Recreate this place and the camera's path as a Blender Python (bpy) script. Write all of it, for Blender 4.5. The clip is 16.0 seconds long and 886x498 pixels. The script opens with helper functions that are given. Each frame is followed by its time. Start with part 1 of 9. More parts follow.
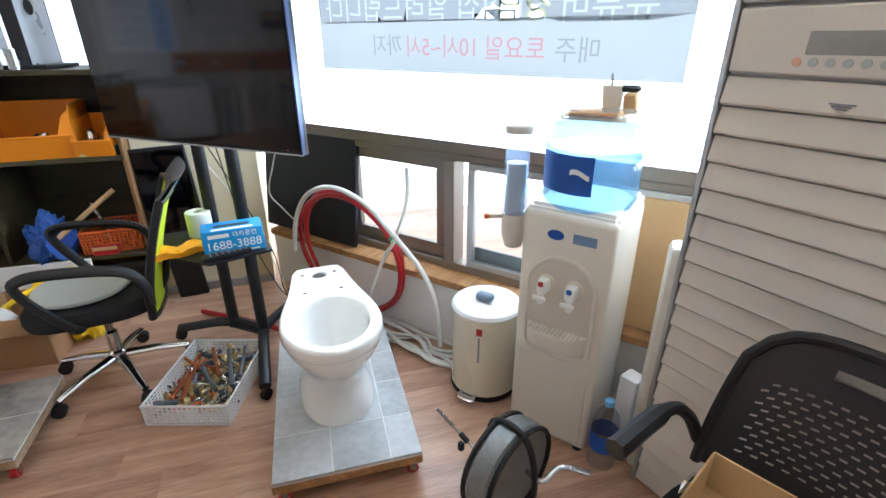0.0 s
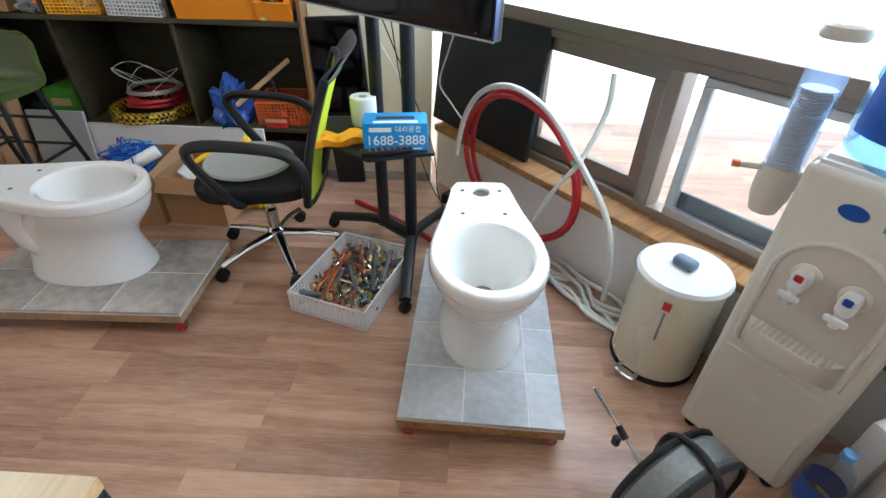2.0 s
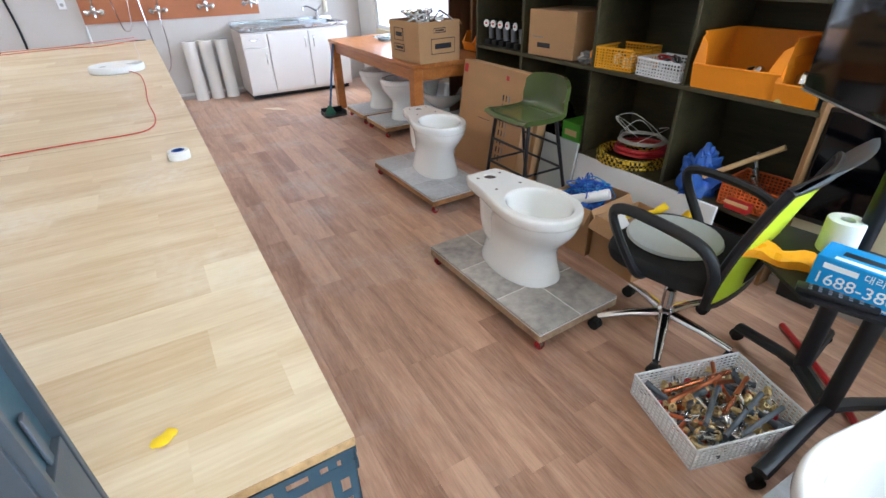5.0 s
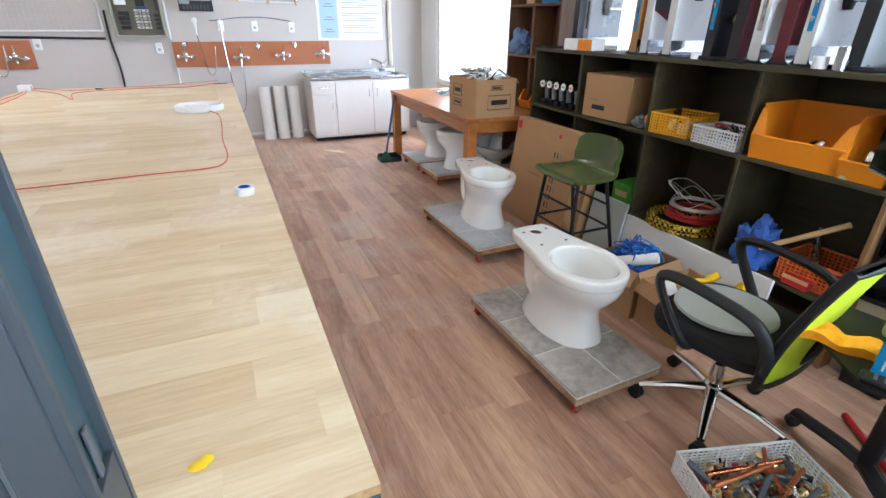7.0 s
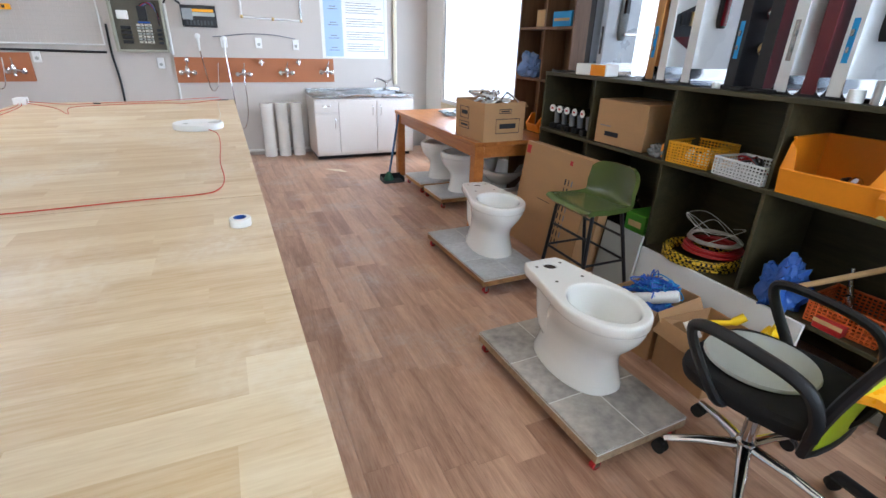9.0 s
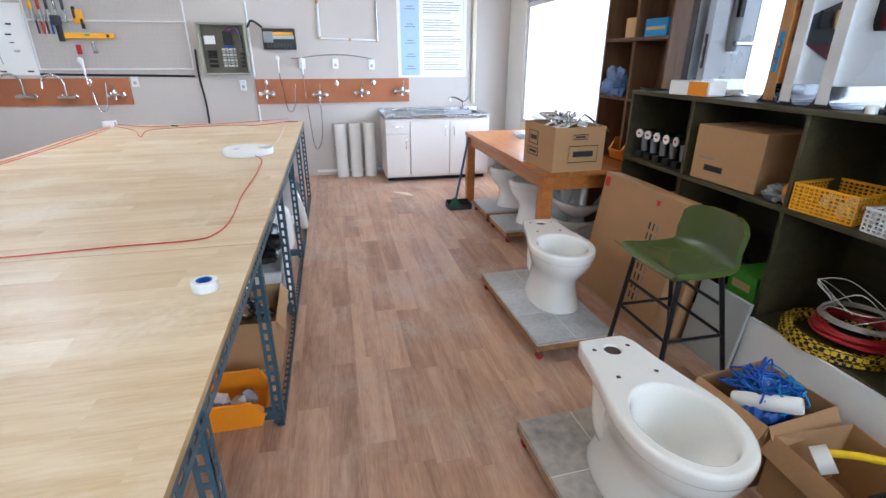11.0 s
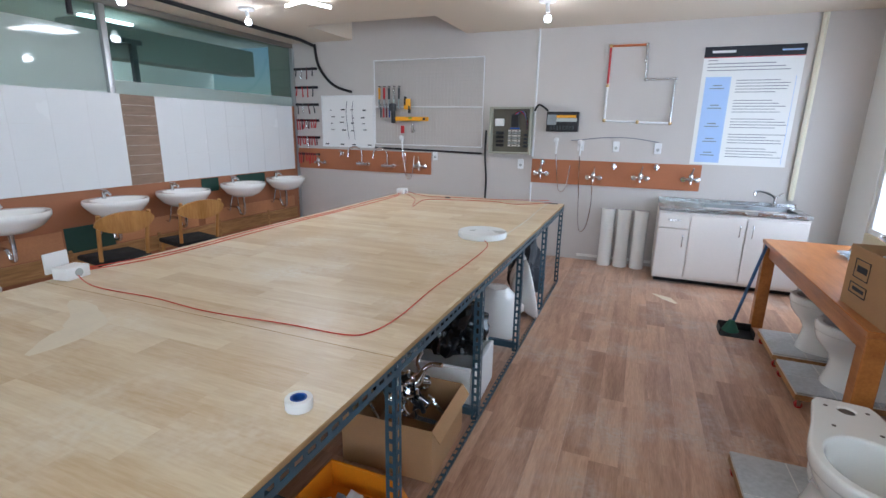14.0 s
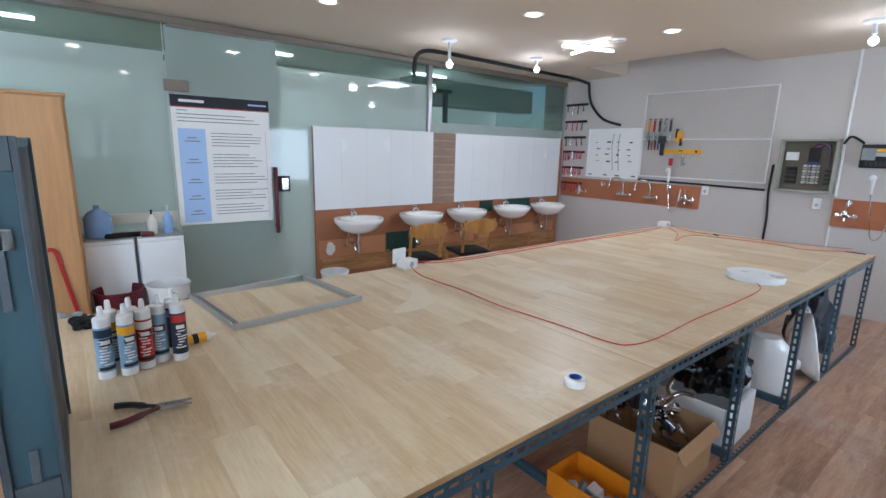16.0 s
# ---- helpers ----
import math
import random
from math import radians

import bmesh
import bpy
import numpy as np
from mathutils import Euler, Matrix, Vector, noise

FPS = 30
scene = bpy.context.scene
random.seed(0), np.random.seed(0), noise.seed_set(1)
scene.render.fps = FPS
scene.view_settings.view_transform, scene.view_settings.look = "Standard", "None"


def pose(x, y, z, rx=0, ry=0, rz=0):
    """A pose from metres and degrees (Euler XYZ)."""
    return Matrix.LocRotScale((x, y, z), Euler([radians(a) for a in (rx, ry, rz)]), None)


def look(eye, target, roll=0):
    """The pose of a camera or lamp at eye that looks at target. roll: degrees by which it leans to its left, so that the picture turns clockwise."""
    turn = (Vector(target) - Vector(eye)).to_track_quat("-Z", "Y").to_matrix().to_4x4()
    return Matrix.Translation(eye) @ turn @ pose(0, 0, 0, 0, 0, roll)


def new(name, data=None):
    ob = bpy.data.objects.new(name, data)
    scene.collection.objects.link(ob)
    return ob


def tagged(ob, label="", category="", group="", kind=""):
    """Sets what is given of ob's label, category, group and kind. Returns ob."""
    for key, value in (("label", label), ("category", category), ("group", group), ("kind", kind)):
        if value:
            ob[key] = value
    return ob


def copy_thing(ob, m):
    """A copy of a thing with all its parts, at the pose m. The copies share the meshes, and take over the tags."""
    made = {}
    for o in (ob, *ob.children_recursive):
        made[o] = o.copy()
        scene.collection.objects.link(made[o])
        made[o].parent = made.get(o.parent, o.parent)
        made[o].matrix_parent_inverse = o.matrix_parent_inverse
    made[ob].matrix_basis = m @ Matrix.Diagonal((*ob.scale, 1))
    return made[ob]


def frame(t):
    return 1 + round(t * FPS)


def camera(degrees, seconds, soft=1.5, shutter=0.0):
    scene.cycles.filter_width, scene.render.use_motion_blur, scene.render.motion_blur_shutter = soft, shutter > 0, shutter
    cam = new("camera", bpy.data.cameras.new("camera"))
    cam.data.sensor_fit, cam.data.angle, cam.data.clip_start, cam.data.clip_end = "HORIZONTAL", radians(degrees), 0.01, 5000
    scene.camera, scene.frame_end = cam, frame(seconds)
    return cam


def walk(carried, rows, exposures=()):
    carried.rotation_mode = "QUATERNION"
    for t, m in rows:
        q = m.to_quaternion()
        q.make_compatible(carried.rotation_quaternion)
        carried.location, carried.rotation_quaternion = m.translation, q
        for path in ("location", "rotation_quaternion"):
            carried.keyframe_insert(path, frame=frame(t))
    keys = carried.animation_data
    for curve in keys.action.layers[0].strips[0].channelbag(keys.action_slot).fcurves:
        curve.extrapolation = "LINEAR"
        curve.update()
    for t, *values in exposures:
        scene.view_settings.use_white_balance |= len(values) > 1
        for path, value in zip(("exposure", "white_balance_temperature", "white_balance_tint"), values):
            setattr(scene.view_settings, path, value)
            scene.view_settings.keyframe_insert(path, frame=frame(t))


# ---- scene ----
cam = camera(86.0, 16.0)
PATH = [
    (0, (0.138, 0.391, 1.421), (1.883, -0.148, 0.608), -0.1),
    (0.5, (0.252, 0.346, 1.411), (2.051, 0.184, 0.553), 0.7),
    (1, (0.31, 0.339, 1.387), (2.07, 0.348, 0.436), 1.2),
    (1.5, (0.405, 0.393, 1.373), (2.078, 0.442, 0.277), 1.6),
    (2, (0.497, 0.442, 1.341), (2.115, 0.501, 0.168), 1.4),
    (2.5, (0.599, 0.445, 1.339), (2.133, 0.84, 0.118), -1.2),
    (3, (0.704, 0.398, 1.351), (2.068, 1.176, 0.114), -0.9),
    (3.5, (0.684, 0.387, 1.362), (1.923, 1.358, 0.129), -1.7),
    (4, (0.577, 0.373, 1.401), (1.789, 1.457, 0.237), -0.3),
    (4.5, (0.545, 0.367, 1.423), (1.613, 1.66, 0.334), -0.3),
    (5, (0.638, 0.35, 1.429), (1.49, 1.837, 0.398), -1.6),
    (5.2, (0.678, 0.341, 1.43), (1.482, 1.869, 0.419), -2.0),
    (7.3, (0.602, 0.335, 1.465), (1.339, 1.995, 0.627), 0.7),
    (7.5, (0.585, 0.285, 1.48), (1.323, 1.951, 0.655), 0.8),
    (8, (0.587, 0.301, 1.477), (1.342, 1.967, 0.668), 0.8),
    (8.2, (0.588, 0.335, 1.472), (1.373, 1.984, 0.656), 0.9),
    (10.3, (0.879, 0.756, 1.465), (1.525, 2.487, 0.698), 2.1),
    (10.5, (0.917, 0.786, 1.471), (1.534, 2.524, 0.697), 1.4),
    (11, (1.052, 0.892, 1.479), (1.461, 2.701, 0.73), 0.1),
    (11.5, (1.155, 0.993, 1.489), (1.379, 2.845, 0.765), -0.4),
    (12, (1.182, 1.179, 1.484), (1.401, 3.041, 0.788), 1.1),
    (12.5, (1.178, 1.337, 1.506), (1.382, 3.217, 0.856), 1.9),
    (13, (1.269, 1.42, 1.515), (1.233, 3.327, 0.913), 1.0),
    (13.5, (1.393, 1.463, 1.536), (1.0, 3.35, 1.002), 0.9),
    (14, (1.42, 1.37, 1.573), (0.692, 3.167, 1.081), 1.0),
    (14.5, (1.437, 1.207, 1.599), (0.371, 2.835, 1.135), 0.2),
    (14.8, (1.47, 1.112, 1.632), (0.241, 2.621, 1.169), -0.0),
    (15, (1.49, 1.067, 1.619), (0.171, 2.503, 1.175), -0.2),
    (15.5, (1.533, 0.987, 1.637), (0.068, 2.284, 1.226), 0.5),
    (16, (1.549, 0.947, 1.635), (0.02, 2.169, 1.227), 1.4),
]
walk(cam, [(t, look(eye, target, roll)) for t, eye, target, roll in PATH],
     exposures=[(0, -0.08, 5600, 10), (0.5, -0.45, 5650, 10), (1.0, -0.46, 5650, 10), (1.5, -0.40, 5600, 10), (2.5, -0.04, 5560, 10), (3.5, 0.14, 5600, 10), (4.5, -0.02, 5600, 10), (5, -0.02, 5600, 10), (7.5, -0.10, 5650, 10), (8, -0.28, 5700, 10),
                (10.5, -0.10, 5550, 10), (11.5, -0.20, 5540, 10), (12.5, -0.20, 5540, 10), (13.0, -0.26, 5540, 10), (13.5, -0.48, 5530, 10), (14, -0.68, 5530, 10), (14.5, -0.70, 5500, 10), (16, -0.70, 5480, 10)])

# ---- world, daylight and lamps ----
world = bpy.data.worlds.new("sky")
world.use_nodes = True
scene.world = world
wn = world.node_tree
sky = wn.nodes.new("ShaderNodeTexSky")
sky.sky_type, sky.sun_disc = "NISHITA", False
sky.sun_elevation, sky.sun_rotation = radians(59), radians(68)
wn.links.new(sky.outputs[0], wn.nodes["Background"].inputs[0])
wn.nodes["Background"].inputs[1].default_value = 0.12


def lamp(name, kind, m, energy, color=(1, 1, 1), size=0.1, size_y=None):
    data = bpy.data.lights.new(name, kind)
    data.energy, data.color = energy, color
    if kind == "AREA":
        data.size = size
        if size_y:
            data.shape, data.size_y = "RECTANGLE", size_y
    elif kind in ("POINT", "SPOT"):
        data.shadow_soft_size = size
    ob = new(name, data)
    ob.matrix_world = m
    return ob


sun = bpy.data.lights.new("sun", "SUN")
sun.energy, sun.angle, sun.color = 2.0, radians(0.53), (1, 0.95, 0.88)
new("sun", sun).matrix_world = look((6, 2.4, 11), (0, 0, 0))

# oblique window wall: origin on its foot, U along it, N into the room
WO = Vector((2.387, 0.03, 0))
WA = 40.0
WU = Vector((math.cos(radians(WA)), math.sin(radians(WA)), 0))
WN = Vector((-math.sin(radians(WA)), math.cos(radians(WA)), 0))
WM = Matrix.Translation(WO) @ Matrix.Rotation(radians(WA), 4, "Z")   # local x along the wall, y into the room

# skylight in the window openings
lamp("skylight_big_pane", "AREA", WM @ pose(-1.15, -0.30, 1.72, 90, 0, 0), 360, (0.86, 0.94, 1.0), 3.8, 1.36)
lamp("skylight_side_window", "AREA", pose(3.62, 5.3, 1.55, 0, 90, 0), 210, (0.86, 0.94, 1.0), 1.5, 3.1)

# ---- building tools ----
def B(bm, c, s, bev=0.0, seg=1, m=None):
    """A box with centre c and size s, edges rounded by bev."""
    g = bmesh.ops.create_cube(bm, size=1.0, matrix=Matrix.Translation(c) @ Matrix.Diagonal((*s, 1)))
    vs = g["verts"]
    if bev:
        es = list({e for v in vs for e in v.link_edges})
        r = bmesh.ops.bevel(bm, geom=es, offset=min(bev, min(s) * 0.49), segments=seg, profile=0.5, affect="EDGES")
        vs = list({v for f in r["faces"] for v in f.verts} | {v for v in vs if v.is_valid})
    if m is not None:
        bmesh.ops.transform(bm, matrix=m, verts=vs)
    return vs


def loft(bm, rings, caps=True, closed=True):
    """Skin over rings of points, all of one count."""
    vr = [[bm.verts.new(p) for p in r] for r in rings]
    n = len(vr[0])
    for a, b in zip(vr, vr[1:]):
        for i in range(n if closed else n - 1):
            j = (i + 1) % n
            bm.faces.new((a[i], a[j], b[j], b[i]))
    if caps:
        bm.faces.new(vr[0][::-1])
        bm.faces.new(vr[-1])
    return vr


def circle(r, z=0.0, n=16, c=(0, 0), ry=None):
    ry = r if ry is None else ry
    return [(c[0] + r * math.cos(2 * math.pi * i / n), c[1] + ry * math.sin(2 * math.pi * i / n), z) for i in range(n)]


def lathe(bm, prof, n=24, m=None, c=(0, 0), caps=True):
    """prof: (radius, height) from below to above."""
    vr = loft(bm, [circle(max(r, 0.0004), z, n, c) for r, z in prof], caps)
    if m is not None:
        bmesh.ops.transform(bm, matrix=m, verts=[v for r in vr for v in r])


def cyl(bm, p0, p1, r, n=12, r2=None):
    p0, p1 = Vector(p0), Vector(p1)
    d = p1 - p0
    m = Matrix.Translation(p0) @ d.to_track_quat("Z", "Y").to_matrix().to_4x4()
    lathe(bm, [(r, 0), (r if r2 is None else r2, d.length)], n, m)


def smooth_path(pts, n=6, closed=False):
    """Catmull-Rom through the points."""
    P = [Vector(p) for p in pts]
    out = []
    k = len(P)
    for i in range(k if closed else k - 1):
        a, b, c, d = (P[(i + j - 1) % k] if closed else P[min(max(i + j - 1, 0), k - 1)] for j in range(4))
        for s in range(n):
            t = s / n
            out.append(0.5 * ((2 * b) + (c - a) * t + (2 * a - 5 * b + 4 * c - d) * t * t + (3 * b - a - 3 * c + d) * t ** 3))
    if not closed:
        out.append(P[-1])
    return out


def tube(bm, pts, r, n=8, closed=False, flat=1.0):
    """A round bar along the points; flat squeezes it across its second axis."""
    P = [Vector(p) for p in pts]
    k = len(P)
    rings = []
    up = None
    for i in range(k):
        a = P[(i - 1) % k] if closed or i else P[0]
        b = P[(i + 1) % k] if closed or i < k - 1 else P[-1]
        d = (b - a).normalized()
        if up is None:
            up = Vector((0, 0, 1)) if abs(d.z) < 0.9 else Vector((1, 0, 0))
        s = d.cross(up).normalized()
        up = s.cross(d).normalized()
        rr = r[i] if isinstance(r, (list, tuple)) else r
        rings.append([P[i] + s * rr * math.cos(2 * math.pi * j / n) + up * rr * flat * math.sin(2 * math.pi * j / n) for j in range(n)])
    if closed:
        rings.append(rings[0])
    loft(bm, rings, caps=not closed)


def mesh(name, bm, mat, smooth=True):
    bmesh.ops.recalc_face_normals(bm, faces=bm.faces)
    me = bpy.data.meshes.new(name)
    bm.to_mesh(me)
    bm.free()
    me.materials.append(mat)
    if smooth:
        me.polygons.foreach_set("use_smooth", [True] * len(me.polygons))
        me.set_sharp_from_angle(angle=radians(38))
    return me


def part(name, bm, mat, parent, label="", m=None):
    ob = new(name, mesh(name, bm, mat))
    ob.parent = parent
    if m is not None:
        ob.matrix_basis = m
    if label:
        ob["label"] = label
    return ob


def boxpart(name, mat, parent, c, s, bev=0.0, label="", m=None):
    bm = bmesh.new()
    B(bm, c, s, bev, 2 if bev > 0.004 else 1)
    return part(name, bm, mat, parent, label, m)


def thing(name, m, label, category, group="", kind=""):
    ob = new(name)
    ob.empty_display_size = 0.05
    ob.matrix_basis = m
    return tagged(ob, label, category, group, kind)


def solid(name, bm, mat, label, category="", group="", kind="", m=None):
    ob = new(name, mesh(name, bm, mat))
    if m is not None:
        ob.matrix_basis = m
    return tagged(ob, label, category, group, kind)


def slab(name, mat, lo, hi, label, category="wall", kind="structure", bev=0.0):
    bm = bmesh.new()
    B(bm, [(a + b) / 2 for a, b in zip(lo, hi)], [b - a for a, b in zip(lo, hi)], bev)
    return solid(name, bm, mat, label, category, "", kind)


def letters(name, text, size, mat, parent, m, label="", depth=0.0006):
    """Raised writing, as a mesh."""
    cu = bpy.data.curves.new(name, "FONT")
    cu.body, cu.size, cu.extrude, cu.align_x, cu.align_y = text, size, depth, "CENTER", "CENTER"
    tmp = new(name, cu)
    me = bpy.data.meshes.new_from_object(tmp.evaluated_get(bpy.context.evaluated_depsgraph_get()))
    bpy.data.objects.remove(tmp)
    me.materials.clear()
    me.materials.append(mat)
    ob = new(name, me)
    ob.parent = parent
    ob.matrix_basis = m
    if label:
        ob["label"] = label
    return ob

# ---- materials ----
def srgb(h):
    c = [int(h[i:i + 2], 16) / 255 for i in (0, 2, 4)]
    return tuple(x / 12.92 if x <= 0.04045 else ((x + 0.055) / 1.055) ** 2.4 for x in c)


def mat(name, col, rough=0.5, metal=0.0, var=0.12, scale=6.0, fine=60.0, bump=0.03, spec=0.5, coat=0.0, island=0.0, obj=0.0,
        stretch=(1, 1, 1), emit=0.0, trans=0.0, alpha=1.0, dirt=None, ior=1.45, sub=0.0):
    """A painted or raw surface: base colour with cloudy and fine variation, a gloss that wanders, fine relief."""
    if isinstance(col, str):
        col = srgb(col)
    m = bpy.data.materials.new(name)
    m.use_nodes = True
    nt = m.node_tree
    N, L = nt.nodes, nt.links
    p = N["Principled BSDF"]
    p.inputs["Metallic"].default_value, p.inputs["IOR"].default_value = metal, ior
    p.inputs["Specular IOR Level"].default_value, p.inputs["Coat Weight"].default_value = spec, coat
    p.inputs["Transmission Weight"].default_value, p.inputs["Alpha"].default_value = trans, alpha
    p.inputs["Subsurface Weight"].default_value = sub
    if emit:
        p.inputs["Emission Color"].default_value, p.inputs["Emission Strength"].default_value = (*col, 1), emit
    tc = N.new("ShaderNodeTexCoord")
    mp = N.new("ShaderNodeMapping")
    mp.inputs["Scale"].default_value = stretch
    L.new(tc.outputs["Object"], mp.inputs["Vector"])
    off = N.new("ShaderNodeObjectInfo")
    add = N.new("ShaderNodeVectorMath")
    L.new(mp.outputs[0], add.inputs[0])
    L.new(off.outputs["Random"], add.inputs[1])
    src = add.outputs[0]
    a, b = N.new("ShaderNodeTexNoise"), N.new("ShaderNodeTexNoise")
    a.inputs["Scale"].default_value, a.inputs["Detail"].default_value = scale, 4
    b.inputs["Scale"].default_value, b.inputs["Detail"].default_value = fine, 3
    L.new(src, a.inputs["Vector"])
    L.new(src, b.inputs["Vector"])
    mix = N.new("ShaderNodeMath")
    mix.operation = "MULTIPLY_ADD"
    mix.inputs[1].default_value = 0.6
    L.new(a.outputs["Fac"], mix.inputs[0])
    sc = N.new("ShaderNodeMath")
    sc.operation, sc.inputs[1].default_value = "MULTIPLY", 0.4
    L.new(b.outputs["Fac"], sc.inputs[0])
    L.new(sc.outputs[0], mix.inputs[2])
    val = mix.outputs[0]
    extra = None
    if island or obj:
        g = N.new("ShaderNodeNewGeometry") if island else off
        extra = N.new("ShaderNodeMath")
        extra.operation, extra.inputs[1].default_value, extra.inputs[2].default_value = "MULTIPLY_ADD", (island or obj), 0.0
        L.new(g.outputs["Random Per Island"] if island else off.outputs["Random"], extra.inputs[0])
        ad = N.new("ShaderNodeMath")
        L.new(val, ad.inputs[0])
        L.new(extra.outputs[0], ad.inputs[1])
        sb = N.new("ShaderNodeMath")
        sb.operation, sb.inputs[1].default_value = "SUBTRACT", (island or obj) / 2
        L.new(ad.outputs[0], sb.inputs[0])
        val = sb.outputs[0]
    ramp = N.new("ShaderNodeValToRGB")
    e = ramp.color_ramp.elements
    e[0].position, e[1].position = 0.25, 0.75
    lo = [max(0.0, c * (1 - var)) for c in col] if dirt is None else dirt
    hi = [min(1.0, c * (1 + var)) for c in col]
    e[0].color, e[1].color = (*lo, 1), (*hi, 1)
    L.new(val, ramp.inputs[0])
    L.new(ramp.outputs[0], p.inputs["Base Color"])
    rr = N.new("ShaderNodeMapRange")
    rr.inputs["From Min"].default_value, rr.inputs["From Max"].default_value = 0.3, 0.7
    rr.inputs["To Min"].default_value, rr.inputs["To Max"].default_value = max(0.02, rough * 0.85), min(1, rough * 1.15)
    L.new(a.outputs["Fac"], rr.inputs[0])
    L.new(rr.outputs[0], p.inputs["Roughness"])
    if bump:
        bp = N.new("ShaderNodeBump")
        bp.inputs["Strength"].default_value, bp.inputs["Distance"].default_value = bump * 4, 0.002
        L.new(b.outputs["Fac"], bp.inputs["Height"])
        L.new(bp.outputs[0], p.inputs["Normal"])
    return m


def wood(name, light, dark, rough=0.45, along="y", rings=9.0, fine=90.0, island=0.0, obj=0.0, bump=0.04, spec=0.4, coat=0.0, dust=None):
    """Grained wood: long streaks along one axis, pores, and a different shade a piece."""
    light, dark = (srgb(c) if isinstance(c, str) else c for c in (light, dark))
    m = bpy.data.materials.new(name)
    m.use_nodes = True
    N, L = m.node_tree.nodes, m.node_tree.links
    p = N["Principled BSDF"]
    p.inputs["Specular IOR Level"].default_value, p.inputs["Coat Weight"].default_value = spec, coat
    tc, mp, oi = N.new("ShaderNodeTexCoord"), N.new("ShaderNodeMapping"), N.new("ShaderNodeObjectInfo")
    k = {"x": (0.09, 1, 1), "y": (1, 0.09, 1), "z": (1, 1, 0.09)}[along]
    mp.inputs["Scale"].default_value = k
    L.new(tc.outputs["Object"], mp.inputs[0])
    gi = N.new("ShaderNodeNewGeometry")
    rnd = gi.outputs["Random Per Island"] if island else oi.outputs["Random"]
    mul = N.new("ShaderNodeMath")
    mul.operation, mul.inputs[1].default_value = "MULTIPLY", 37.0
    L.new(rnd, mul.inputs[0])
    ad = N.new("ShaderNodeVectorMath")
    L.new(mp.outputs[0], ad.inputs[0])
    L.new(mul.outputs[0], ad.inputs[1])
    a, b = N.new("ShaderNodeTexNoise"), N.new("ShaderNodeTexNoise")
    a.inputs["Scale"].default_value, a.inputs["Detail"].default_value, a.inputs["Distortion"].default_value = rings, 5, 0.7
    b.inputs["Scale"].default_value, b.inputs["Detail"].default_value = fine, 2
    L.new(ad.outputs[0], a.inputs["Vector"])
    L.new(ad.outputs[0], b.inputs["Vector"])
    f = N.new("ShaderNodeMath")
    f.operation, f.inputs[1].default_value = "MULTIPLY_ADD", 0.65
    L.new(a.outputs["Fac"], f.inputs[0])
    g = N.new("ShaderNodeMath")
    g.operation, g.inputs[1].default_value = "MULTIPLY", 0.35
    L.new(b.outputs["Fac"], g.inputs[0])
    L.new(g.outputs[0], f.inputs[2])
    w = N.new("ShaderNodeMath")
    w.operation, w.inputs[1].default_value = "MULTIPLY_ADD", (island or obj)
    L.new(rnd, w.inputs[0])
    L.new(f.outputs[0], w.inputs[2])
    s = N.new("ShaderNodeMath")
    s.operation, s.inputs[1].default_value = "SUBTRACT", (island or obj) / 2
    L.new(w.outputs[0], s.inputs[0])
    ramp = N.new("ShaderNodeValToRGB")
    e = ramp.color_ramp.elements
    e[0].position, e[1].position = 0.3, 0.68
    e[0].color, e[1].color = (*dark, 1), (*light, 1)
    L.new(s.outputs[0], ramp.inputs[0])
    base = ramp.outputs[0]
    if dust:
        # pale scuffs and dried dust, in clouds broken up by fine scratches
        ge, d1, d2 = N.new("ShaderNodeNewGeometry"), N.new("ShaderNodeTexNoise"), N.new("ShaderNodeTexNoise")
        d1.inputs["Scale"].default_value, d1.inputs["Detail"].default_value, d1.inputs["Roughness"].default_value = dust[1], 6, 0.62
        d2.inputs["Scale"].default_value, d2.inputs["Detail"].default_value = 38.0, 4
        L.new(ge.outputs["Position"], d1.inputs["Vector"])
        L.new(ge.outputs["Position"], d2.inputs["Vector"])
        mr = N.new("ShaderNodeMapRange")
        mr.inputs["From Min"].default_value, mr.inputs["From Max"].default_value, mr.inputs["To Max"].default_value = 0.50, 0.74, dust[2]
        L.new(d1.outputs["Fac"], mr.inputs[0])
        mk = N.new("ShaderNodeMath")
        mk.operation = "MULTIPLY"
        L.new(mr.outputs[0], mk.inputs[0])
        m2 = N.new("ShaderNodeMapRange")
        m2.inputs["From Min"].default_value, m2.inputs["From Max"].default_value, m2.inputs["To Min"].default_value, m2.inputs["To Max"].default_value = 0.35, 0.6, 0.4, 1.3
        L.new(d2.outputs["Fac"], m2.inputs[0])
        L.new(m2.outputs[0], mk.inputs[1])
        amount = mk.outputs[0]
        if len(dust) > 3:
            # scales the pale mix up from the first to the second distance along the room
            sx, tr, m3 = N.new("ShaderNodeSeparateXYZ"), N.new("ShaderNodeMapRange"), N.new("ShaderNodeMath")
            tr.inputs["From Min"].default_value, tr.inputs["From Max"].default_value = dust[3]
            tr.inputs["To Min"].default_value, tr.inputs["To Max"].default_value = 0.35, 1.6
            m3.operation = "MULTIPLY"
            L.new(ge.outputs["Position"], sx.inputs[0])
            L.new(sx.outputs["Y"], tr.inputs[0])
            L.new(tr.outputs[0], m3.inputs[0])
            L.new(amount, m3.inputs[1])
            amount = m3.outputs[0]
        mx = N.new("ShaderNodeMix")
        mx.data_type = "RGBA"
        L.new(amount, mx.inputs[0])
        L.new(base, mx.inputs[6])
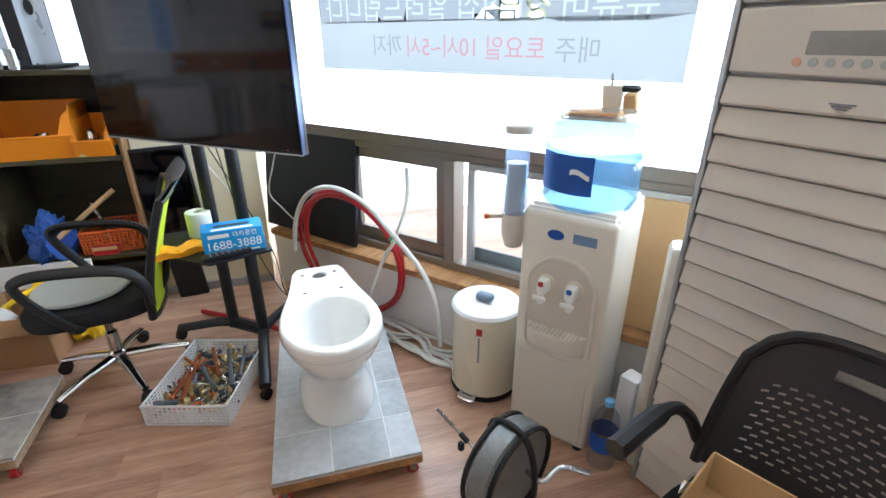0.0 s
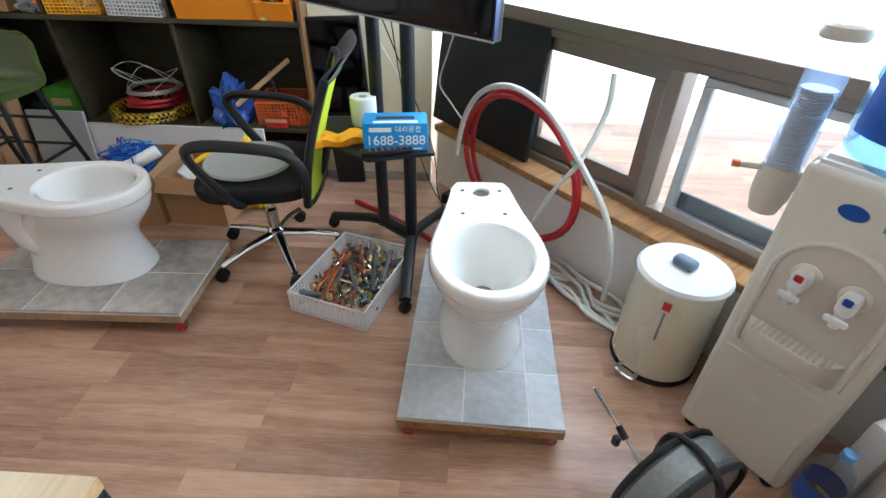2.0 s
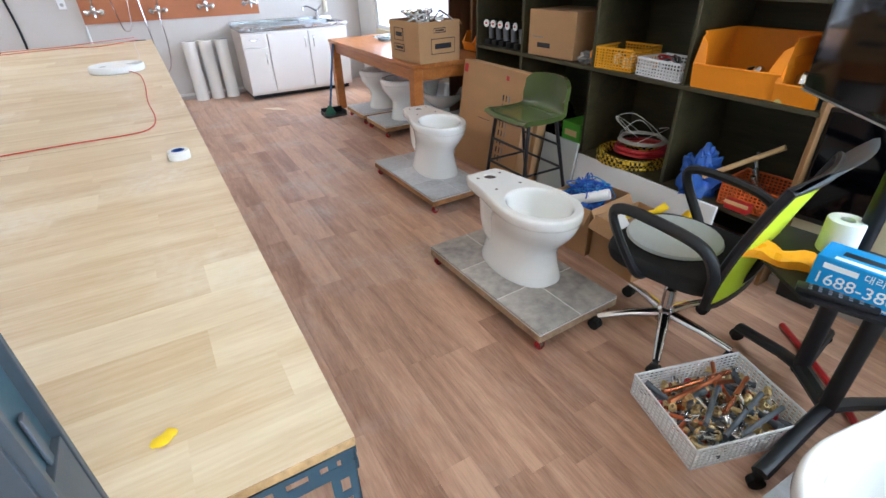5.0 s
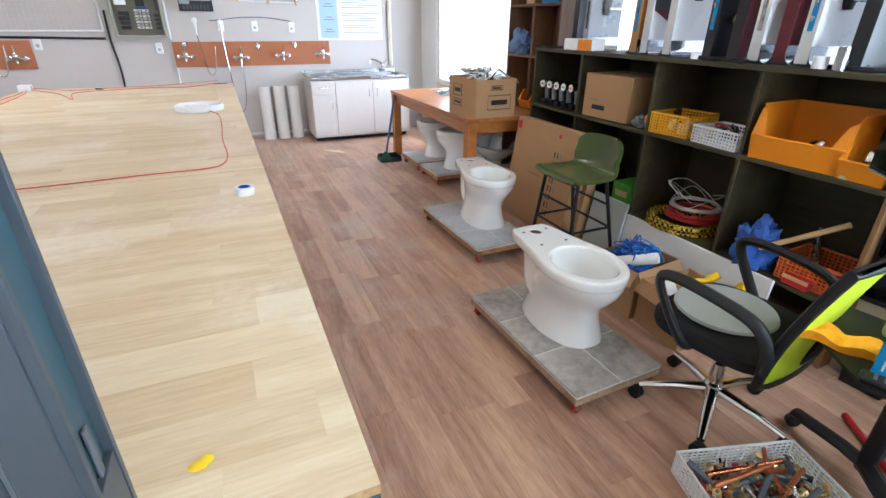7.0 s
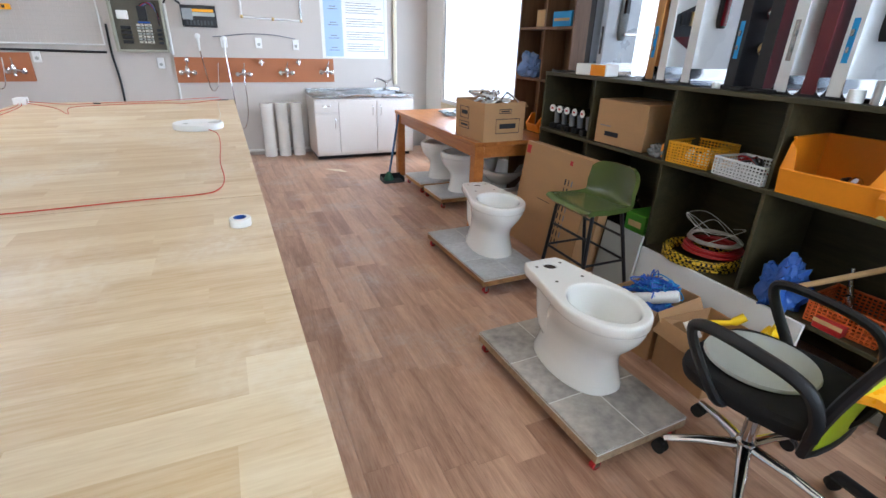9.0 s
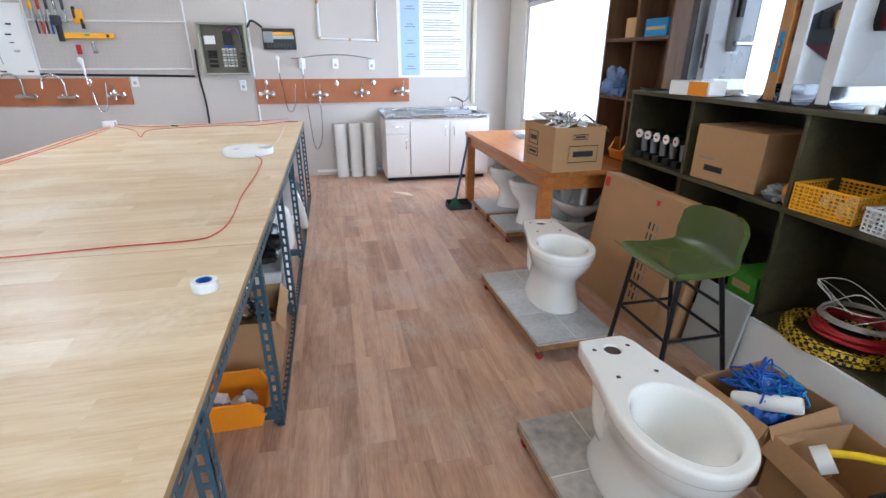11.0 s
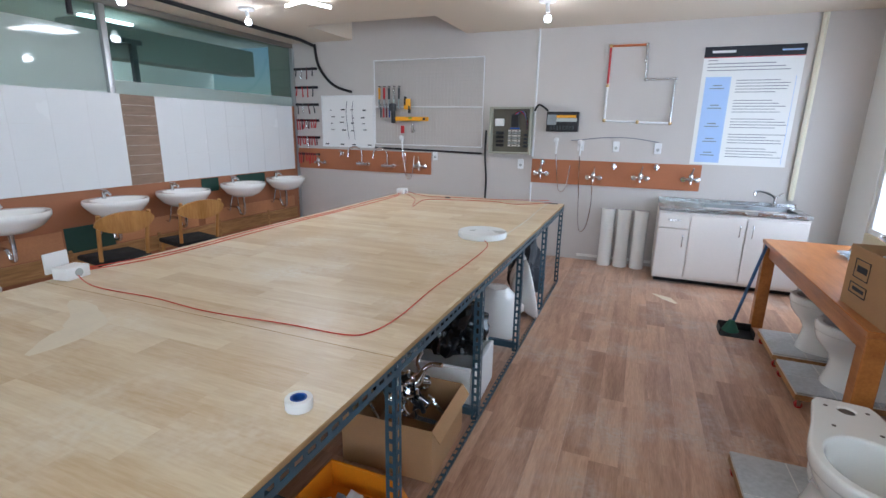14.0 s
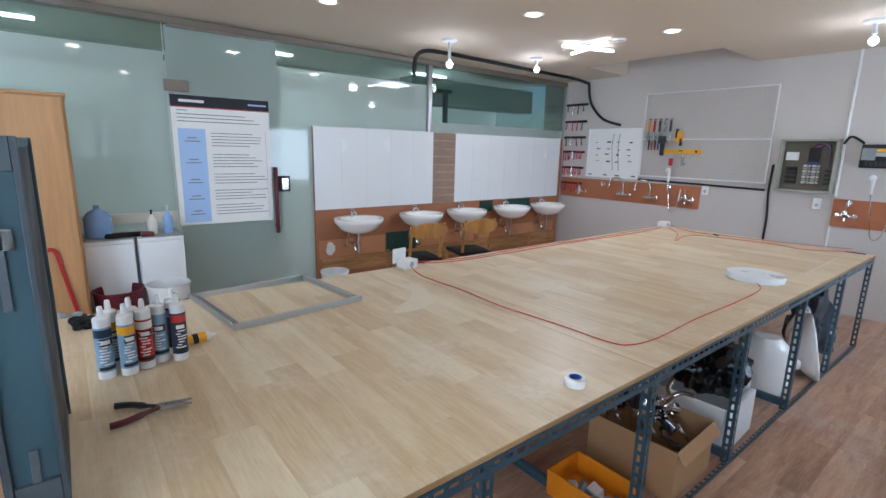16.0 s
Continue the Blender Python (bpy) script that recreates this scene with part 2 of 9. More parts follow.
        mx.inputs[7].default_value = (*srgb(dust[0]), 1)
        base = mx.outputs[2]
    L.new(base, p.inputs["Base Color"])
    rr = N.new("ShaderNodeMapRange")
    rr.inputs["To Min"].default_value, rr.inputs["To Max"].default_value = rough * 0.8, rough * 1.25
    c = N.new("ShaderNodeTexNoise")
    c.inputs["Scale"].default_value = 2.5
    L.new(tc.outputs["Object"], c.inputs["Vector"])
    L.new(c.outputs["Fac"], rr.inputs[0])
    L.new(rr.outputs[0], p.inputs["Roughness"])
    bp = N.new("ShaderNodeBump")
    bp.inputs["Strength"].default_value, bp.inputs["Distance"].default_value = bump * 4, 0.001
    L.new(b.outputs["Fac"], bp.inputs["Height"])
    L.new(bp.outputs[0], p.inputs["Normal"])
    return m


def glow(name, col, strength):
    m = bpy.data.materials.new(name)
    m.use_nodes = True
    p = m.node_tree.nodes["Principled BSDF"]
    p.inputs["Base Color"].default_value = (*col, 1)
    p.inputs["Emission Color"].default_value, p.inputs["Emission Strength"].default_value = (*col, 1), strength
    return m


def glass(name, col=(1, 1, 1), rough=0.0, thin=True):
    m = bpy.data.materials.new(name)
    m.use_nodes = True
    N, L = m.node_tree.nodes, m.node_tree.links
    if thin:
        t, g, x = N.new("ShaderNodeBsdfTransparent"), N.new("ShaderNodeBsdfGlossy"), N.new("ShaderNodeMixShader")
        t.inputs[0].default_value = (*col, 1)
        g.inputs["Roughness"].default_value = rough
        fr, pw = N.new("ShaderNodeLayerWeight"), N.new("ShaderNodeMath")
        pw.operation, pw.inputs[1].default_value = "POWER", 4.0
        L.new(fr.outputs["Facing"], pw.inputs[0])
        sc = N.new("ShaderNodeMath")
        sc.operation, sc.inputs[1].default_value, sc.inputs[2].default_value = "MULTIPLY_ADD", 0.6, 0.04
        L.new(pw.outputs[0], sc.inputs[0])
        L.new(sc.outputs[0], x.inputs[0])
        L.new(t.outputs[0], x.inputs[1])
        L.new(g.outputs[0], x.inputs[2])
        L.new(x.outputs[0], N["Material Output"].inputs[0])
    else:
        p = N["Principled BSDF"]
        p.inputs["Base Color"].default_value = (*col, 1)
        p.inputs["Transmission Weight"].default_value, p.inputs["Roughness"].default_value, p.inputs["IOR"].default_value = 1, rough, 1.3
    return m


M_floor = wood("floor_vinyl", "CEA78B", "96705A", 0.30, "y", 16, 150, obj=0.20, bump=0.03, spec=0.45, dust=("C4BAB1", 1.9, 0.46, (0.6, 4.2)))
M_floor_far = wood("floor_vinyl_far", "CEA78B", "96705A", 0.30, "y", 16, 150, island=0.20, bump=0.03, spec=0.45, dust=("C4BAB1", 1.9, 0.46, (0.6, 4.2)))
M_seam = mat("floor_seam", "7E5B45", 0.6)
M_bench = wood("bench_vinyl", "E2D2B4", "C7AC84", 0.36, "x", 12, 130, island=0.22, bump=0.02, spec=0.45, dust=("EDE8DC", 2.2, 0.50))
M_benchedge = wood("bench_plywood", "C9A877", "8A6A44", 0.6, "y", 20)
M_wall = mat("wall_painted", "C3BDB8", 0.75, var=0.05, scale=1.3, fine=140, bump=0.05)
M_cream = mat("wall_cream", "DDD2B4", 0.7, var=0.06, scale=2, fine=120, bump=0.04)
M_white = mat("white_paint", "E6E4DF", 0.6, var=0.04, scale=2)
M_ceil = mat("ceiling_paint", "D3C6B4", 0.8, var=0.04, scale=1.0, fine=160, bump=0.05)
M_porc = mat("porcelain", "EDEDEA", 0.08, var=0.012, scale=3, bump=0, spec=0.6, coat=0.5)
M_tile = mat("grey_tile", "B3B6B9", 0.4, var=0.28, scale=5, fine=40, bump=0.02, obj=0.15)
M_tiledust = mat("dusty_grey_tile", "B9B2A8", 0.6, var=0.3, scale=3.5, fine=25, bump=0.04, obj=0.2, dirt=(0.20, 0.19, 0.18))
M_grout = mat("grout", "DAD9D4", 0.8, var=0.05)
M_cartwood = wood("cart_board", "B98D5C", "7E5A36", 0.6, "y", 20)
M_cartdust = mat("plaster_smeared_board", "B9A184", 0.8, var=0.2, scale=7, fine=60, bump=0.06, dirt=(0.22, 0.14, 0.08))
M_redwheel = mat("red_wheel", "B5252A", 0.4)
M_shelf = wood("olive_stained_board", "4E4830", "332E1E", 0.5, "y", 10, 80)
M_shelfside = wood("shelf_edge_brown", "8E6A42", "5F4429", 0.5, "z", 10, 80)
M_book = wood("bookshelf_brown", "7A5A40", "553B28", 0.5, "z", 10, 80)
M_table = wood("orange_wood", "BE7B3E", "935522", 0.35, "y", 9, 80, coat=0.2)
M_alu = mat("brown_aluminium", "8A8279", 0.38, metal=0.6, var=0.05, scale=5, bump=0.01)
M_alu_light = mat("silver_aluminium", "B7BABB", 0.35, metal=0.7, var=0.05, bump=0.01)
M_black = mat("black_plastic", "17171A", 0.45, var=0.2, bump=0.03)
M_blackgloss = mat("tv_screen", "050507", 0.06, var=0.1, bump=0, spec=0.6)
M_navy = mat("dark_navy_panel", "161A22", 0.5, var=0.15)
M_steelblue = mat("slate_blue_steel", "3F5866", 0.42, metal=0.25, var=0.14, scale=9, bump=0.02)
M_slate = mat("slate_grey_door", "5A6066", 0.5, metal=0.2, var=0.08, scale=4)
M_chrome = mat("chrome", "D6D7DA", 0.08, metal=1.0, var=0.04, bump=0)
M_steel = mat("brushed_steel", "B9BBBC", 0.25, metal=1.0, var=0.06, stretch=(1, 12, 1))
M_brass = mat("brass", "D2B884", 0.30, metal=0.85, var=0.15)
M_copper = mat("copper", "D08058", 0.3, metal=1.0, var=0.15)
M_card = mat("cardboard", "B08A62", 0.85, var=0.10, scale=4, fine=60, stretch=(1, 1, 3), obj=0.12)
M_cardtan = mat("cardboard_pale", "C6A577", 0.85, var=0.08, scale=4)
M_ivory = mat("ivory_plastic", "D9D4C8", 0.35, var=0.03, scale=3, bump=0.01)
M_greige = mat("warm_grey_plastic", "CCC4B9", 0.4, var=0.03, scale=3, bump=0.01)
M_cream2 = mat("cream_enamel", "E4DEC8", 0.3, var=0.03, scale=3, bump=0.01)
M_whiteplast = mat("white_plastic", "E4E5E5", 0.4, var=0.03, bump=0.01)
M_lime = mat("lime_mesh", "B9CE1E", 0.7, var=0.10, fine=400, bump=0.1)
M_greyseat = mat("grey_cushion", "A9ADA9", 0.85, var=0.05, fine=300, bump=0.1)
M_blackmesh = mat("black_fabric", "121214", 0.85, var=0.2, fine=300, bump=0.1)
M_orange = mat("orange_bin", "E58A12", 0.4, var=0.06, scale=5, bump=0.01)
M_orange2 = mat("orange_basket", "D2622A", 0.45, var=0.06, bump=0.01)
M_yellow = mat("yellow_plastic", "EAA619", 0.4, var=0.06, bump=0.01)
M_blue = mat("blue_box", "1E8CCB", 0.4, var=0.05, bump=0.01)
M_bluebag = mat("blue_film_bag", "2D55B0", 0.25, var=0.2, scale=10, bump=0.04)
M_bluepale = mat("pale_blue_plastic", "86A6CF", 0.25, var=0.08)
M_red = mat("red_hose", "B0262B", 0.35, var=0.12, scale=10)
M_wire = mat("red_wire", "C4452E", 0.5, var=0.08)
M_whitepipe = mat("white_hose", "D8D8D2", 0.4, var=0.05)
M_green = mat("green_vinyl", "4A572C", 0.24, var=0.10, scale=7, fine=200, bump=0.02, coat=0.3)
M_greenbox = mat("green_box", "4C9A2A", 0.5)
M_cork = mat("brown_board", "A76A48", 0.7, var=0.12, scale=3, fine=90)
M_backing = mat("basin_backing", "9A6648", 0.7, var=0.15, scale=3, fine=90)
M_darkgreen = mat("dark_green_board", "1F4038", 0.6, var=0.1)
M_wtile = mat("white_tile", "D9DADB", 0.25, var=0.02, scale=2, bump=0.005)
M_striptile = mat("stone_strip_tile", "8A7463", 0.5, var=0.28, scale=5, fine=30, bump=0.06, stretch=(1, 1, 8), obj=0.3)
M_paper = mat("paper", "E6E6E4", 0.75, var=0.02)
M_paperblue = mat("paper_blue", "A9C3EA", 0.7, var=0.02)
M_ink = mat("black_ink", "20222A", 0.6, var=0.05)
M_inkgrey = mat("grey_ink", "7C7F86", 0.7, var=0.05)


def frosted(name, col, gloss=0.07):
    m = bpy.data.materials.new(name)
    m.use_nodes = True
    N, L = m.node_tree.nodes, m.node_tree.links
    t, d, g, x, y = (N.new(k) for k in ("ShaderNodeBsdfTranslucent", "ShaderNodeBsdfDiffuse", "ShaderNodeBsdfGlossy", "ShaderNodeMixShader", "ShaderNodeMixShader"))
    n, r, tc = N.new("ShaderNodeTexNoise"), N.new("ShaderNodeValToRGB"), N.new("ShaderNodeTexCoord")
    n.inputs["Scale"].default_value = 1.2
    r.color_ramp.elements[0].color, r.color_ramp.elements[1].color = (*[c * 0.93 for c in col], 1), (*col, 1)
    L.new(tc.outputs["Object"], n.inputs["Vector"])
    L.new(n.outputs["Fac"], r.inputs[0])
    L.new(r.outputs[0], t.inputs[0])
    L.new(r.outputs[0], d.inputs[0])
    g.inputs["Roughness"].default_value = 0.04
    x.inputs[0].default_value, y.inputs[0].default_value = 0.30, gloss
    L.new(t.outputs[0], x.inputs[1])
    L.new(d.outputs[0], x.inputs[2])
    L.new(x.outputs[0], y.inputs[1])
    L.new(g.outputs[0], y.inputs[2])
    L.new(y.outputs[0], N["Material Output"].inputs[0])
    return m


M_frost = frosted("frosted_glass", srgb("D5DFDB"))
def hazy(name, col, dark):
    """A hazy pane: see-through, dimmed unevenly in long upright streaks."""
    m = glass(name, col, 0.02)
    N, L = m.node_tree.nodes, m.node_tree.links
    t = [n for n in N if n.type == "BSDF_TRANSPARENT"][0]
    n, mp, tc, r = N.new("ShaderNodeTexNoise"), N.new("ShaderNodeMapping"), N.new("ShaderNodeTexCoord"), N.new("ShaderNodeValToRGB")
    mp.inputs["Scale"].default_value = (5, 5, 0.5)
    n.inputs["Scale"].default_value, n.inputs["Detail"].default_value = 1.6, 5
    r.color_ramp.elements[0].position, r.color_ramp.elements[1].position = 0.35, 0.68
    r.color_ramp.elements[0].color, r.color_ramp.elements[1].color = (*dark, 1), (*col, 1)
    L.new(tc.outputs["Object"], mp.inputs[0])
    L.new(mp.outputs[0], n.inputs["Vector"])
    L.new(n.outputs["Fac"], r.inputs[0])
    L.new(r.outputs[0], t.inputs[0])
    return m


M_hazy = hazy("streaked_pane", (0.86, 0.86, 0.87), (0.74, 0.75, 0.77))
M_glass = glass("clear_glass", (0.97, 0.99, 0.98))
M_greenglass = glass("green_glass", (0.66, 0.76, 0.73))
M_outside = glow("daylight_haze", (0.95, 0.98, 1.0), 2.6)
M_lampw = glow("lamp_white", (1.0, 0.98, 0.95), 14.0)
M_lampwarm = glow("lamp_warm", (1.0, 0.80, 0.55), 9.0)
# near-black colour for the shade inside open bores
M_dark = mat("hollow_shade", "0C0B0A", 0.9, var=0.1, bump=0)
# near-black brown: painted shade in holes, and one lock's own brown
M_darkbrown = mat("hole_shade_lock_brown", "3A2E26", 0.5, var=0.2)
M_trap = mat("trap_beige_brown", "8F7A66", 0.35, var=0.25, scale=14)
M_rubber = mat("black_rubber", "1B1B1B", 0.7, var=0.15)

# ---- the room ----
CEIL = 2.73
YB = -2.6            # back of the room, behind the walker
slab("wall_north", M_wall, (-3.9, 7.41, 0), (3.8, 7.56, CEIL + 0.3), "pale warm-grey painted wall behind sink and tool boards")
bm = bmesh.new()
HX0, HX1, HY0 = -2.43, -0.76, 6.42      # open pocket in the ceiling by the sink wall
for lo, hi in (((-3.9, YB - 0.2, CEIL), (4.2, HY0, CEIL + 0.12)), ((-3.9, HY0, CEIL), (HX0, 7.56, CEIL + 0.12)), ((HX1, HY0, CEIL), (4.2, 7.56, CEIL + 0.12)),
               ((HX0 - 0.05, HY0 - 0.05, CEIL + 0.30), (HX1 + 0.05, 7.56, CEIL + 0.36)), ((HX0 - 0.05, HY0 - 0.05, CEIL + 0.121), (HX0, 7.56, CEIL + 0.299)),
               ((HX1, HY0 - 0.05, CEIL + 0.121), (HX1 + 0.05, 7.56, CEIL + 0.299)), ((HX0, HY0 - 0.05, CEIL + 0.121), (HX1, HY0, CEIL + 0.299))):
    B(bm, [(a + b) / 2 for a, b in zip(lo, hi)], [b - a for a, b in zip(lo, hi)])
solid("ceiling", bm, M_ceil, "beige painted flat ceiling with downlights and an open pocket", "ceiling", "", "structure")
slab("wall_south", M_white, (-3.9, YB - 0.15, 0), (1.0, YB, CEIL), "plain white wall closing the room")
# east wall in pieces round the side window
EX = 3.42
slab("wall_east", M_white, (EX, 6.85, 0), (EX + 0.15, 7.41, CEIL), "white wall return beside the side window")
slab("wall_east_sill", M_cream, (EX, 1.26, 0), (EX + 0.15, 6.85, 0.70), "cream wall under the side window")
slab("wall_east_head", M_cream, (EX, 1.26, 2.10), (EX + 0.15, 6.85, CEIL), "cream wall band above the side window")
slab("wall_cream", M_cream, (3.05, 0.62, 0), (EX + 0.15, 1.235, CEIL), "cream wall between shelving and window corner")
# oblique window wall
def wslab(name, mt, lo, hi, label, category="wall", bev=0.0):
    ob = slab(name, mt, lo, hi, label, category, bev=bev)
    ob.matrix_basis = WM
    return ob
wslab("wall_window_foot", M_white, (-3.1, -0.16, 0), (0.86, 0.0, 0.335), "white low wall under the slanted window")
wslab("wall_window_head", M_white, (-3.1, -0.16, 2.45), (0.86, 0.0, CEIL), "white wall band above the slanted window")
wslab("window_sill", M_cartwood, (-3.1, -0.15, 0.337), (0.83, 0.045, 0.372), "pale wooden window sill board", "window sill", 0.004)
slab("ground", M_white, (-14, -14, -0.12), (16, 18, -0.05), "pale sunlit ground outside the windows", "ground")

# slanted window: frame bars, panes, the mirrored banner stuck outside
def window_slanted():
    w = tagged(new("window_1"), "slanted window with brown-grey aluminium frame and blown-out daylight", "window", "", "structure")
    w.matrix_basis = WM
    def bar(lo, hi, mt=M_alu, bev=0.004, name="window_frame"):
        boxpart(name, mt, w, [(a + b) / 2 for a, b in zip(lo, hi)], [b - a for a, b in zip(lo, hi)], bev)
    bar((-3.1, -0.155, 0.95), (0.84, -0.06, 1.005))
    bar((-3.1, -0.15, 0.915), (0.84, -0.075, 0.95))
    bar((-3.1, -0.15, 0.372), (0.84, -0.075, 0.41))
    bar((-3.1, -0.155, 2.40), (0.84, -0.06, 2.45))
    bar((0.80, -0.15, 0.41), (0.84, -0.075, 0.915))
    bar((0.80, -0.155, 1.005), (0.84, -0.06, 2.40))
    bar((-1.62, -0.155, 1.005), (-1.56, -0.06, 2.40))
    bar((-0.40, -0.155, 0.41), (-0.345, -0.06, 0.915))
    bar((-1.62, -0.155, 0.41), (-1.56, -0.06, 0.915))
    # sashes of the low sliding lights
    for x0, x1, y, mt in ((-0.345, 0.80, -0.115, M_alu), (-1.56, -0.465, -0.085, M_alu_light)):
        s = new("sash")
        s.parent = w
        k = 0.035 if mt is M_alu_light else 0.07
        for a, b, c, d in ((x0, x1, 0.41, 0.41 + k), (x0, x1, 0.915 - k * 0.8, 0.915), (x0, x0 + k, 0.41 + k, 0.915 - k * 0.8), (x1 - k, x1, 0.41 + k, 0.915 - k * 0.8)):
            boxpart("sash_bar", mt, s, ((a + b) / 2, y, (c + d) / 2), (b - a, 0.03, d - c), 0.004)
        boxpart("pane", M_glass, s, ((x0 + x1) / 2, y, 0.67), (x1 - x0 - 0.14, 0.005, 0.41)).visible_shadow = False
    # slate board added for the dark band that shows through the pane
    boxpart("lower_panel", M_slate, w, (-1.01, -0.10, 0.475), (1.02, 0.012, 0.075), 0.002, "dark board for the band seen through the lower pane")
    boxpart("sash_bar", M_alu, w, (0.255, -0.115, 0.67), (0.07, 0.032, 0.41), 0.004)
    for x0, x1 in ((-1.56, 0.80), (-3.1, -1.62)):
        boxpart("pane", M_glass, w, ((x0 + x1) / 2, -0.11, 1.70), (x1 - x0, 0.006, 1.40)).visible_shadow = False
    return w
window_slanted()

def window_side():
    w = tagged(new("window_2"), "large side window with white frame and hazy bright daylight", "window", "", "structure")
    for lo, hi in (((EX + 0.02, 1.26, 0.70), (EX + 0.12, 6.85, 0.75)), ((EX + 0.02, 1.26, 2.03), (EX + 0.12, 6.85, 2.10)),
                   ((EX + 0.02, 6.79, 0.75), (EX + 0.12, 6.85, 2.03)), ((EX + 0.02, 3.9, 0.75), (EX + 0.12, 3.95, 2.03)), ((EX + 0.02, 1.26, 0.75), (EX + 0.12, 1.30, 2.03))):
        boxpart("window_frame", M_whiteplast, w, [(a + b) / 2 for a, b in zip(lo, hi)], [b - a for a, b in zip(lo, hi)], 0.004)
    for a, b in ((1.30, 3.9), (3.95, 6.79)):
        boxpart("pane", M_hazy, w, (EX + 0.07, (a + b) / 2, 1.39), (0.006, b - a, 1.28)).visible_shadow = False
window_side()
def window_valance():
    t = thing("window_valance", pose(EX - 0.004, 0, 0), "narrow lilac-grey lattice strip along the side window's head", "valance")
    cloth = mat("lilac_grey_film", "A9A6B2", 0.6, var=0.12, scale=5)
    for i in range(16):
        boxpart("lattice_panel", cloth, t, (0, 4.62 + 0.14 * i, 2.125), (0.003, 0.128, 0.10), 0.001)
    boxpart("head_tape", M_whiteplast, t, (0, 5.67, 2.182), (0.004, 2.25, 0.012))
    boxpart("foot_tape", M_whiteplast, t, (0, 5.67, 2.070), (0.004, 2.25, 0.008))
window_valance()
# bright haze outside
for nm, m, sx in (("backdrop_street", WM @ pose(-1.2, -3.0, 1.5, 90, 0, 0), 30.0), ("backdrop_side", pose(6.6, 9.0, 1.5, 90, 0, 90), 34.0)):
    bm = bmesh.new()
    B(bm, (0, 0, 0), (sx, 7.0, 0.02))
    solid(nm, bm, M_outside, "bright hazy daylight outside the windows", "backdrop", "", "structure", m)

# ---- floor: vinyl planks along the room ----
def floor():
    f = slab("floor", M_seam, (-3.9, YB, -0.03), (4.0, 7.41, -0.004), "reddish-brown wood-print vinyl plank floor, worn and lightly scuffed", "floor")
    W, LN = 0.138, 0.62
    cells = {}
    rest = bmesh.new()
    rng = random.Random(3)
    def plank(bm, x0, y0, x1, y1):
        e = 0.0003
        v = [bm.verts.new(p) for p in ((x0 + e, y0 + e, 0), (x1 - e, y0 + e, 0), (x1 - e, y1 - e, 0), (x0 + e, y1 - e, 0))]
        lo = [bm.verts.new((p.co.x, p.co.y, -0.004)) for p in v]
        bm.faces.new(v)
        for i in range(4):
            j = (i + 1) % 4
            bm.faces.new((v[j], v[i], lo[i], lo[j]))
    i = 0
    count = 0
    x = -3.9
    while x < 4.0:
        y = YB - rng.random() * LN
        while y < 7.41:
            y0, y1 = max(y, YB), min(y + LN, 7.41)
            near = 0.7 < x < 2.55 and -0.3 < y < 4.6
            if y1 - y0 > 0.02:
                if near and count < 300 and y1 - y0 > LN - 0.01:
                    if "full" not in cells:
                        bm = bmesh.new()
                        plank(bm, 0, 0, W, LN)
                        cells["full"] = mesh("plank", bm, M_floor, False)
                    ob = new("plank", cells["full"])
                    ob.parent = f
                    ob.location = (x, y0, 0)
                    count += 1
                else:
                    plank(rest, x, y0, x + W, y1)
            y += LN
        x += W
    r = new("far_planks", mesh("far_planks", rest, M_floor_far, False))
    r.parent = f
    tagged(r, kind="stuff")
floor()

# glass wall on the left, behind the basins
GX = -3.45
def glass_wall():
    w = tagged(new("wall_west_glass"), "green-tinted glass partition, frosted below, clear transom above, steel mullions", "glass wall", "", "structure")
    for y0, y1 in ((YB, 1.0), (1.0, 1.755), (1.765, 2.745), (2.755, 4.64), (4.70, 7.41)):
        zt = 2.42 if y0 < 4.6 else 1.98
        boxpart("frosted_pane", M_frost, w, (GX - 0.03, (y0 + y1) / 2, zt / 2), (0.012, y1 - y0, zt))
        boxpart("clear_pane", M_greenglass, w, (GX - 0.03, (y0 + y1) / 2, (zt + 2.66) / 2 + 0.002), (0.012, y1 - y0, 2.66 - zt - 0.004))
    boxpart("top_rail", M_alu, w, (GX - 0.02, 2.4, 2.69), (0.06, 10.0, 0.06), 0.004)
    boxpart("mullion", M_alu_light, w, (GX - 0.015, 4.67, 1.34), (0.07, 0.06, 2.64), 0.006)
    boxpart("mullion", M_alu_light, w, (GX - 0.015, 7.385, 1.34), (0.07, 0.05, 2.64), 0.006)
    boxpart("mid_rail", M_ivory, w, (GX - 0.012, 1.05, 0.97), (0.03, 1.4, 0.09), 0.003)
    slab("wall_west_outer", M_white, (GX - 1.9, YB, 0), (GX - 1.75, 7.56, CEIL), "white corridor wall behind the glass partition")
    slab("floor_corridor", M_floor_far, (GX - 1.8, YB, -0.03), (GX - 0.04, 7.56, -0.002), "wood-print corridor floor behind glass", "floor")
    slab("ceiling_corridor", M_white, (GX - 1.8, YB, CEIL), (-3.9, 7.56, CEIL + 0.1), "white corridor ceiling", "ceiling")
glass_wall()

# ---- toilets on tiled trolleys ----
def egg(cx, cy, front, back, hw, z, n=40, p=1.0):
    out = []
    for i in range(n):
        a = 2 * math.pi * i / n
        s, c = math.sin(a), math.cos(a)
        out.append((cx + hw * math.copysign(abs(s) ** p, s), cy + (front if c > 0 else back) * c, z))
    return out


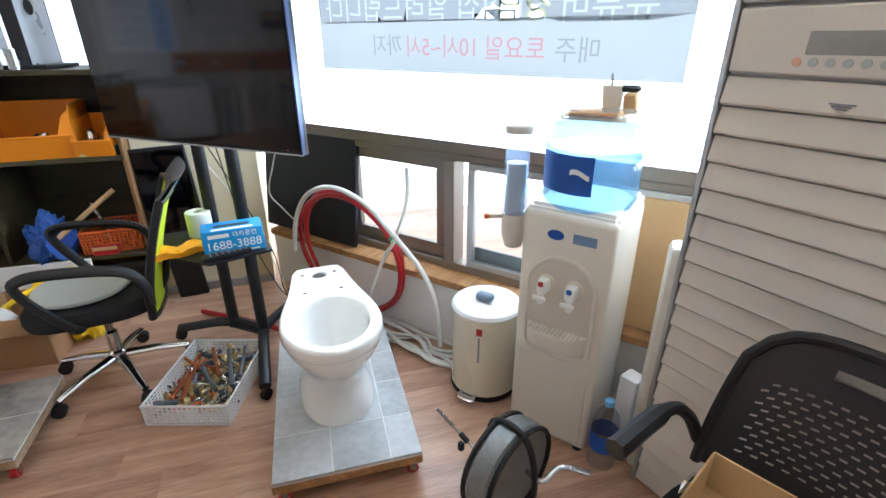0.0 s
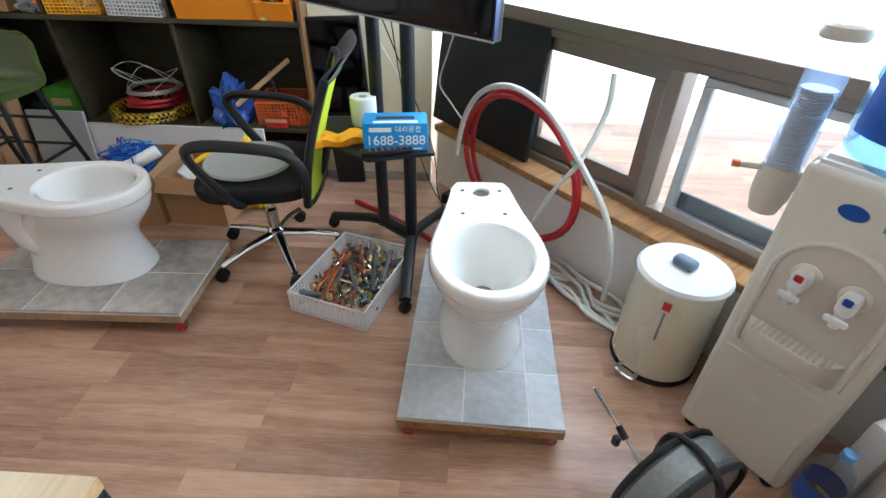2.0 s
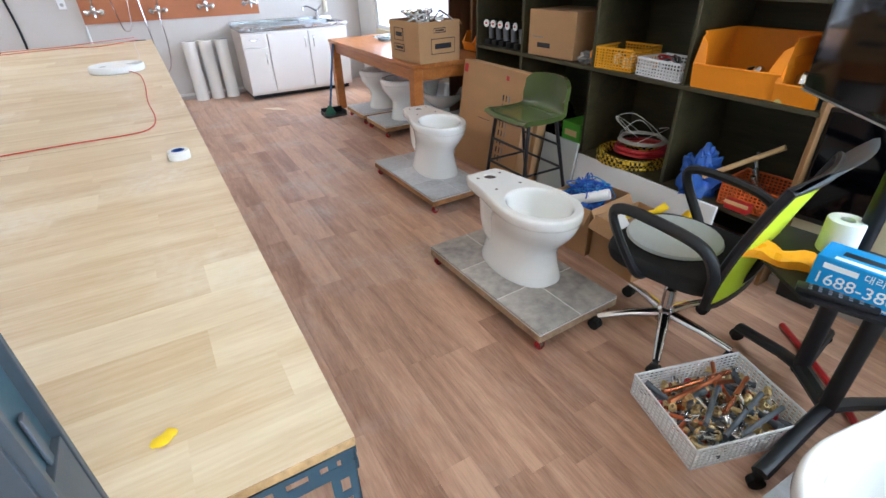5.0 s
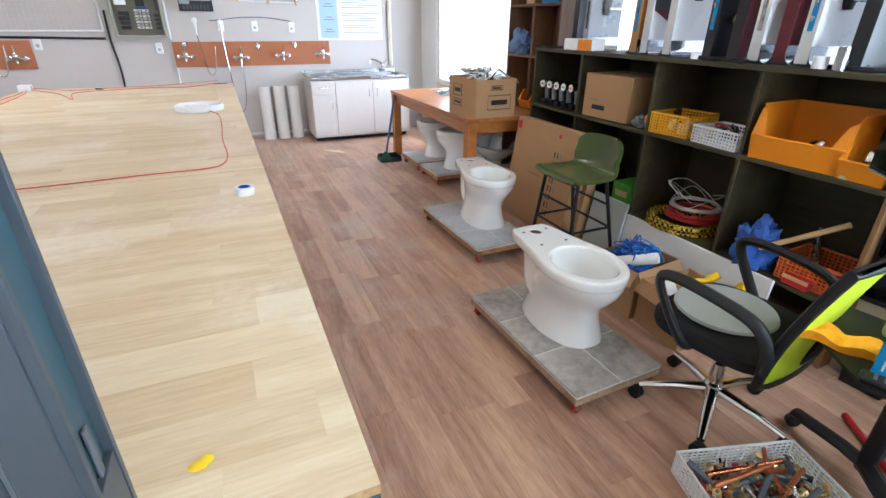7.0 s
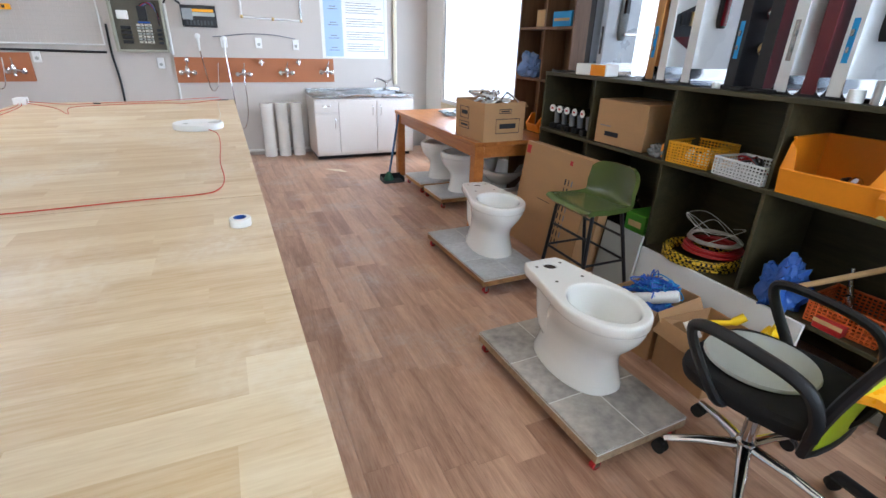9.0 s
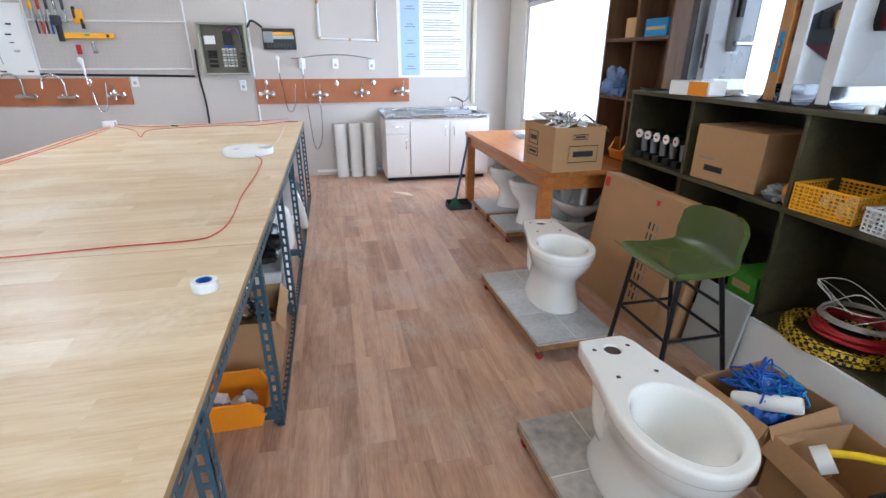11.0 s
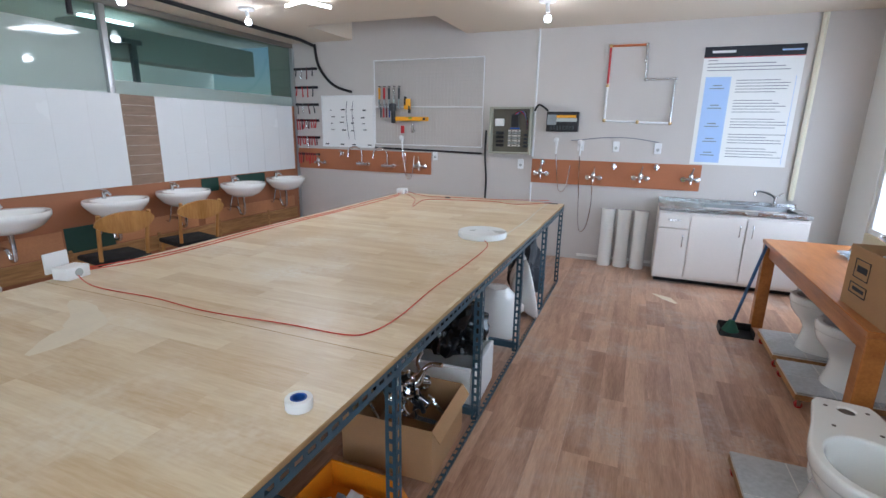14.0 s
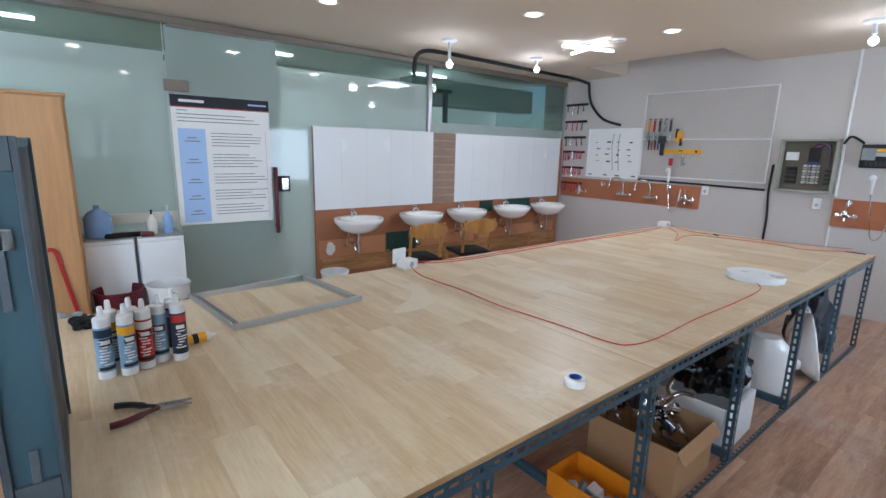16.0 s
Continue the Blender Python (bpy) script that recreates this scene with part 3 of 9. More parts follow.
def toilet(m, label):
    """Close-coupled pan without its cistern; the bowl's front looks along +y."""
    t = thing("toilet_bowl", m, label, "toilet", "toilet pans on trolleys")
    # pedestal, flared at the foot and swelling into the bowl
    bm = bmesh.new()
    loft(bm, [egg(0, -0.085, 0.222, 0.258, 0.148, 0.0, p=0.8), egg(0, -0.085, 0.221, 0.257, 0.147, 0.018, p=0.8), egg(0, -0.085, 0.212, 0.246, 0.137, 0.05, p=0.84),
              egg(0, -0.085, 0.202, 0.236, 0.127, 0.10, p=0.88), egg(0, -0.085, 0.200, 0.230, 0.121, 0.155, p=0.92), egg(0, -0.075, 0.212, 0.232, 0.126, 0.20, p=0.96),
              egg(0, -0.05, 0.224, 0.235, 0.142, 0.24), egg(0, -0.02, 0.222, 0.235, 0.160, 0.28), egg(0, 0, 0.212, 0.235, 0.172, 0.312), egg(0, 0, 0.213, 0.235, 0.176, 0.334)], caps=False)
    part("pedestal", bm, M_porc, t)
    # trapway swelling at the back of the pedestal
    bm = bmesh.new()
    loft(bm, [egg(0, -0.20, 0.05, 0.05, 0.07, 0.07, 24), egg(0, -0.215, 0.08, 0.085, 0.105, 0.11, 24), egg(0, -0.235, 0.09, 0.095, 0.116, 0.155, 24),
              egg(0, -0.26, 0.10, 0.095, 0.112, 0.205, 24), egg(0, -0.28, 0.11, 0.09, 0.105, 0.265, 24), egg(0, -0.30, 0.12, 0.09, 0.10, 0.336, 24)])
    part("trapway", bm, M_porc, t)
    # rim and cistern deck in one pear-shaped slab, open over the bowl and at the flush inlet
    n = 96
    hc = (0.0, -0.365)
    half = [(0.183 * math.sin(a), 0.22 * math.cos(a)) for a in [math.pi * k / 40 for k in range(21)]]
    half += [(0.180, -0.05), (0.171, -0.10), (0.157, -0.16), (0.142, -0.22), (0.128, -0.29), (0.116, -0.36), (0.108, -0.415), (0.101, -0.438), (0.086, -0.45), (0.0, -0.452)]
    poly = half + [(-x, y) for x, y in half[-2:0:-1]]
    def reach(a):
        d = (math.sin(a), math.cos(a))
        best = 0.0
        for (ax, ay), (bx, by) in zip(poly, poly[1:] + poly[:1]):
            ex, ey = bx - ax, by - ay
            den = d[0] * ey - d[1] * ex
            if abs(den) < 1e-9:
                continue
            r = (ax * ey - ay * ex) / den
            u = (ax * d[1] - ay * d[0]) / den
            if r > 0 and -1e-6 <= u <= 1 + 1e-6:
                best = max(best, r)
        return best
    turn = [2 * math.pi * i / n for i in range(n)]
    far = [reach(a) for a in turn]
    def ring(grow, z):
        return [(math.sin(a) * (r + grow), math.cos(a) * (r + grow), z) for a, r in zip(turn, far)]
    bm = bmesh.new()
    loft(bm, [ring(-0.035, 0.326), ring(-0.010, 0.329), ring(-0.003, 0.334), ring(0, 0.342), ring(0, 0.370), ring(-0.003, 0.378), ring(-0.009, 0.3828), ring(-0.013, 0.3835)], caps=False)
    deck = bmesh.new()
    for loop in (ring(-0.013, 0.3835), egg(0, 0, 0.184, 0.166, 0.146, 0.3835, 48), circle(0.034, 0.3835, 24, hc)):
        vs = [deck.verts.new(q) for q in loop]
        for a, b in zip(vs, vs[1:] + vs[:1]):
            deck.edges.new((a, b))
    bmesh.ops.triangle_fill(deck, use_beauty=True, edges=deck.edges[:], normal=(0, 0, 1))
    over = [f for f in deck.faces if (f.calc_center_median().x / 0.145) ** 2 + (f.calc_center_median().y / (0.183 if f.calc_center_median().y > 0 else 0.165)) ** 2 < 1]
    bmesh.ops.delete(deck, geom=over, context="FACES")
    rim = part("rim_slab", bm, M_porc, t)
    part("deck_top", deck, M_porc, rim)
    bm = bmesh.new()
    loft(bm, [circle(0.034, 0.3835, 24, hc), circle(0.031, 0.381, 24, hc), circle(0.029, 0.375, 24, hc), circle(0.028, 0.335, 24, hc)], caps=False)
    part("flush_inlet", bm, M_porc, t)
    bm = bmesh.new()
    loft(bm, [egg(0, 0, 0.184, 0.166, 0.146, 0.3835, 48), egg(0, 0, 0.179, 0.161, 0.141, 0.381, 48), egg(0, 0, 0.174, 0.156, 0.136, 0.372, 48), egg(0, 0, 0.171, 0.153, 0.133, 0.352, 48),
              egg(0, 0, 0.166, 0.150, 0.128, 0.326, 48), egg(0, -0.004, 0.146, 0.138, 0.112, 0.28, 48), egg(0, -0.016, 0.112, 0.106, 0.088, 0.232, 48),
              egg(0, -0.035, 0.08, 0.074, 0.062, 0.192, 48), egg(0, -0.05, 0.055, 0.05, 0.046, 0.166, 48), egg(0, -0.055, 0.03, 0.03, 0.03, 0.156, 48)], caps=False)
    part("bowl", bm, M_porc, t)
    # dark disc paints the shade down the flush inlet
    bm = bmesh.new()
    lathe(bm, [(0.0289, 0.3745), (0.0289, 0.376)], 20, c=hc)
    part("flush_hole", bm, M_darkbrown, t, "dark disc painting the shade in the flush inlet")
    # dark discs on the deck paint the shaded bolt holes
    for x, y in ((-0.068, -0.375), (0.068, -0.375), (-0.072, -0.215), (0.072, -0.215)):
        bm = bmesh.new()
        lathe(bm, [(0.008, 0.3835), (0.008, 0.3843)], 10, c=(x, y))
        part("bolt_hole", bm, M_darkbrown, t)
    # brown disc closes the trap and paints its shadowed opening
    bm = bmesh.new()
    loft(bm, [egg(0, -0.055, 0.044, 0.040, 0.038, 0.160, 24), egg(0, -0.055, 0.044, 0.040, 0.038, 0.164, 24)])
    part("trap_outlet", bm, M_trap, t, "brown disc painting the shadowed trap outlet")
    return t


def trolley(m, L, W, cols, rows, label, face=None):
    """Low board on castors, faced with grey tiles. Local x along its length, y across; corner at the origin."""
    t = thing("tiled_trolley", m, label, "trolley", "tiled trolleys")
    boxpart("board", M_cartdust if face else M_cartwood, t, (L / 2, W / 2, 0.078), (L, W, 0.036), 0.003, "raw plywood board edge")
    boxpart("grout_bed", M_grout, t, (L / 2, W / 2, 0.1028), (L - 0.004, W - 0.004, 0.0146))
    me = {}
    for x0, x1 in zip(cols, cols[1:]):
        for y0, y1 in zip(rows, rows[1:]):
            key = (round(x1 - x0, 3), round(y1 - y0, 3))
            if key not in me:
                bm = bmesh.new()
                B(bm, (0, 0, 0), (key[0] - 0.004, key[1] - 0.004, 0.009), 0.0012)
                me[key] = mesh("tile", bm, face or M_tile)
            ob = new("tile", me[key])
            ob.parent = t
            ob.location = ((x0 + x1) / 2, (y0 + y1) / 2, 0.1065)
    for x, y in ((0.032, 0.03), (L - 0.032, 0.03), (0.032, W - 0.03), (L - 0.032, W - 0.03)):
        bm = bmesh.new()
        B(bm, (x, y, 0.056), (0.03, 0.036, 0.008), 0.001)
        B(bm, (x, y + 0.013, 0.036), (0.022, 0.003, 0.04))
        B(bm, (x, y - 0.013, 0.036), (0.022, 0.003, 0.04))
        c = part("castor", bm, M_steel, t)
        bm = bmesh.new()
        cyl(bm, (x, y - 0.011, 0.021), (x, y + 0.011, 0.021), 0.021, 14)
        part("wheel", bm, M_redwheel, c, "red castor wheel")
    return t


def grid(n, step, total):
    out = [0.0]
    while out[-1] + step < total - 0.03:
        out.append(out[-1] + step)
    return out + [total]


TZ = 0.111
trolley(pose(1.335, 0.60, 0, 0, 0, -91.5) @ pose(0, 0, 0), 0.50, 0.86, [0, 0.197, 0.394, 0.50], grid(0, 0.203, 0.86), "low plywood trolley faced with grey tiles, red castors, under a toilet")
toilet(pose(1.665, 0.345, TZ, 0, 0, 93), "white porcelain toilet pan without cistern on a tiled trolley")
trolley(pose(1.715, 1.445, 0, 0, 0, 2) , 0.47, 0.87, grid(0, 0.235, 0.47), grid(0, 0.29, 0.87), "dusty grey-tiled plywood trolley with castors under a toilet", M_tiledust)
toilet(pose(1.985, 1.822, TZ, 0, 0, 181), "white porcelain toilet pan standing on a dusty tiled trolley")
trolley(pose(1.985, 2.815, 0, 0, 0, 1.5), 0.45, 0.89, grid(0, 0.225, 0.45), grid(0, 0.30, 0.89), "grey-tiled plywood trolley with red castors under a toilet")
toilet(pose(2.27, 3.205, TZ, 0, 0, 175), "white porcelain toilet pan facing away from the bench")

# ---- the long bench ----
BX0, BX1, BY0, BY1, BZ = -1.13, 0.746, 0.813, 6.34, 0.84


def angle_bar(bm, p0, axis, length, wdir, ldir, w=0.042):
    """Slotted steel angle: two webs at right angles, each a ladder of strips and bridges."""
    p0, axis, wdir, ldir = Vector(p0), Vector(axis), Vector(wdir), Vector(ldir)
    rot = Matrix((axis, wdir, ldir)).transposed().to_4x4()
    for flip in (False, True):
        m = Matrix.Translation(p0) @ rot
        def bx(a0, a1, b0, b1):
            if flip:
                B(bm, ((a0 + a1) / 2, 0.001, (b0 + b1) / 2), (a1 - a0, 0.002, b1 - b0), m=m)
            else:
                B(bm, ((a0 + a1) / 2, (b0 + b1) / 2, 0.001), (a1 - a0, b1 - b0, 0.002), m=m)
        bx(0, length, 0, 0.014)
        bx(0, length, 0.028, w)
        k = 0.0
        while k < length:
            bx(k, min(k + 0.018, length), 0.014, 0.028)
            k += 0.05


def bench():
    t = thing("workbench", Matrix.Identity(4), "long workbench with pale wood-print top on slotted blue-grey steel angle frame", "workbench")
    boxpart("top_board", M_benchedge, t, ((BX0 + BX1) / 2, (BY0 + BY1) / 2, BZ - 0.011), (BX1 - BX0, BY1 - BY0, 0.018), 0.001, "plywood board under the vinyl top")
    rng = random.Random(8)
    for y0, y1 in ((BY0, 2.633), (2.638, BY1)):
        bm = bmesh.new()
        y = y0
        while y < y1 - 0.001:
            w = min(0.125, y1 - y)
            x = BX0 - rng.random() * 0.6
            while x < BX1:
                a, b = max(x, BX0), min(x + 0.6, BX1)
                if b - a > 0.005:
                    v = [bm.verts.new(p) for p in ((a, y, BZ), (b, y, BZ), (b, y + w, BZ), (a, y + w, BZ))]
                    bm.faces.new(v)
                x += 0.6
            y += w
        g = part("top_sheet", bm, M_bench, t, "pale oak wood-print vinyl sheet")
        tagged(g, kind="stuff")
    for x, wd in ((BX1 - 0.002, (-1, 0, 0)), (BX0 + 0.002, (1, 0, 0))):
        bm = bmesh.new()
        angle_bar(bm, (x, BY0, BZ - 0.022), (0, 1, 0), BY1 - BY0, wd, (0, 0, -1), 0.05)
        part("edge_rail", bm, M_steelblue, t)
        bm = bmesh.new()
        angle_bar(bm, (x, 2.62, 0.004), (0, 1, 0), BY1 - 2.62, wd, (0, 0, 1), 0.03)
        part("floor_rail", bm, M_steelblue, t)
    for y in (BY0 + 0.004, BY1 - 0.03):
        bm = bmesh.new()
        angle_bar(bm, (BX0, y, BZ - 0.026), (1, 0, 0), BX1 - BX0, (0, 1, 0), (0, 0, -1), 0.05)
        part("end_rail", bm, M_steelblue, t)
    for y in (BY0 + 0.005, 1.75, 2.64, 3.60, 4.52, 5.43, BY1 - 0.005):
        for x, wd in ((BX1 - 0.004, (-1, 0, 0)), (BX0 + 0.004, (1, 0, 0))):
            bm = bmesh.new()
            angle_bar(bm, (x, y, 0.003), (0, 0, 1), BZ - 0.028, wd, (0, 1 if y < 6 else -1, 0), 0.042)
            part("post", bm, M_steelblue, t)
    for y in (1.75, 2.64, 3.60, 4.52):
        bm = bmesh.new()
        B(bm, ((BX0 + BX1) / 2, y + 0.02, 0.045), (BX1 - BX0 - 0.05, 0.03, 0.05), 0.004)
        part("low_cross_beam", bm, M_steelblue, t)
    return t
bench()

# ---- shelving along the right-hand wall ----
def shelving():
    t = thing("open_shelving", Matrix.Identity(4), "long low open shelving in dark olive-stained board, crammed with parts", "shelf")
    x0, x1 = 2.96, 3.41
    xm = (x0 + x1) / 2
    for z, s in ((1.285, 0.024), (0.865, 0.022), (0.325, 0.022)):
        boxpart("shelf_board", M_shelf, t, (xm, 2.515, z - s / 2), (x1 - x0, 2.53, s), 0.002)
    for y in (3.78, 3.21, 2.53, 1.90):
        for z0, z1 in ((0.0, 0.303), (0.325, 0.843), (0.865, 1.261)):
            boxpart("divider", M_shelf, t, (xm + 0.004, y, (z0 + z1) / 2), (x1 - x0 - 0.01, 0.02, z1 - z0), 0.001)
    boxpart("side_panel", M_shelfside, t, (xm, 1.25, 0.6305), (x1 - x0, 0.02, 1.261), 0.002, "lighter brown board end")
    boxpart("back_panel", M_shelf, t, (x1 + 0.004, 2.515, 0.642), (0.006, 2.55, 1.284))
shelving()

# ---- tall bookcase by the side window ----
def bookcase():
    t = thing("bookcase", Matrix.Identity(4), "tall brown open bookcase with mixed boxes and bags", "bookcase")
    x0, x1, y0, y1 = 3.18, 3.41, 3.80, 4.56
    boxpart("side_panel", M_book, t, ((x0 + x1) / 2, y0, 1.12), (x1 - x0, 0.022, 2.24), 0.002)
    boxpart("side_panel", M_book, t, ((x0 + x1) / 2, y1, 1.12), (x1 - x0, 0.022, 2.24), 0.002)
    boxpart("divider", M_book, t, ((x0 + x1) / 2, (y0 + y1) / 2, 1.12), (x1 - x0 - 0.01, 0.02, 2.2), 0.002)
    boxpart("back_panel", M_book, t, (x1 + 0.004, (y0 + y1) / 2, 1.12), (0.006, y1 - y0, 2.2))
    for z in (0.10, 0.70, 1.19, 1.60, 1.99, 2.25):
        boxpart("shelf_board", M_book, t, ((x0 + x1) / 2, (y0 + y1) / 2, z), (x1 - x0, y1 - y0, 0.022), 0.002)
bookcase()

# ---- wooden table by the side window ----
def wood_table():
    t = thing("wooden_table", Matrix.Identity(4), "orange-brown solid wood table with square legs by the window", "table")
    x0, x1, y0, y1, z = 2.42, 3.38, 3.86, 5.88, 0.745
    x1 = 3.36
    for a, b, ya, yb in ((x0, 3.16, y0, y1), (3.162, 3.40, 4.60, y1)):
        boxpart("tabletop", M_table, t, ((a + b) / 2, (ya + yb) / 2, z - 0.017), (b - a, yb - ya, 0.034), 0.004)
    boxpart("apron", M_table, t, (x0 + 0.05, (y0 + y1) / 2, z - 0.085), (0.025, y1 - y0 - 0.2, 0.10), 0.002)
    boxpart("apron", M_table, t, (2.78, y0 + 0.05, z - 0.085), (0.58, 0.025, 0.10), 0.002)
    boxpart("apron", M_table, t, (2.9, y1 - 0.05, z - 0.085), (0.8, 0.025, 0.10), 0.002)
    for x, y in ((x0 + 0.05, y0 + 0.05), (x0 + 0.05, y1 - 0.05), (3.10, y0 + 0.05), (x1 - 0.05, y1 - 0.05)):
        boxpart("leg", M_table, t, (x, y, (z - 0.034) / 2), (0.085, 0.085, z - 0.034), 0.004)
wood_table()

# ---- sink unit ----
def sink_unit():
    M_sinkwhite = mat("sink_door_white", "D8D1CB", 0.45, var=0.04, scale=2)
    t = thing("sink_unit", pose(1.66, 6.78, 0), "white kitchen sink unit with stainless worktop and mixer tap", "sink unit")
    W, D, H = 1.33, 0.60, 0.81
    boxpart("body", M_sinkwhite, t, (W / 2, D / 2 + 0.01, 0.06 + (H - 0.09) / 2), (W - 0.01, D - 0.02, H - 0.09), 0.003)
    boxpart("plinth", M_black, t, (W / 2, D / 2 + 0.05, 0.04), (W - 0.06, D - 0.12, 0.08))
    for a, b, c, d, nm in ((0.01, 0.30, 0.61, 0.755, "drawer"), (0.01, 0.30, 0.09, 0.60, "door"), (0.31, 0.80, 0.09, 0.755, "door"), (0.81, 1.31, 0.09, 0.755, "door")):
        dd = boxpart(nm, M_sinkwhite, t, ((a + b) / 2, 0.008, (c + d) / 2), (b - a, 0.018, d - c), 0.003)
        hx, hz = {0.01: (0.25, 0.48), 0.31: (0.75, 0.63), 0.81: (0.86, 0.63)}[a]
        bm = bmesh.new()
        if nm == "drawer":
            tube(bm, smooth_path([(0.10, 0, 0.70), (0.105, -0.025, 0.695), (0.2, -0.025, 0.695), (0.205, 0, 0.70)]), 0.005)
        else:
            tube(bm, smooth_path([(hx, 0, hz - 0.06), (hx, -0.025, hz - 0.05), (hx, -0.025, hz + 0.05), (hx, 0, hz + 0.06)]), 0.005)
        part("handle", bm, M_chrome, dd, "chrome bow handle")
    bm = bmesh.new()
    for lo, hi in (((0, -0.01, 0.79), (0.42, D, 0.825)), ((1.24, -0.01, 0.79), (W, D, 0.825)), ((0.42, -0.01, 0.79), (1.24, 0.07, 0.825)), ((0.42, 0.50, 0.79), (1.24, D, 0.825)), ((0, D - 0.012, 0.825), (W, D, 0.86))):
        B(bm, [(a + b) / 2 for a, b in zip(lo, hi)], [b - a for a, b in zip(lo, hi)], 0.004)
    for i in range(7):
        B(bm, (0.21, 0.1 + i * 0.055, 0.828), (0.34, 0.012, 0.008), 0.003)
    wt = part("worktop", bm, M_steel, t, "stainless steel worktop with drainer ribs")
    bm = bmesh.new()
    loft(bm, [[(0.42, 0.07, 0.82), (1.24, 0.07, 0.82), (1.24, 0.5, 0.82), (0.42, 0.5, 0.82)], [(0.45, 0.1, 0.66), (1.21, 0.1, 0.66), (1.21, 0.47, 0.66), (0.45, 0.47, 0.66)]], caps=False)
    bm.faces.new([v for v in bm.verts if v.co.z < 0.7])
    part("basin", bm, mat("sink_steel", "7C7E80", 0.3, metal=1.0, var=0.08), wt)
    bm = bmesh.new()
    lathe(bm, [(0.025, 0), (0.025, 0.02), (0.014, 0.03), (0.014, 0.1)], 14, pose(1.12, 0.54, 0.825))
    tube(bm, smooth_path([(1.12, 0.54, 0.92), (1.05, 0.5, 0.965), (0.95, 0.42, 0.995), (0.90, 0.38, 0.985), (0.895, 0.375, 0.955)]), 0.012)
    cyl(bm, (1.12, 0.54, 0.92), (1.19, 0.54, 0.98), 0.009, 8)
    part("mixer_tap", bm, M_chrome, t, "chrome swan-neck mixer tap")
sink_unit()

# ---- by the slanted window: television, chair, cooler, bin ----
def television():
    a, b = Vector((1.83, 0.37, 1.047)), Vector((2.45, 1.13, 1.047))
    u = (b - a).normalized()
    ang = math.degrees(math.atan2(u.y, u.x))
    L = (b - a).length
    t = thing("television_on_stand", Matrix.Translation(a) @ pose(0, 0, 0, 0, 0, ang), "large black flat television on a black wheeled floor stand", "television")
    # local x along the screen from its window end, y towards the viewer
    boxpart("screen_housing", M_black, t, (L / 2, -0.018, 0.285), (L, 0.035, 0.57), 0.006)
    boxpart("screen", M_blackgloss, t, (L / 2, 0.001, 0.289), (L - 0.02, 0.004, 0.545), 0.0, "glossy black screen, switched off")
    boxpart("bottom_strip", M_alu_light, t, (L / 2, 0.001, 0.003), (L, 0.005, 0.005), 0.001, "silver trim strip")
    boxpart("side_strip", mat("blue_black_trim", "3A4668", 0.3, metal=0.4), t, (0.002, -0.006, 0.285), (0.006, 0.02, 0.56), 0.001)
    boxpart("standby_light", M_wire, t, (0.06, 0.004, 0.018), (0.006, 0.002, 0.004), 0.0, "tiny red standby light")
    boxpart("back_housing", M_black, t, (L / 2, -0.055, 0.27), (L * 0.6, 0.05, 0.38), 0.015)
    inv = t.matrix_basis.inverted()
    def W(x, y, z):
        return inv @ Vector((x, y, z))
    for x, y in ((2.305, 0.655), (2.425, 0.80)):
        bm = bmesh.new()
        tube(bm, [W(x, y, 0.08), W(x, y, 1.45)], 0.027, 14)
        part("post", bm, M_black, t)
    bm = bmesh.new()
    tube(bm, [W(2.305, 0.655, 1.3), W(2.425, 0.80, 1.3)], 0.03, 8)
    part("upper_bar", bm, M_black, t)
    bm = bmesh.new()
    tube(bm, [W(2.305, 0.655, 0.1), W(2.425, 0.80, 0.1)], 0.03, 8)
    part("cross_bar", bm, M_black, t)
    for p0, p1 in (((2.305, 0.655), (1.90, 0.64)), ((2.425, 0.80), (2.50, 1.07)), ((2.305, 0.655), (2.60, 0.52)), ((2.425, 0.80), (2.78, 0.86))):
        bm = bmesh.new()
        tube(bm, [W(*p0, 0.1), W(*p0, 0.1) * 0.7 + W(*p1, 0.095) * 0.3, W(*p1, 0.065)], 0.026, 8, flat=0.8)
        leg = part("foot_bar", bm, M_black, t)
        bm = bmesh.new()
        q = W(*p1, 0)
        cyl(bm, q + Vector((-0.012, 0, 0.026)), q + Vector((0.012, 0, 0.026)), 0.026, 14)
        B(bm, q + Vector((0, 0, 0.045)), (0.03, 0.03, 0.03), 0.005)
        part("castor", bm, M_rubber, leg)
    # tray
    bm = bmesh.new()
    pts = [(2.04, 0.775), (2.12, 0.54), (2.50, 0.62), (2.44, 1.03), (2.20, 1.02)]
    loft(bm, [[W(x, y, 0.588) for x, y in pts], [W(x, y, 0.60) for x, y in pts]])
    part("tray", bm, M_black, t, "black tray shelf")
television()

bm = bmesh.new()
rc = pose(0, 0, 0)
B(bm, (0, 0, 0), (0.115, 0.235, 0.105), 0.003)
tb = thing("tissue_box", pose(2.175, 0.69, 0.654, 0, 0, 8), "bright blue printed tissue box on the stand's tray", "tissue box")
part("carton", bm, M_blue, tb)
face = pose(-0.0585, 0, 0, 90, 0, -90)
letters("phone_number", "1688-3888", 0.05, M_paper, tb, face @ pose(0, -0.012, 0), "white printed phone number")
letters("service_name", "대리운전", 0.026, M_paper, tb, face @ pose(0.045, 0.03, 0), "white printed words")
boxpart("printed_line", M_paper, tb, (-0.0585, 0.055, 0.03), (0.001, 0.08, 0.016))
boxpart("printed_line", M_paper, tb, (-0.0585, 0, -0.043), (0.001, 0.19, 0.006))
boxpart("slit", M_navy, tb, (0.0, 0, 0.0528), (0.028, 0.14, 0.001))
boxpart("printed_line", M_paper, tb, (-0.04, 0, 0.0528), (0.018, 0.16, 0.001))

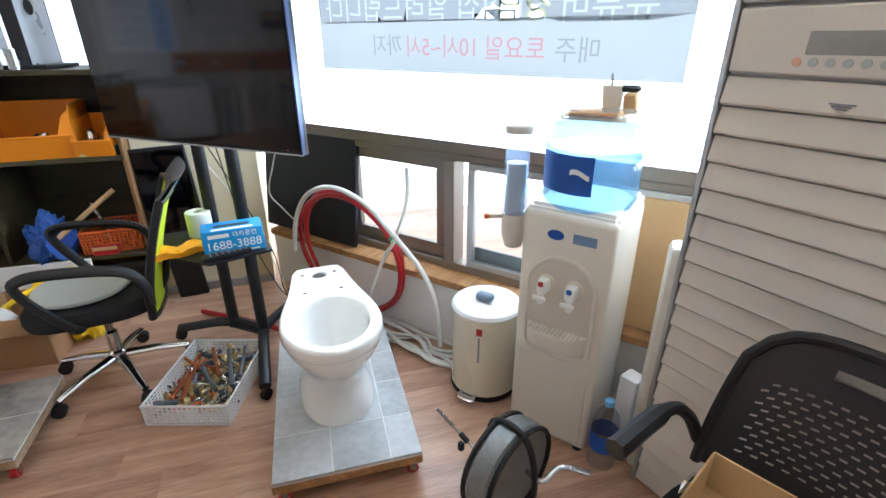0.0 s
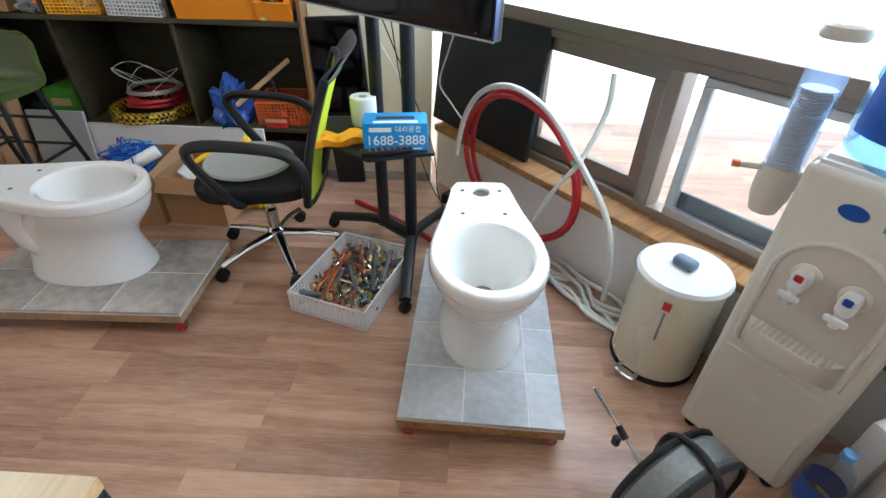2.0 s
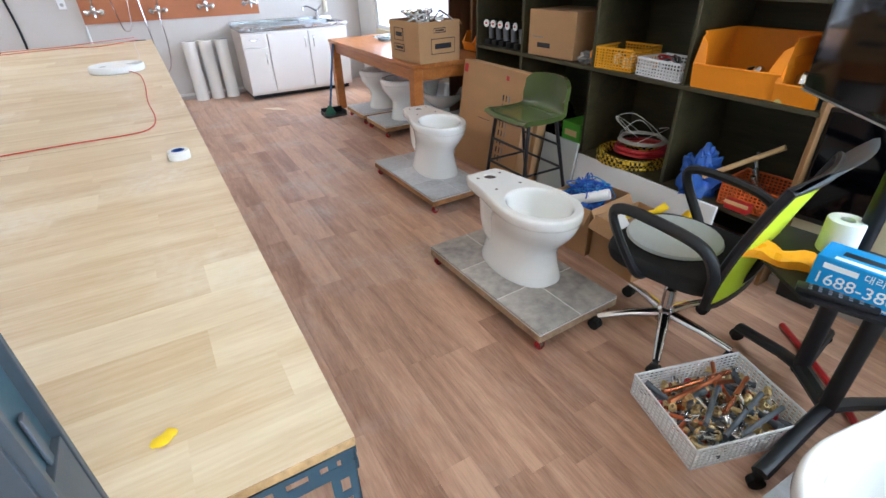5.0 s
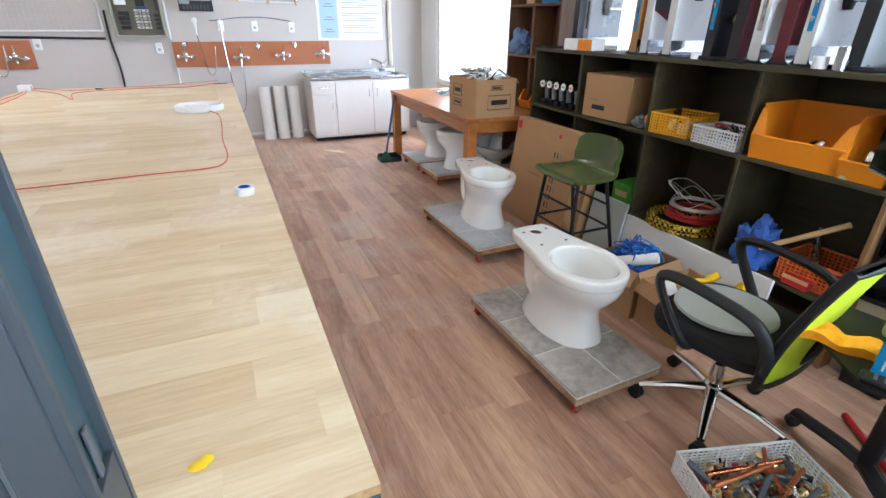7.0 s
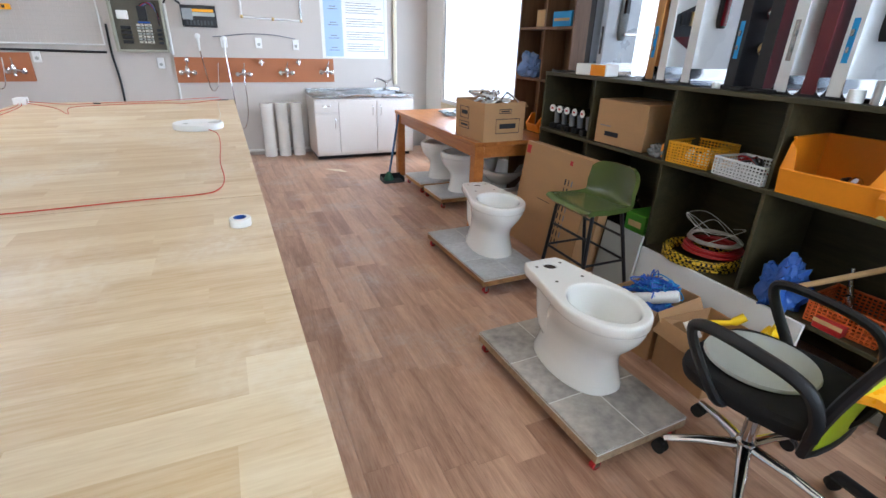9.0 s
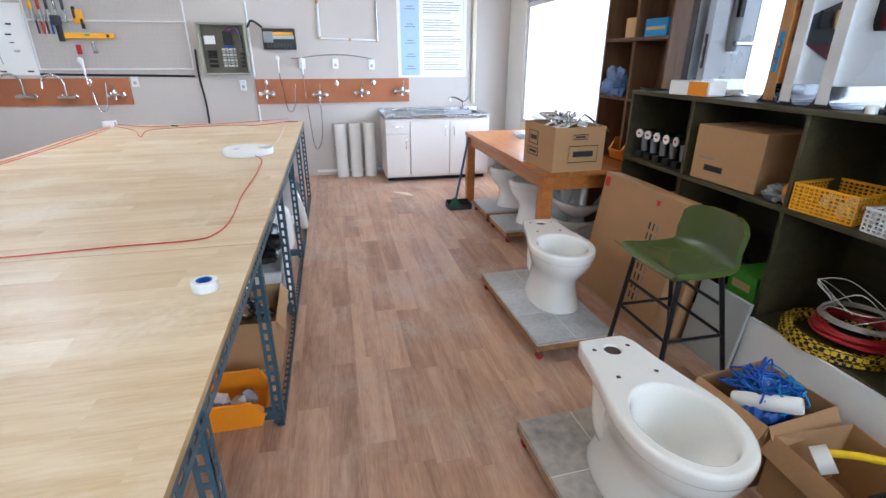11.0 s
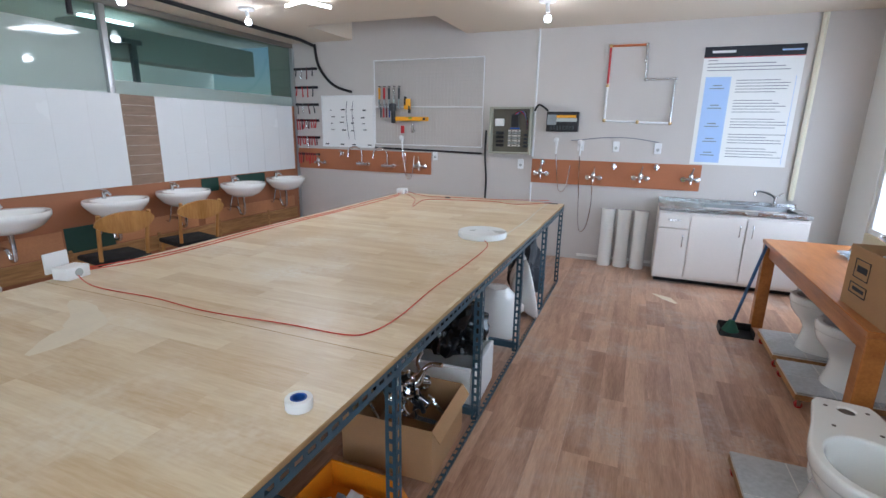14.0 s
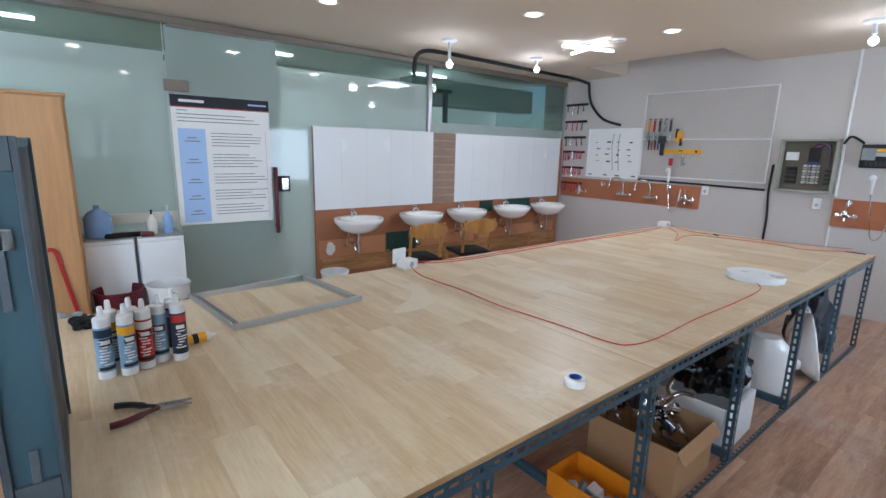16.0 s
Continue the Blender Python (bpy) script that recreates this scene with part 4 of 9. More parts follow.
bm = bmesh.new()
lathe(bm, [(0.02, 0), (0.052, 0), (0.053, 0.004), (0.053, 0.106), (0.051, 0.11), (0.02, 0.11), (0.02, 0.0)], 28, caps=False)
solid("paper_roll", bm, M_paper, "white paper towel roll on the television stand's tray", "paper roll", m=pose(2.39, 0.85, 0.6))
bm = bmesh.new()
vs = [[(-0.045 + 0.09 * i / 4 + 0.01 * math.sin(j * 1.3), -0.10 + 0.2 * j / 8, 0.006 + 0.018 * abs(math.sin(i * 0.9 + j * 0.7)) + 0.006) for i in range(5)] for j in range(9)]
lo = [[(x, y, 0.0) for x, y, z in r] for r in vs]
loft(bm, vs, False, False)
loft(bm, lo, False, False)
loft(bm, [[r[0] for r in vs], [r[0] for r in lo]], False, False)
loft(bm, [[r[-1] for r in vs], [r[-1] for r in lo]], False, False)
loft(bm, [vs[0], lo[0]], False, False)
loft(bm, [vs[-1], lo[-1]], False, False)
solid("yellow_packet", bm, mat("orange_yellow_film", "F0A015", 0.3, var=0.08, scale=20, bump=0.02), "crumpled orange-yellow plastic packet on the tray", "packet", m=pose(2.185, 0.91, 0.601, 0, 0, 20))
rem = thing("remote_control", pose(2.10, 0.715, 0.601, 0, 0, 20), "black remote control with rows of grey buttons", "remote control")
boxpart("case", M_black, rem, (0, 0, 0.009), (0.045, 0.19, 0.018), 0.005)
for i in range(7):
    for j in range(3):
        boxpart("button", M_inkgrey, rem, (-0.012 + 0.012 * j, -0.075 + 0.023 * i, 0.0185), (0.007, 0.009, 0.003), 0.001)

def castor_at(bm, x, y, r=0.027):
    cyl(bm, (x - 0.018, y, r), (x - 0.004, y, r), r, 14)
    cyl(bm, (x + 0.004, y, r), (x + 0.018, y, r), r, 14)
    B(bm, (x, y, r * 1.6), (0.03, 0.03, r), 0.006)


def office_chair(m):
    t = thing("office_chair", m, "black swivel office chair with lime mesh back and chrome star base", "chair")
    for k in range(5):
        a = radians(60 + 72 * k)
        d = Vector((math.cos(a), math.sin(a), 0))
        bm = bmesh.new()
        tube(bm, [d * 0.03 + Vector((0, 0, 0.115)), d * 0.15 + Vector((0, 0, 0.10)), d * 0.275 + Vector((0, 0, 0.07))], [0.024, 0.02, 0.015], 10, flat=0.8)
        leg = part("star_leg", bm, M_chrome, t, "chrome star leg")
        bm = bmesh.new()
        castor_at(bm, d.x * 0.28, d.y * 0.28)
        part("castor", bm, M_rubber, leg)
    bm = bmesh.new()
    lathe(bm, [(0.035, 0.08), (0.035, 0.14), (0.025, 0.15), (0.025, 0.24), (0.016, 0.25), (0.016, 0.40)], 18)
    part("gas_column", bm, M_chrome, t)
    bm = bmesh.new()
    n = 36
    def sq(s, z, hx=0.245, hy=0.24):
        return [(hx * s * math.copysign(abs(math.cos(a)) ** 0.55, math.cos(a)), hy * s * math.copysign(abs(math.sin(a)) ** 0.55, math.sin(a)), z) for a in [2 * math.pi * i / n for i in range(n)]]
    loft(bm, [sq(0.86, 0.385), sq(0.97, 0.40), sq(1.0, 0.425), sq(0.99, 0.445), sq(0.93, 0.46), sq(0.6, 0.466), sq(0.2, 0.466)])
    part("seat", bm, M_blackmesh, t)
    # backrest: bowed frame and stretched lime mesh
    def bk(s, z):
        k = (z - 0.36) / 0.58
        return Vector((s * (0.235 - 0.03 * abs(k - 0.4)), -0.205 - 0.16 * k ** 1.6 - 0.05 * (1 - s * s) * 0.6, z))
    cols = [i / 8 * 2 - 1 for i in range(9)]
    zs = [0.38 + 0.47 * i / 10 for i in range(11)]
    bm = bmesh.new()
    front = [[bk(c, z) for c in cols] for z in zs]
    backs = [[p + Vector((0, -0.006, 0)) for p in r] for r in front]
    loft(bm, front, False, False)
    loft(bm, backs, False, False)
    part("back_mesh", bm, M_lime, t, "lime-green stretched mesh")
    bm = bmesh.new()
    loop = [bk(-1, z) for z in zs] + [bk(c, 0.855) for c in cols[1:-1]] + [bk(1, z) for z in zs[::-1]] + [bk(c, 0.37) for c in cols[::-1][1:-1]]
    tube(bm, loop, 0.017, 8, True, 0.9)
    part("back_frame", bm, M_black, t)
    bm = bmesh.new()
    top = [[bk(c, z) + Vector((0, dy, 0)) for c in cols] for z, dy in ((0.855, 0.0), (0.89, -0.012), (0.925, -0.03), (0.93, -0.042), (0.89, -0.028), (0.855, -0.015))]
    loft(bm, top, False, False)
    part("top_band", bm, M_slate, t, "grey top band of the backrest")
    bm = bmesh.new()
    tube(bm, smooth_path([(0, -0.05, 0.39), (0, -0.20, 0.39), (0, -0.25, 0.44), (0, -0.285, 0.56)]), 0.028, 8, flat=0.6)
    part("back_support", bm, M_black, t)
    for s in (-1, 1):
        bm = bmesh.new()
        x = 0.255 * s
        tube(bm, smooth_path([(x * 0.8, 0.03, 0.40), (x * 1.02, 0.05, 0.42), (x * 1.08, 0.16, 0.60), (x * 1.08, 0.13, 0.655), (x * 1.08, -0.05, 0.645), (x * 1.05, -0.17, 0.61), (x, -0.215, 0.53), (x * 0.95, -0.215, 0.45)], 5), 0.021, 8, flat=0.8)
        part("armrest", bm, M_black, t)
office_chair(pose(2.26, 1.27, 0, 0, 0, 9))
bm = bmesh.new()
lathe(bm, [(0.01, 0.0), (0.17, 0.0), (0.18, 0.008), (0.175, 0.018), (0.12, 0.024), (0.01, 0.026)], 30)
solid("seat_cushion", bm, M_greyseat, "round pale grey cushion lying on the office chair", "cushion", m=pose(2.25, 1.31, 0.466, 0, 0, 0))

# ---- basket of fittings ----
def net_wall(bm, p0, p1, z0, z1, step=0.02, r=0.0016):
    p0, p1 = Vector(p0), Vector(p1)
    L = (p1 - p0).length
    u = (p1 - p0) / L
    ang = math.atan2(u.y, u.x)
    m = Matrix.Translation(p0) @ Matrix.Rotation(ang, 4, "Z")
    k = max(2, round(L / step))
    for i in range(k + 1):
        B(bm, (L * i / k, 0, (z0 + z1) / 2), (0.006, 0.003, z1 - z0), m=m)
    q = max(2, round((z1 - z0) / 0.016))
    for j in range(q + 1):
        B(bm, (L / 2, 0, z0 + (z1 - z0) * j / q), (L, 0.0034, 0.006), m=m)


def basket(name, m, L, W, H, material, label, group=""):
    t = thing(name, m, label, "basket", group)
    boxpart("bottom", material, t, (0, 0, 0.004), (L - 0.02, W - 0.02, 0.006))
    c = [(-L / 2, -W / 2, 0), (L / 2, -W / 2, 0), (L / 2, W / 2, 0), (-L / 2, W / 2, 0)]
    for a, b in zip(c, c[1:] + c[:1]):
        bm = bmesh.new()
        net_wall(bm, a, b, 0.004, H - 0.008)
        part("perforated_side", bm, material, t)
    bm = bmesh.new()
    tube(bm, [(x, y, H - 0.004) for x, y, z in c], 0.006, 6, True)
    part("rim", bm, material, t)
    return t


bq = pose(2.045, 0.872, 0, 0, 0, -17)
basket("fittings_basket", bq, 0.45, 0.335, 0.10, M_whiteplast, "white perforated plastic basket full of brass and copper fittings")


def fitting(kind, m, rng):
    """One loose plumbing part: nut, elbow, tube, valve."""
    bm = bmesh.new()
    if kind == "nut":
        mt, lab = M_brass, "hexagonal brass nut"
        lathe(bm, [(0.008, 0), (0.015, 0), (0.015, 0.014), (0.011, 0.018), (0.011, 0.028), (0.007, 0.028), (0.007, 0.0)], 6, caps=False)
    elif kind == "elbow":
        mt, lab = M_brass, "brass elbow fitting"
        tube(bm, smooth_path([(0, 0, 0), (0.02, 0, 0), (0.032, 0.012, 0), (0.032, 0.034, 0)], 4), 0.009, 8)
        cyl(bm, (-0.004, 0, 0), (0.008, 0, 0), 0.013, 8)
        cyl(bm, (0.032, 0.026, 0), (0.032, 0.038, 0), 0.013, 8)
    elif kind == "copper":
        mt, lab = M_copper, "short copper tube"
        cyl(bm, (-0.06, 0, 0), (0.06, 0, 0), 0.008, 10)
    elif kind == "grey":
        mt, lab = M_slate, "grey plastic pipe piece"
        cyl(bm, (-0.055, 0, 0), (0.055, 0, 0), 0.011, 10)
        cyl(bm, (0.04, 0, 0), (0.065, 0, 0), 0.015, 10)
    elif kind == "red":
        mt, lab = M_redwheel, "red plastic cap"
        lathe(bm, [(0.012, -0.01), (0.014, 0.0), (0.012, 0.012)], 10)
    else:
        mt, lab = M_chrome, "chrome valve body"
        cyl(bm, (-0.03, 0, 0), (0.03, 0, 0), 0.01, 10)
        cyl(bm, (0, 0, 0), (0, 0, 0.025), 0.008, 8)
        B(bm, (0, 0, 0.028), (0.035, 0.008, 0.006), 0.002)
    return mesh("fitting", bm, mt), lab


rng = random.Random(5)
lib = {k: fitting(k, None, rng) for k in ("nut", "elbow", "copper", "grey", "red", "chrome")}
for i in range(150):
    k = rng.choice(["nut"] * 4 + ["elbow"] * 3 + ["copper"] * 2 + ["grey"] * 3 + ["red"] + ["chrome"] * 5)
    x, y = rng.uniform(-0.18, 0.18), rng.uniform(-0.125, 0.125)
    ob = new({"nut": "brass_nut", "elbow": "brass_elbow", "copper": "copper_tube", "grey": "grey_pipe_piece", "red": "red_fitting", "chrome": "chrome_valve"}[k], lib[k][0])
    ob.matrix_basis = bq @ pose(x, y, 0.028 + 0.045 * rng.random(), rng.uniform(-25, 25), rng.uniform(-25, 25), rng.uniform(0, 360))
    tagged(ob, lib[k][1] + " lying in the white basket", "fitting", "loose fittings in the basket")
for i, (x, y, ln, a, mt, nm) in enumerate(((-0.02, 0.09, 0.30, 4, M_copper, "copper_pipe"), (-0.05, 0.06, 0.26, 12, M_copper, "copper_pipe"), (0.07, 0.0, 0.22, 30, M_copper, "copper_pipe"),
                                          (0.03, -0.08, 0.28, 25, M_slate, "grey_pipe"), (0.07, -0.12, 0.22, 15, M_slate, "grey_pipe"), (-0.06, -0.03, 0.18, 40, M_slate, "grey_pipe"))):
    bm = bmesh.new()
    lathe(bm, [(0.006, 0), (0.009, 0), (0.009, ln), (0.006, ln)], 12)
    solid(nm, bm, mt, "cut length of pipe lying across the basket of fittings", "pipe", "pipe lengths in the basket", m=bq @ pose(x - ln / 2 * math.cos(radians(a)), y - ln / 2 * math.sin(radians(a)), 0.085 + 0.002 * i, 0, 90, a))

# ---- pedal bin ----
def pedal_bin():
    t = thing("pedal_bin", pose(1.735, -0.295, 0, 0, 0, 40), "cream enamelled pedal bin with grey lid knob", "bin")
    bm = bmesh.new()
    lathe(bm, [(0.143, 0.012), (0.145, 0.02), (0.138, 0.385), (0.14, 0.39), (0.13, 0.39)], 40)
    part("drum", bm, M_cream2, t)
    bm = bmesh.new()
    lathe(bm, [(0.146, 0.0), (0.149, 0.006), (0.149, 0.022), (0.146, 0.026)], 40)
    part("base_ring", bm, M_rubber, t)
    bm = bmesh.new()
    lathe(bm, [(0.137, 0.388), (0.141, 0.392)], 40)
    part("seal", bm, M_rubber, t)
    bm = bmesh.new()
    lathe(bm, [(0.146, 0.394), (0.148, 0.402), (0.14, 0.414), (0.09, 0.425), (0.03, 0.43), (0.001, 0.431)], 40)
    lid = part("lid", bm, M_whiteplast, t)
    bm = bmesh.new()
    B(bm, (0, 0.02, 0.444), (0.075, 0.045, 0.035), 0.015, 3)
    part("knob", bm, mat("blue_grey_knob", "6E7E92", 0.4), lid, "blue-grey plastic knob")
    bm = bmesh.new()
    tube(bm, smooth_path([(-0.03, 0.14, 0.022), (-0.03, 0.175, 0.02), (0.03, 0.175, 0.02), (0.03, 0.14, 0.022)]), 0.01, 8)
    B(bm, (0, 0.165, 0.02), (0.07, 0.035, 0.012), 0.005)
    part("pedal", bm, M_chrome, t)
    m = pose(0, 0, 0, 0, 0, 16)
    bm = bmesh.new()
    B(bm, (0, 0.1415, 0.345), (0.024, 0.003, 0.03), m=m)
    part("red_label", bm, M_redwheel, t, "small red square label")
    bm = bmesh.new()
    for i in range(11):
        B(bm, (0.0, 0.1425, 0.315 - i * 0.011), (0.008, 0.002, 0.007), m=m)
    part("printed_words", bm, M_inkgrey, t)
pedal_bin()

# ---- water cooler ----
def clear_plastic(name, col, body, amount):
    """Thin tinted plastic: mostly see-through, with a little milky body and a gloss."""
    m = glass(name, col, 0.03)
    N, L = m.node_tree.nodes, m.node_tree.links
    t, x = N.new("ShaderNodeBsdfTranslucent"), N.new("ShaderNodeMixShader")
    t.inputs[0].default_value = (*body, 1)
    x.inputs[0].default_value = amount
    out = N["Material Output"]
    L.new(out.inputs[0].links[0].from_socket, x.inputs[1])
    L.new(t.outputs[0], x.inputs[2])
    L.new(x.outputs[0], out.inputs[0])
    return m


M_water = clear_plastic("water_bottle_blue", (0.56, 0.65, 0.71), (0.48, 0.68, 0.88), 0.07)
M_clearplast = clear_plastic("clear_plastic", (0.88, 0.91, 0.93), (0.7, 0.72, 0.74), 0.10)
M_labelblue = mat("blue_label", "1F4FA0", 0.4, var=0.15, scale=20)
M_cupblue = clear_plastic("blue_clear_plastic", (0.80, 0.86, 0.95), (0.6, 0.7, 0.9), 0.10)

def cooler():
    # local x along the front, y forward, origin at the middle of the front foot
    t = thing("water_cooler", pose(1.345, -0.39, 0, 0, 0, 38), "white floor-standing water cooler with upturned blue bottle", "water cooler")
    W, D = 0.31, 0.32
    bm = bmesh.new()
    B(bm, (0, -D / 2, 0.4675), (W, D, 0.895), 0.02, 3)
    body = part("cabinet", bm, M_ivory, t)
    bm = bmesh.new()
    loft(bm, [[(-W / 2, -D, 0.905), (W / 2, -D, 0.905), (W / 2, 0, 0.895), (-W / 2, 0, 0.895)], [(-W / 2 + 0.01, -D, 0.938), (W / 2 - 0.01, -D, 0.938), (W / 2 - 0.01, -0.03, 0.930), (-W / 2 + 0.01, -0.03, 0.930)]])
    bmesh.ops.bevel(bm, geom=bm.edges[:], offset=0.012, segments=2, affect="EDGES")
    part("top_cover", bm, M_ivory, t)
    # arched tap recess: raised arch frame and sunk back
    arch = [(0.118 * math.cos(a), 0, 0.655 + 0.115 * math.sin(a)) for a in [math.pi * i / 18 for i in range(19)]]
    outline = [(0.105, 0.0, 0.415), (0.118, 0.0, 0.435)] + arch + [(-0.118, 0.0, 0.435), (-0.105, 0.0, 0.415)]
    bm = bmesh.new()
    tube(bm, [(x, 0.003, z) for x, y, z in outline], 0.008, 8, True)
    part("recess_rim", bm, M_ivory, t)
    bm = bmesh.new()
    loft(bm, [[(x, 0.0015, z) for x, y, z in outline], [(x * 0.95, 0.003, 0.6 + (z - 0.6) * 0.95) for x, y, z in outline]])
    part("recess_back", bm, M_greige, t)
    for x, mt in ((-0.048, M_labelblue), (0.048, M_redwheel)):
        bm = bmesh.new()
        lathe(bm, [(0.030, 0), (0.031, 0.006), (0.024, 0.012)], 20, pose(x, 0.002, 0.672, -90, 0, 0))
        part("tap_rose", bm, M_ivory, t)
        bm = bmesh.new()
        B(bm, (x, 0.034, 0.672), (0.036, 0.05, 0.05), 0.012, 2)
        cyl(bm, (x, 0.05, 0.655), (x, 0.05, 0.615), 0.010, 12)
        B(bm, (x, 0.066, 0.640), (0.046, 0.012, 0.016), 0.005, 2)
        tap = part("tap", bm, M_whiteplast, t)
        bm = bmesh.new()
        B(bm, (x, 0.06, 0.688), (0.018, 0.008, 0.018), 0.003)
        part("tap_button", bm, mt, tap)
    bm = bmesh.new()
    n = 14
    def lip(r, z):
        return [(0.108 * (i / n * 2 - 1), 0.002 + r * (1 - abs(i / n * 2 - 1) ** 4), z) for i in range(n + 1)] + [(0.108, 0.0, z), (-0.108, 0.0, z)]
    loft(bm, [lip(0.02, 0.425), lip(0.05, 0.45), lip(0.058, 0.49), lip(0.058, 0.505)])
    tray = part("drip_tray", bm, M_ivory, t)
    for i in range(13):
        boxpart("tray_slat", M_greige, tray, (-0.084 + 0.014 * i, 0.028, 0.507), (0.006, 0.040, 0.004))
    bm = bmesh.new()
    lathe(bm, [(0.022, 0), (0.020, 0.003)], 20, pose(0.0, 0.006, 0.27, -90, 0, 0) @ Matrix.Diagonal((1, 0.5, 1, 1)))
    part("oval_emblem", bm, M_ivory, t)
    boxpart("lower_panel", M_ivory, t, (0, 0.003, 0.215), (W - 0.05, 0.008, 0.35), 0.004)
    bm = bmesh.new()
    lathe(bm, [(0.028, 0), (0.028, 0.002)], 24, pose(0.035, 0.001, 0.845, -90, 0, 0) @ Matrix.Diagonal((1, 0.6, 1, 1)))
    part("badge", bm, M_labelblue, t, "blue oval badge")
    boxpart("sticker", mat("sticker_blue_grey", "6C86A8", 0.5), t, (-0.06, 0.001, 0.845), (0.075, 0.002, 0.032))
    for x in (-0.12, 0.12):
        for y in (-0.03, -0.28):
            bm = bmesh.new()
            lathe(bm, [(0.018, 0), (0.018, 0.022)], 12, c=(x, y))
            part("foot", bm, M_black, t)
    # bottle
    bm = bmesh.new()
    prof = [(0.03, 0.945), (0.032, 0.97), (0.08, 0.985), (0.125, 1.01), (0.135, 1.04), (0.132, 1.05), (0.136, 1.06), (0.136, 1.14), (0.131, 1.15), (0.136, 1.16), (0.136, 1.215), (0.125, 1.245), (0.09, 1.255), (0.001, 1.257)]
    prof = [(r * 1.13 if r > 0.05 else r, 1.257 - (1.257 - z) * 1.12) for r, z in prof]
    lathe(bm, prof, 40, c=(0, -0.165))
    bw = bmesh.new()
    lathe(bw, [(r * 0.97, z) for r, z in prof if z < 1.17] + [(0.145, 1.172), (0.001, 1.173)], 40, c=(0, -0.165))
    b = part("bottle", bm, M_water, t, "pale blue ribbed plastic water bottle, two thirds full", m=pose(0, 0, -0.065))
    part("water", bw, clear_plastic("water", (0.74, 0.85, 0.92), (0.45, 0.68, 0.90), 0.04), b, "clear water")
    bm = bmesh.new()
    vr = []
    for z in (1.045, 1.165):
        vr.append([(0.1565 * math.cos(a), -0.165 + 0.1565 * math.sin(a), z) for a in [radians(38 + 72 * i / 14) for i in range(15)]])
    loft(bm, vr, False, False)
    part("bottle_label", bm, M_labelblue, b, "dark blue bottle label with white swirl")
    bm = bmesh.new()
    loft(bm, [[(0.1575 * math.cos(a), -0.165 + 0.1575 * math.sin(a), z + 0.01 * math.sin(a * 9)) for a in [radians(84 + 22 * i / 10) for i in range(11)]] for z in (1.10, 1.116)], False, False)
    part("label_swirl", bm, M_paper, b)
    # cup dispenser on the cabinet's side
    bm = bmesh.new()
    lathe(bm, [(0.037, 0.86), (0.040, 0.87), (0.040, 1.15)], 24, c=(0.205, -0.04), caps=False)
    d = part("cup_tube", bm, M_cupblue, t, "clear blue cup dispenser tube")
    bm = bmesh.new()
    for i in range(44):
        lathe(bm, [(0.030, 0.82 + i * 0.0052), (0.034, 0.823 + i * 0.0052), (0.035, 0.8242 + i * 0.0052), (0.030, 0.8250 + i * 0.0052)], 18, c=(0.205, -0.04))
    part("paper_cups", bm, M_paper, d)
    bm = bmesh.new()
    lathe(bm, [(0.043, 1.145), (0.046, 1.155), (0.044, 1.168), (0.03, 1.172)], 24, c=(0.205, -0.04))
    part("tube_cap", bm, M_greige, d)
    bm = bmesh.new()
    lathe(bm, [(0.03, 0.755), (0.034, 0.77), (0.042, 0.80), (0.043, 0.865), (0.041, 0.875)], 24, c=(0.205, -0.04))
    B(bm, (0.185, -0.04, 0.85), (0.06, 0.03, 0.05), 0.006)
    part("cup_outlet", bm, M_greige, d)
    bm = bmesh.new()
    cyl(bm, (0.235, -0.01, 0.865), (0.275, 0.02, 0.865), 0.008, 8)
    lv = part("lever", bm, M_greige, d)
    bm = bmesh.new()
    cyl(bm, (0.272, 0.018, 0.865), (0.284, 0.027, 0.865), 0.009, 8)
    part("lever_tip", bm, M_orange2, lv, "orange lever tip")
cooler()

ct = pose(1.345, -0.39, 0, 0, 0, 38) @ pose(-0.02, -0.165, 1.193, 0, 0, 10)
tr = thing("coffee_tray", ct, "clear plastic tray with coffee sticks on top of the water bottle", "tray")
bm = bmesh.new()
for lo, hi in (((-0.12, -0.08, 0), (0.12, 0.08, 0.003)), ((-0.12, -0.08, 0), (-0.117, 0.08, 0.04)), ((0.117, -0.08, 0), (0.12, 0.08, 0.04)), ((-0.12, 0.077, 0), (0.12, 0.08, 0.04)), ((-0.12, -0.08, 0), (0.12, -0.077, 0.04))):
    B(bm, [(a + b) / 2 for a, b in zip(lo, hi)], [b - a for a, b in zip(lo, hi)])
part("tray_shell", bm, clear_plastic("tray_plastic", (0.80, 0.78, 0.74), (0.6, 0.55, 0.45), 0.14), tr)
for i in range(7):
    bm = bmesh.new()
    B(bm, (0, 0, 0.006), (0.15, 0.017, 0.009), 0.003)
    solid("coffee_stick", bm, M_yellow if i % 3 else M_copper, "yellow-brown coffee stick sachet lying in the tray", "sachet", "coffee sticks", m=ct @ pose(0.01 + 0.004 * i, -0.05 + 0.017 * i, 0.004 + 0.004 * (i % 2), 0, 0, 3 * (i % 3)))
bm = bmesh.new()
lathe(bm, [(0.026, 0.0), (0.033, 0.075), (0.034, 0.078), (0.03, 0.078)], 20)
solid("paper_cup", bm, M_ivory, "beige paper cup holding a stirrer on the tray", "cup", m=ct @ pose(-0.015, 0.0, 0.018))
bm = bmesh.new()
cyl(bm, (0, 0, 0), (0.004, 0.006, 0.10), 0.003, 6)
solid("stirrer", bm, M_slate, "thin dark stirrer standing in the paper cup", "stirrer", m=ct @ pose(-0.012, 0.0, 0.03))
bm = bmesh.new()
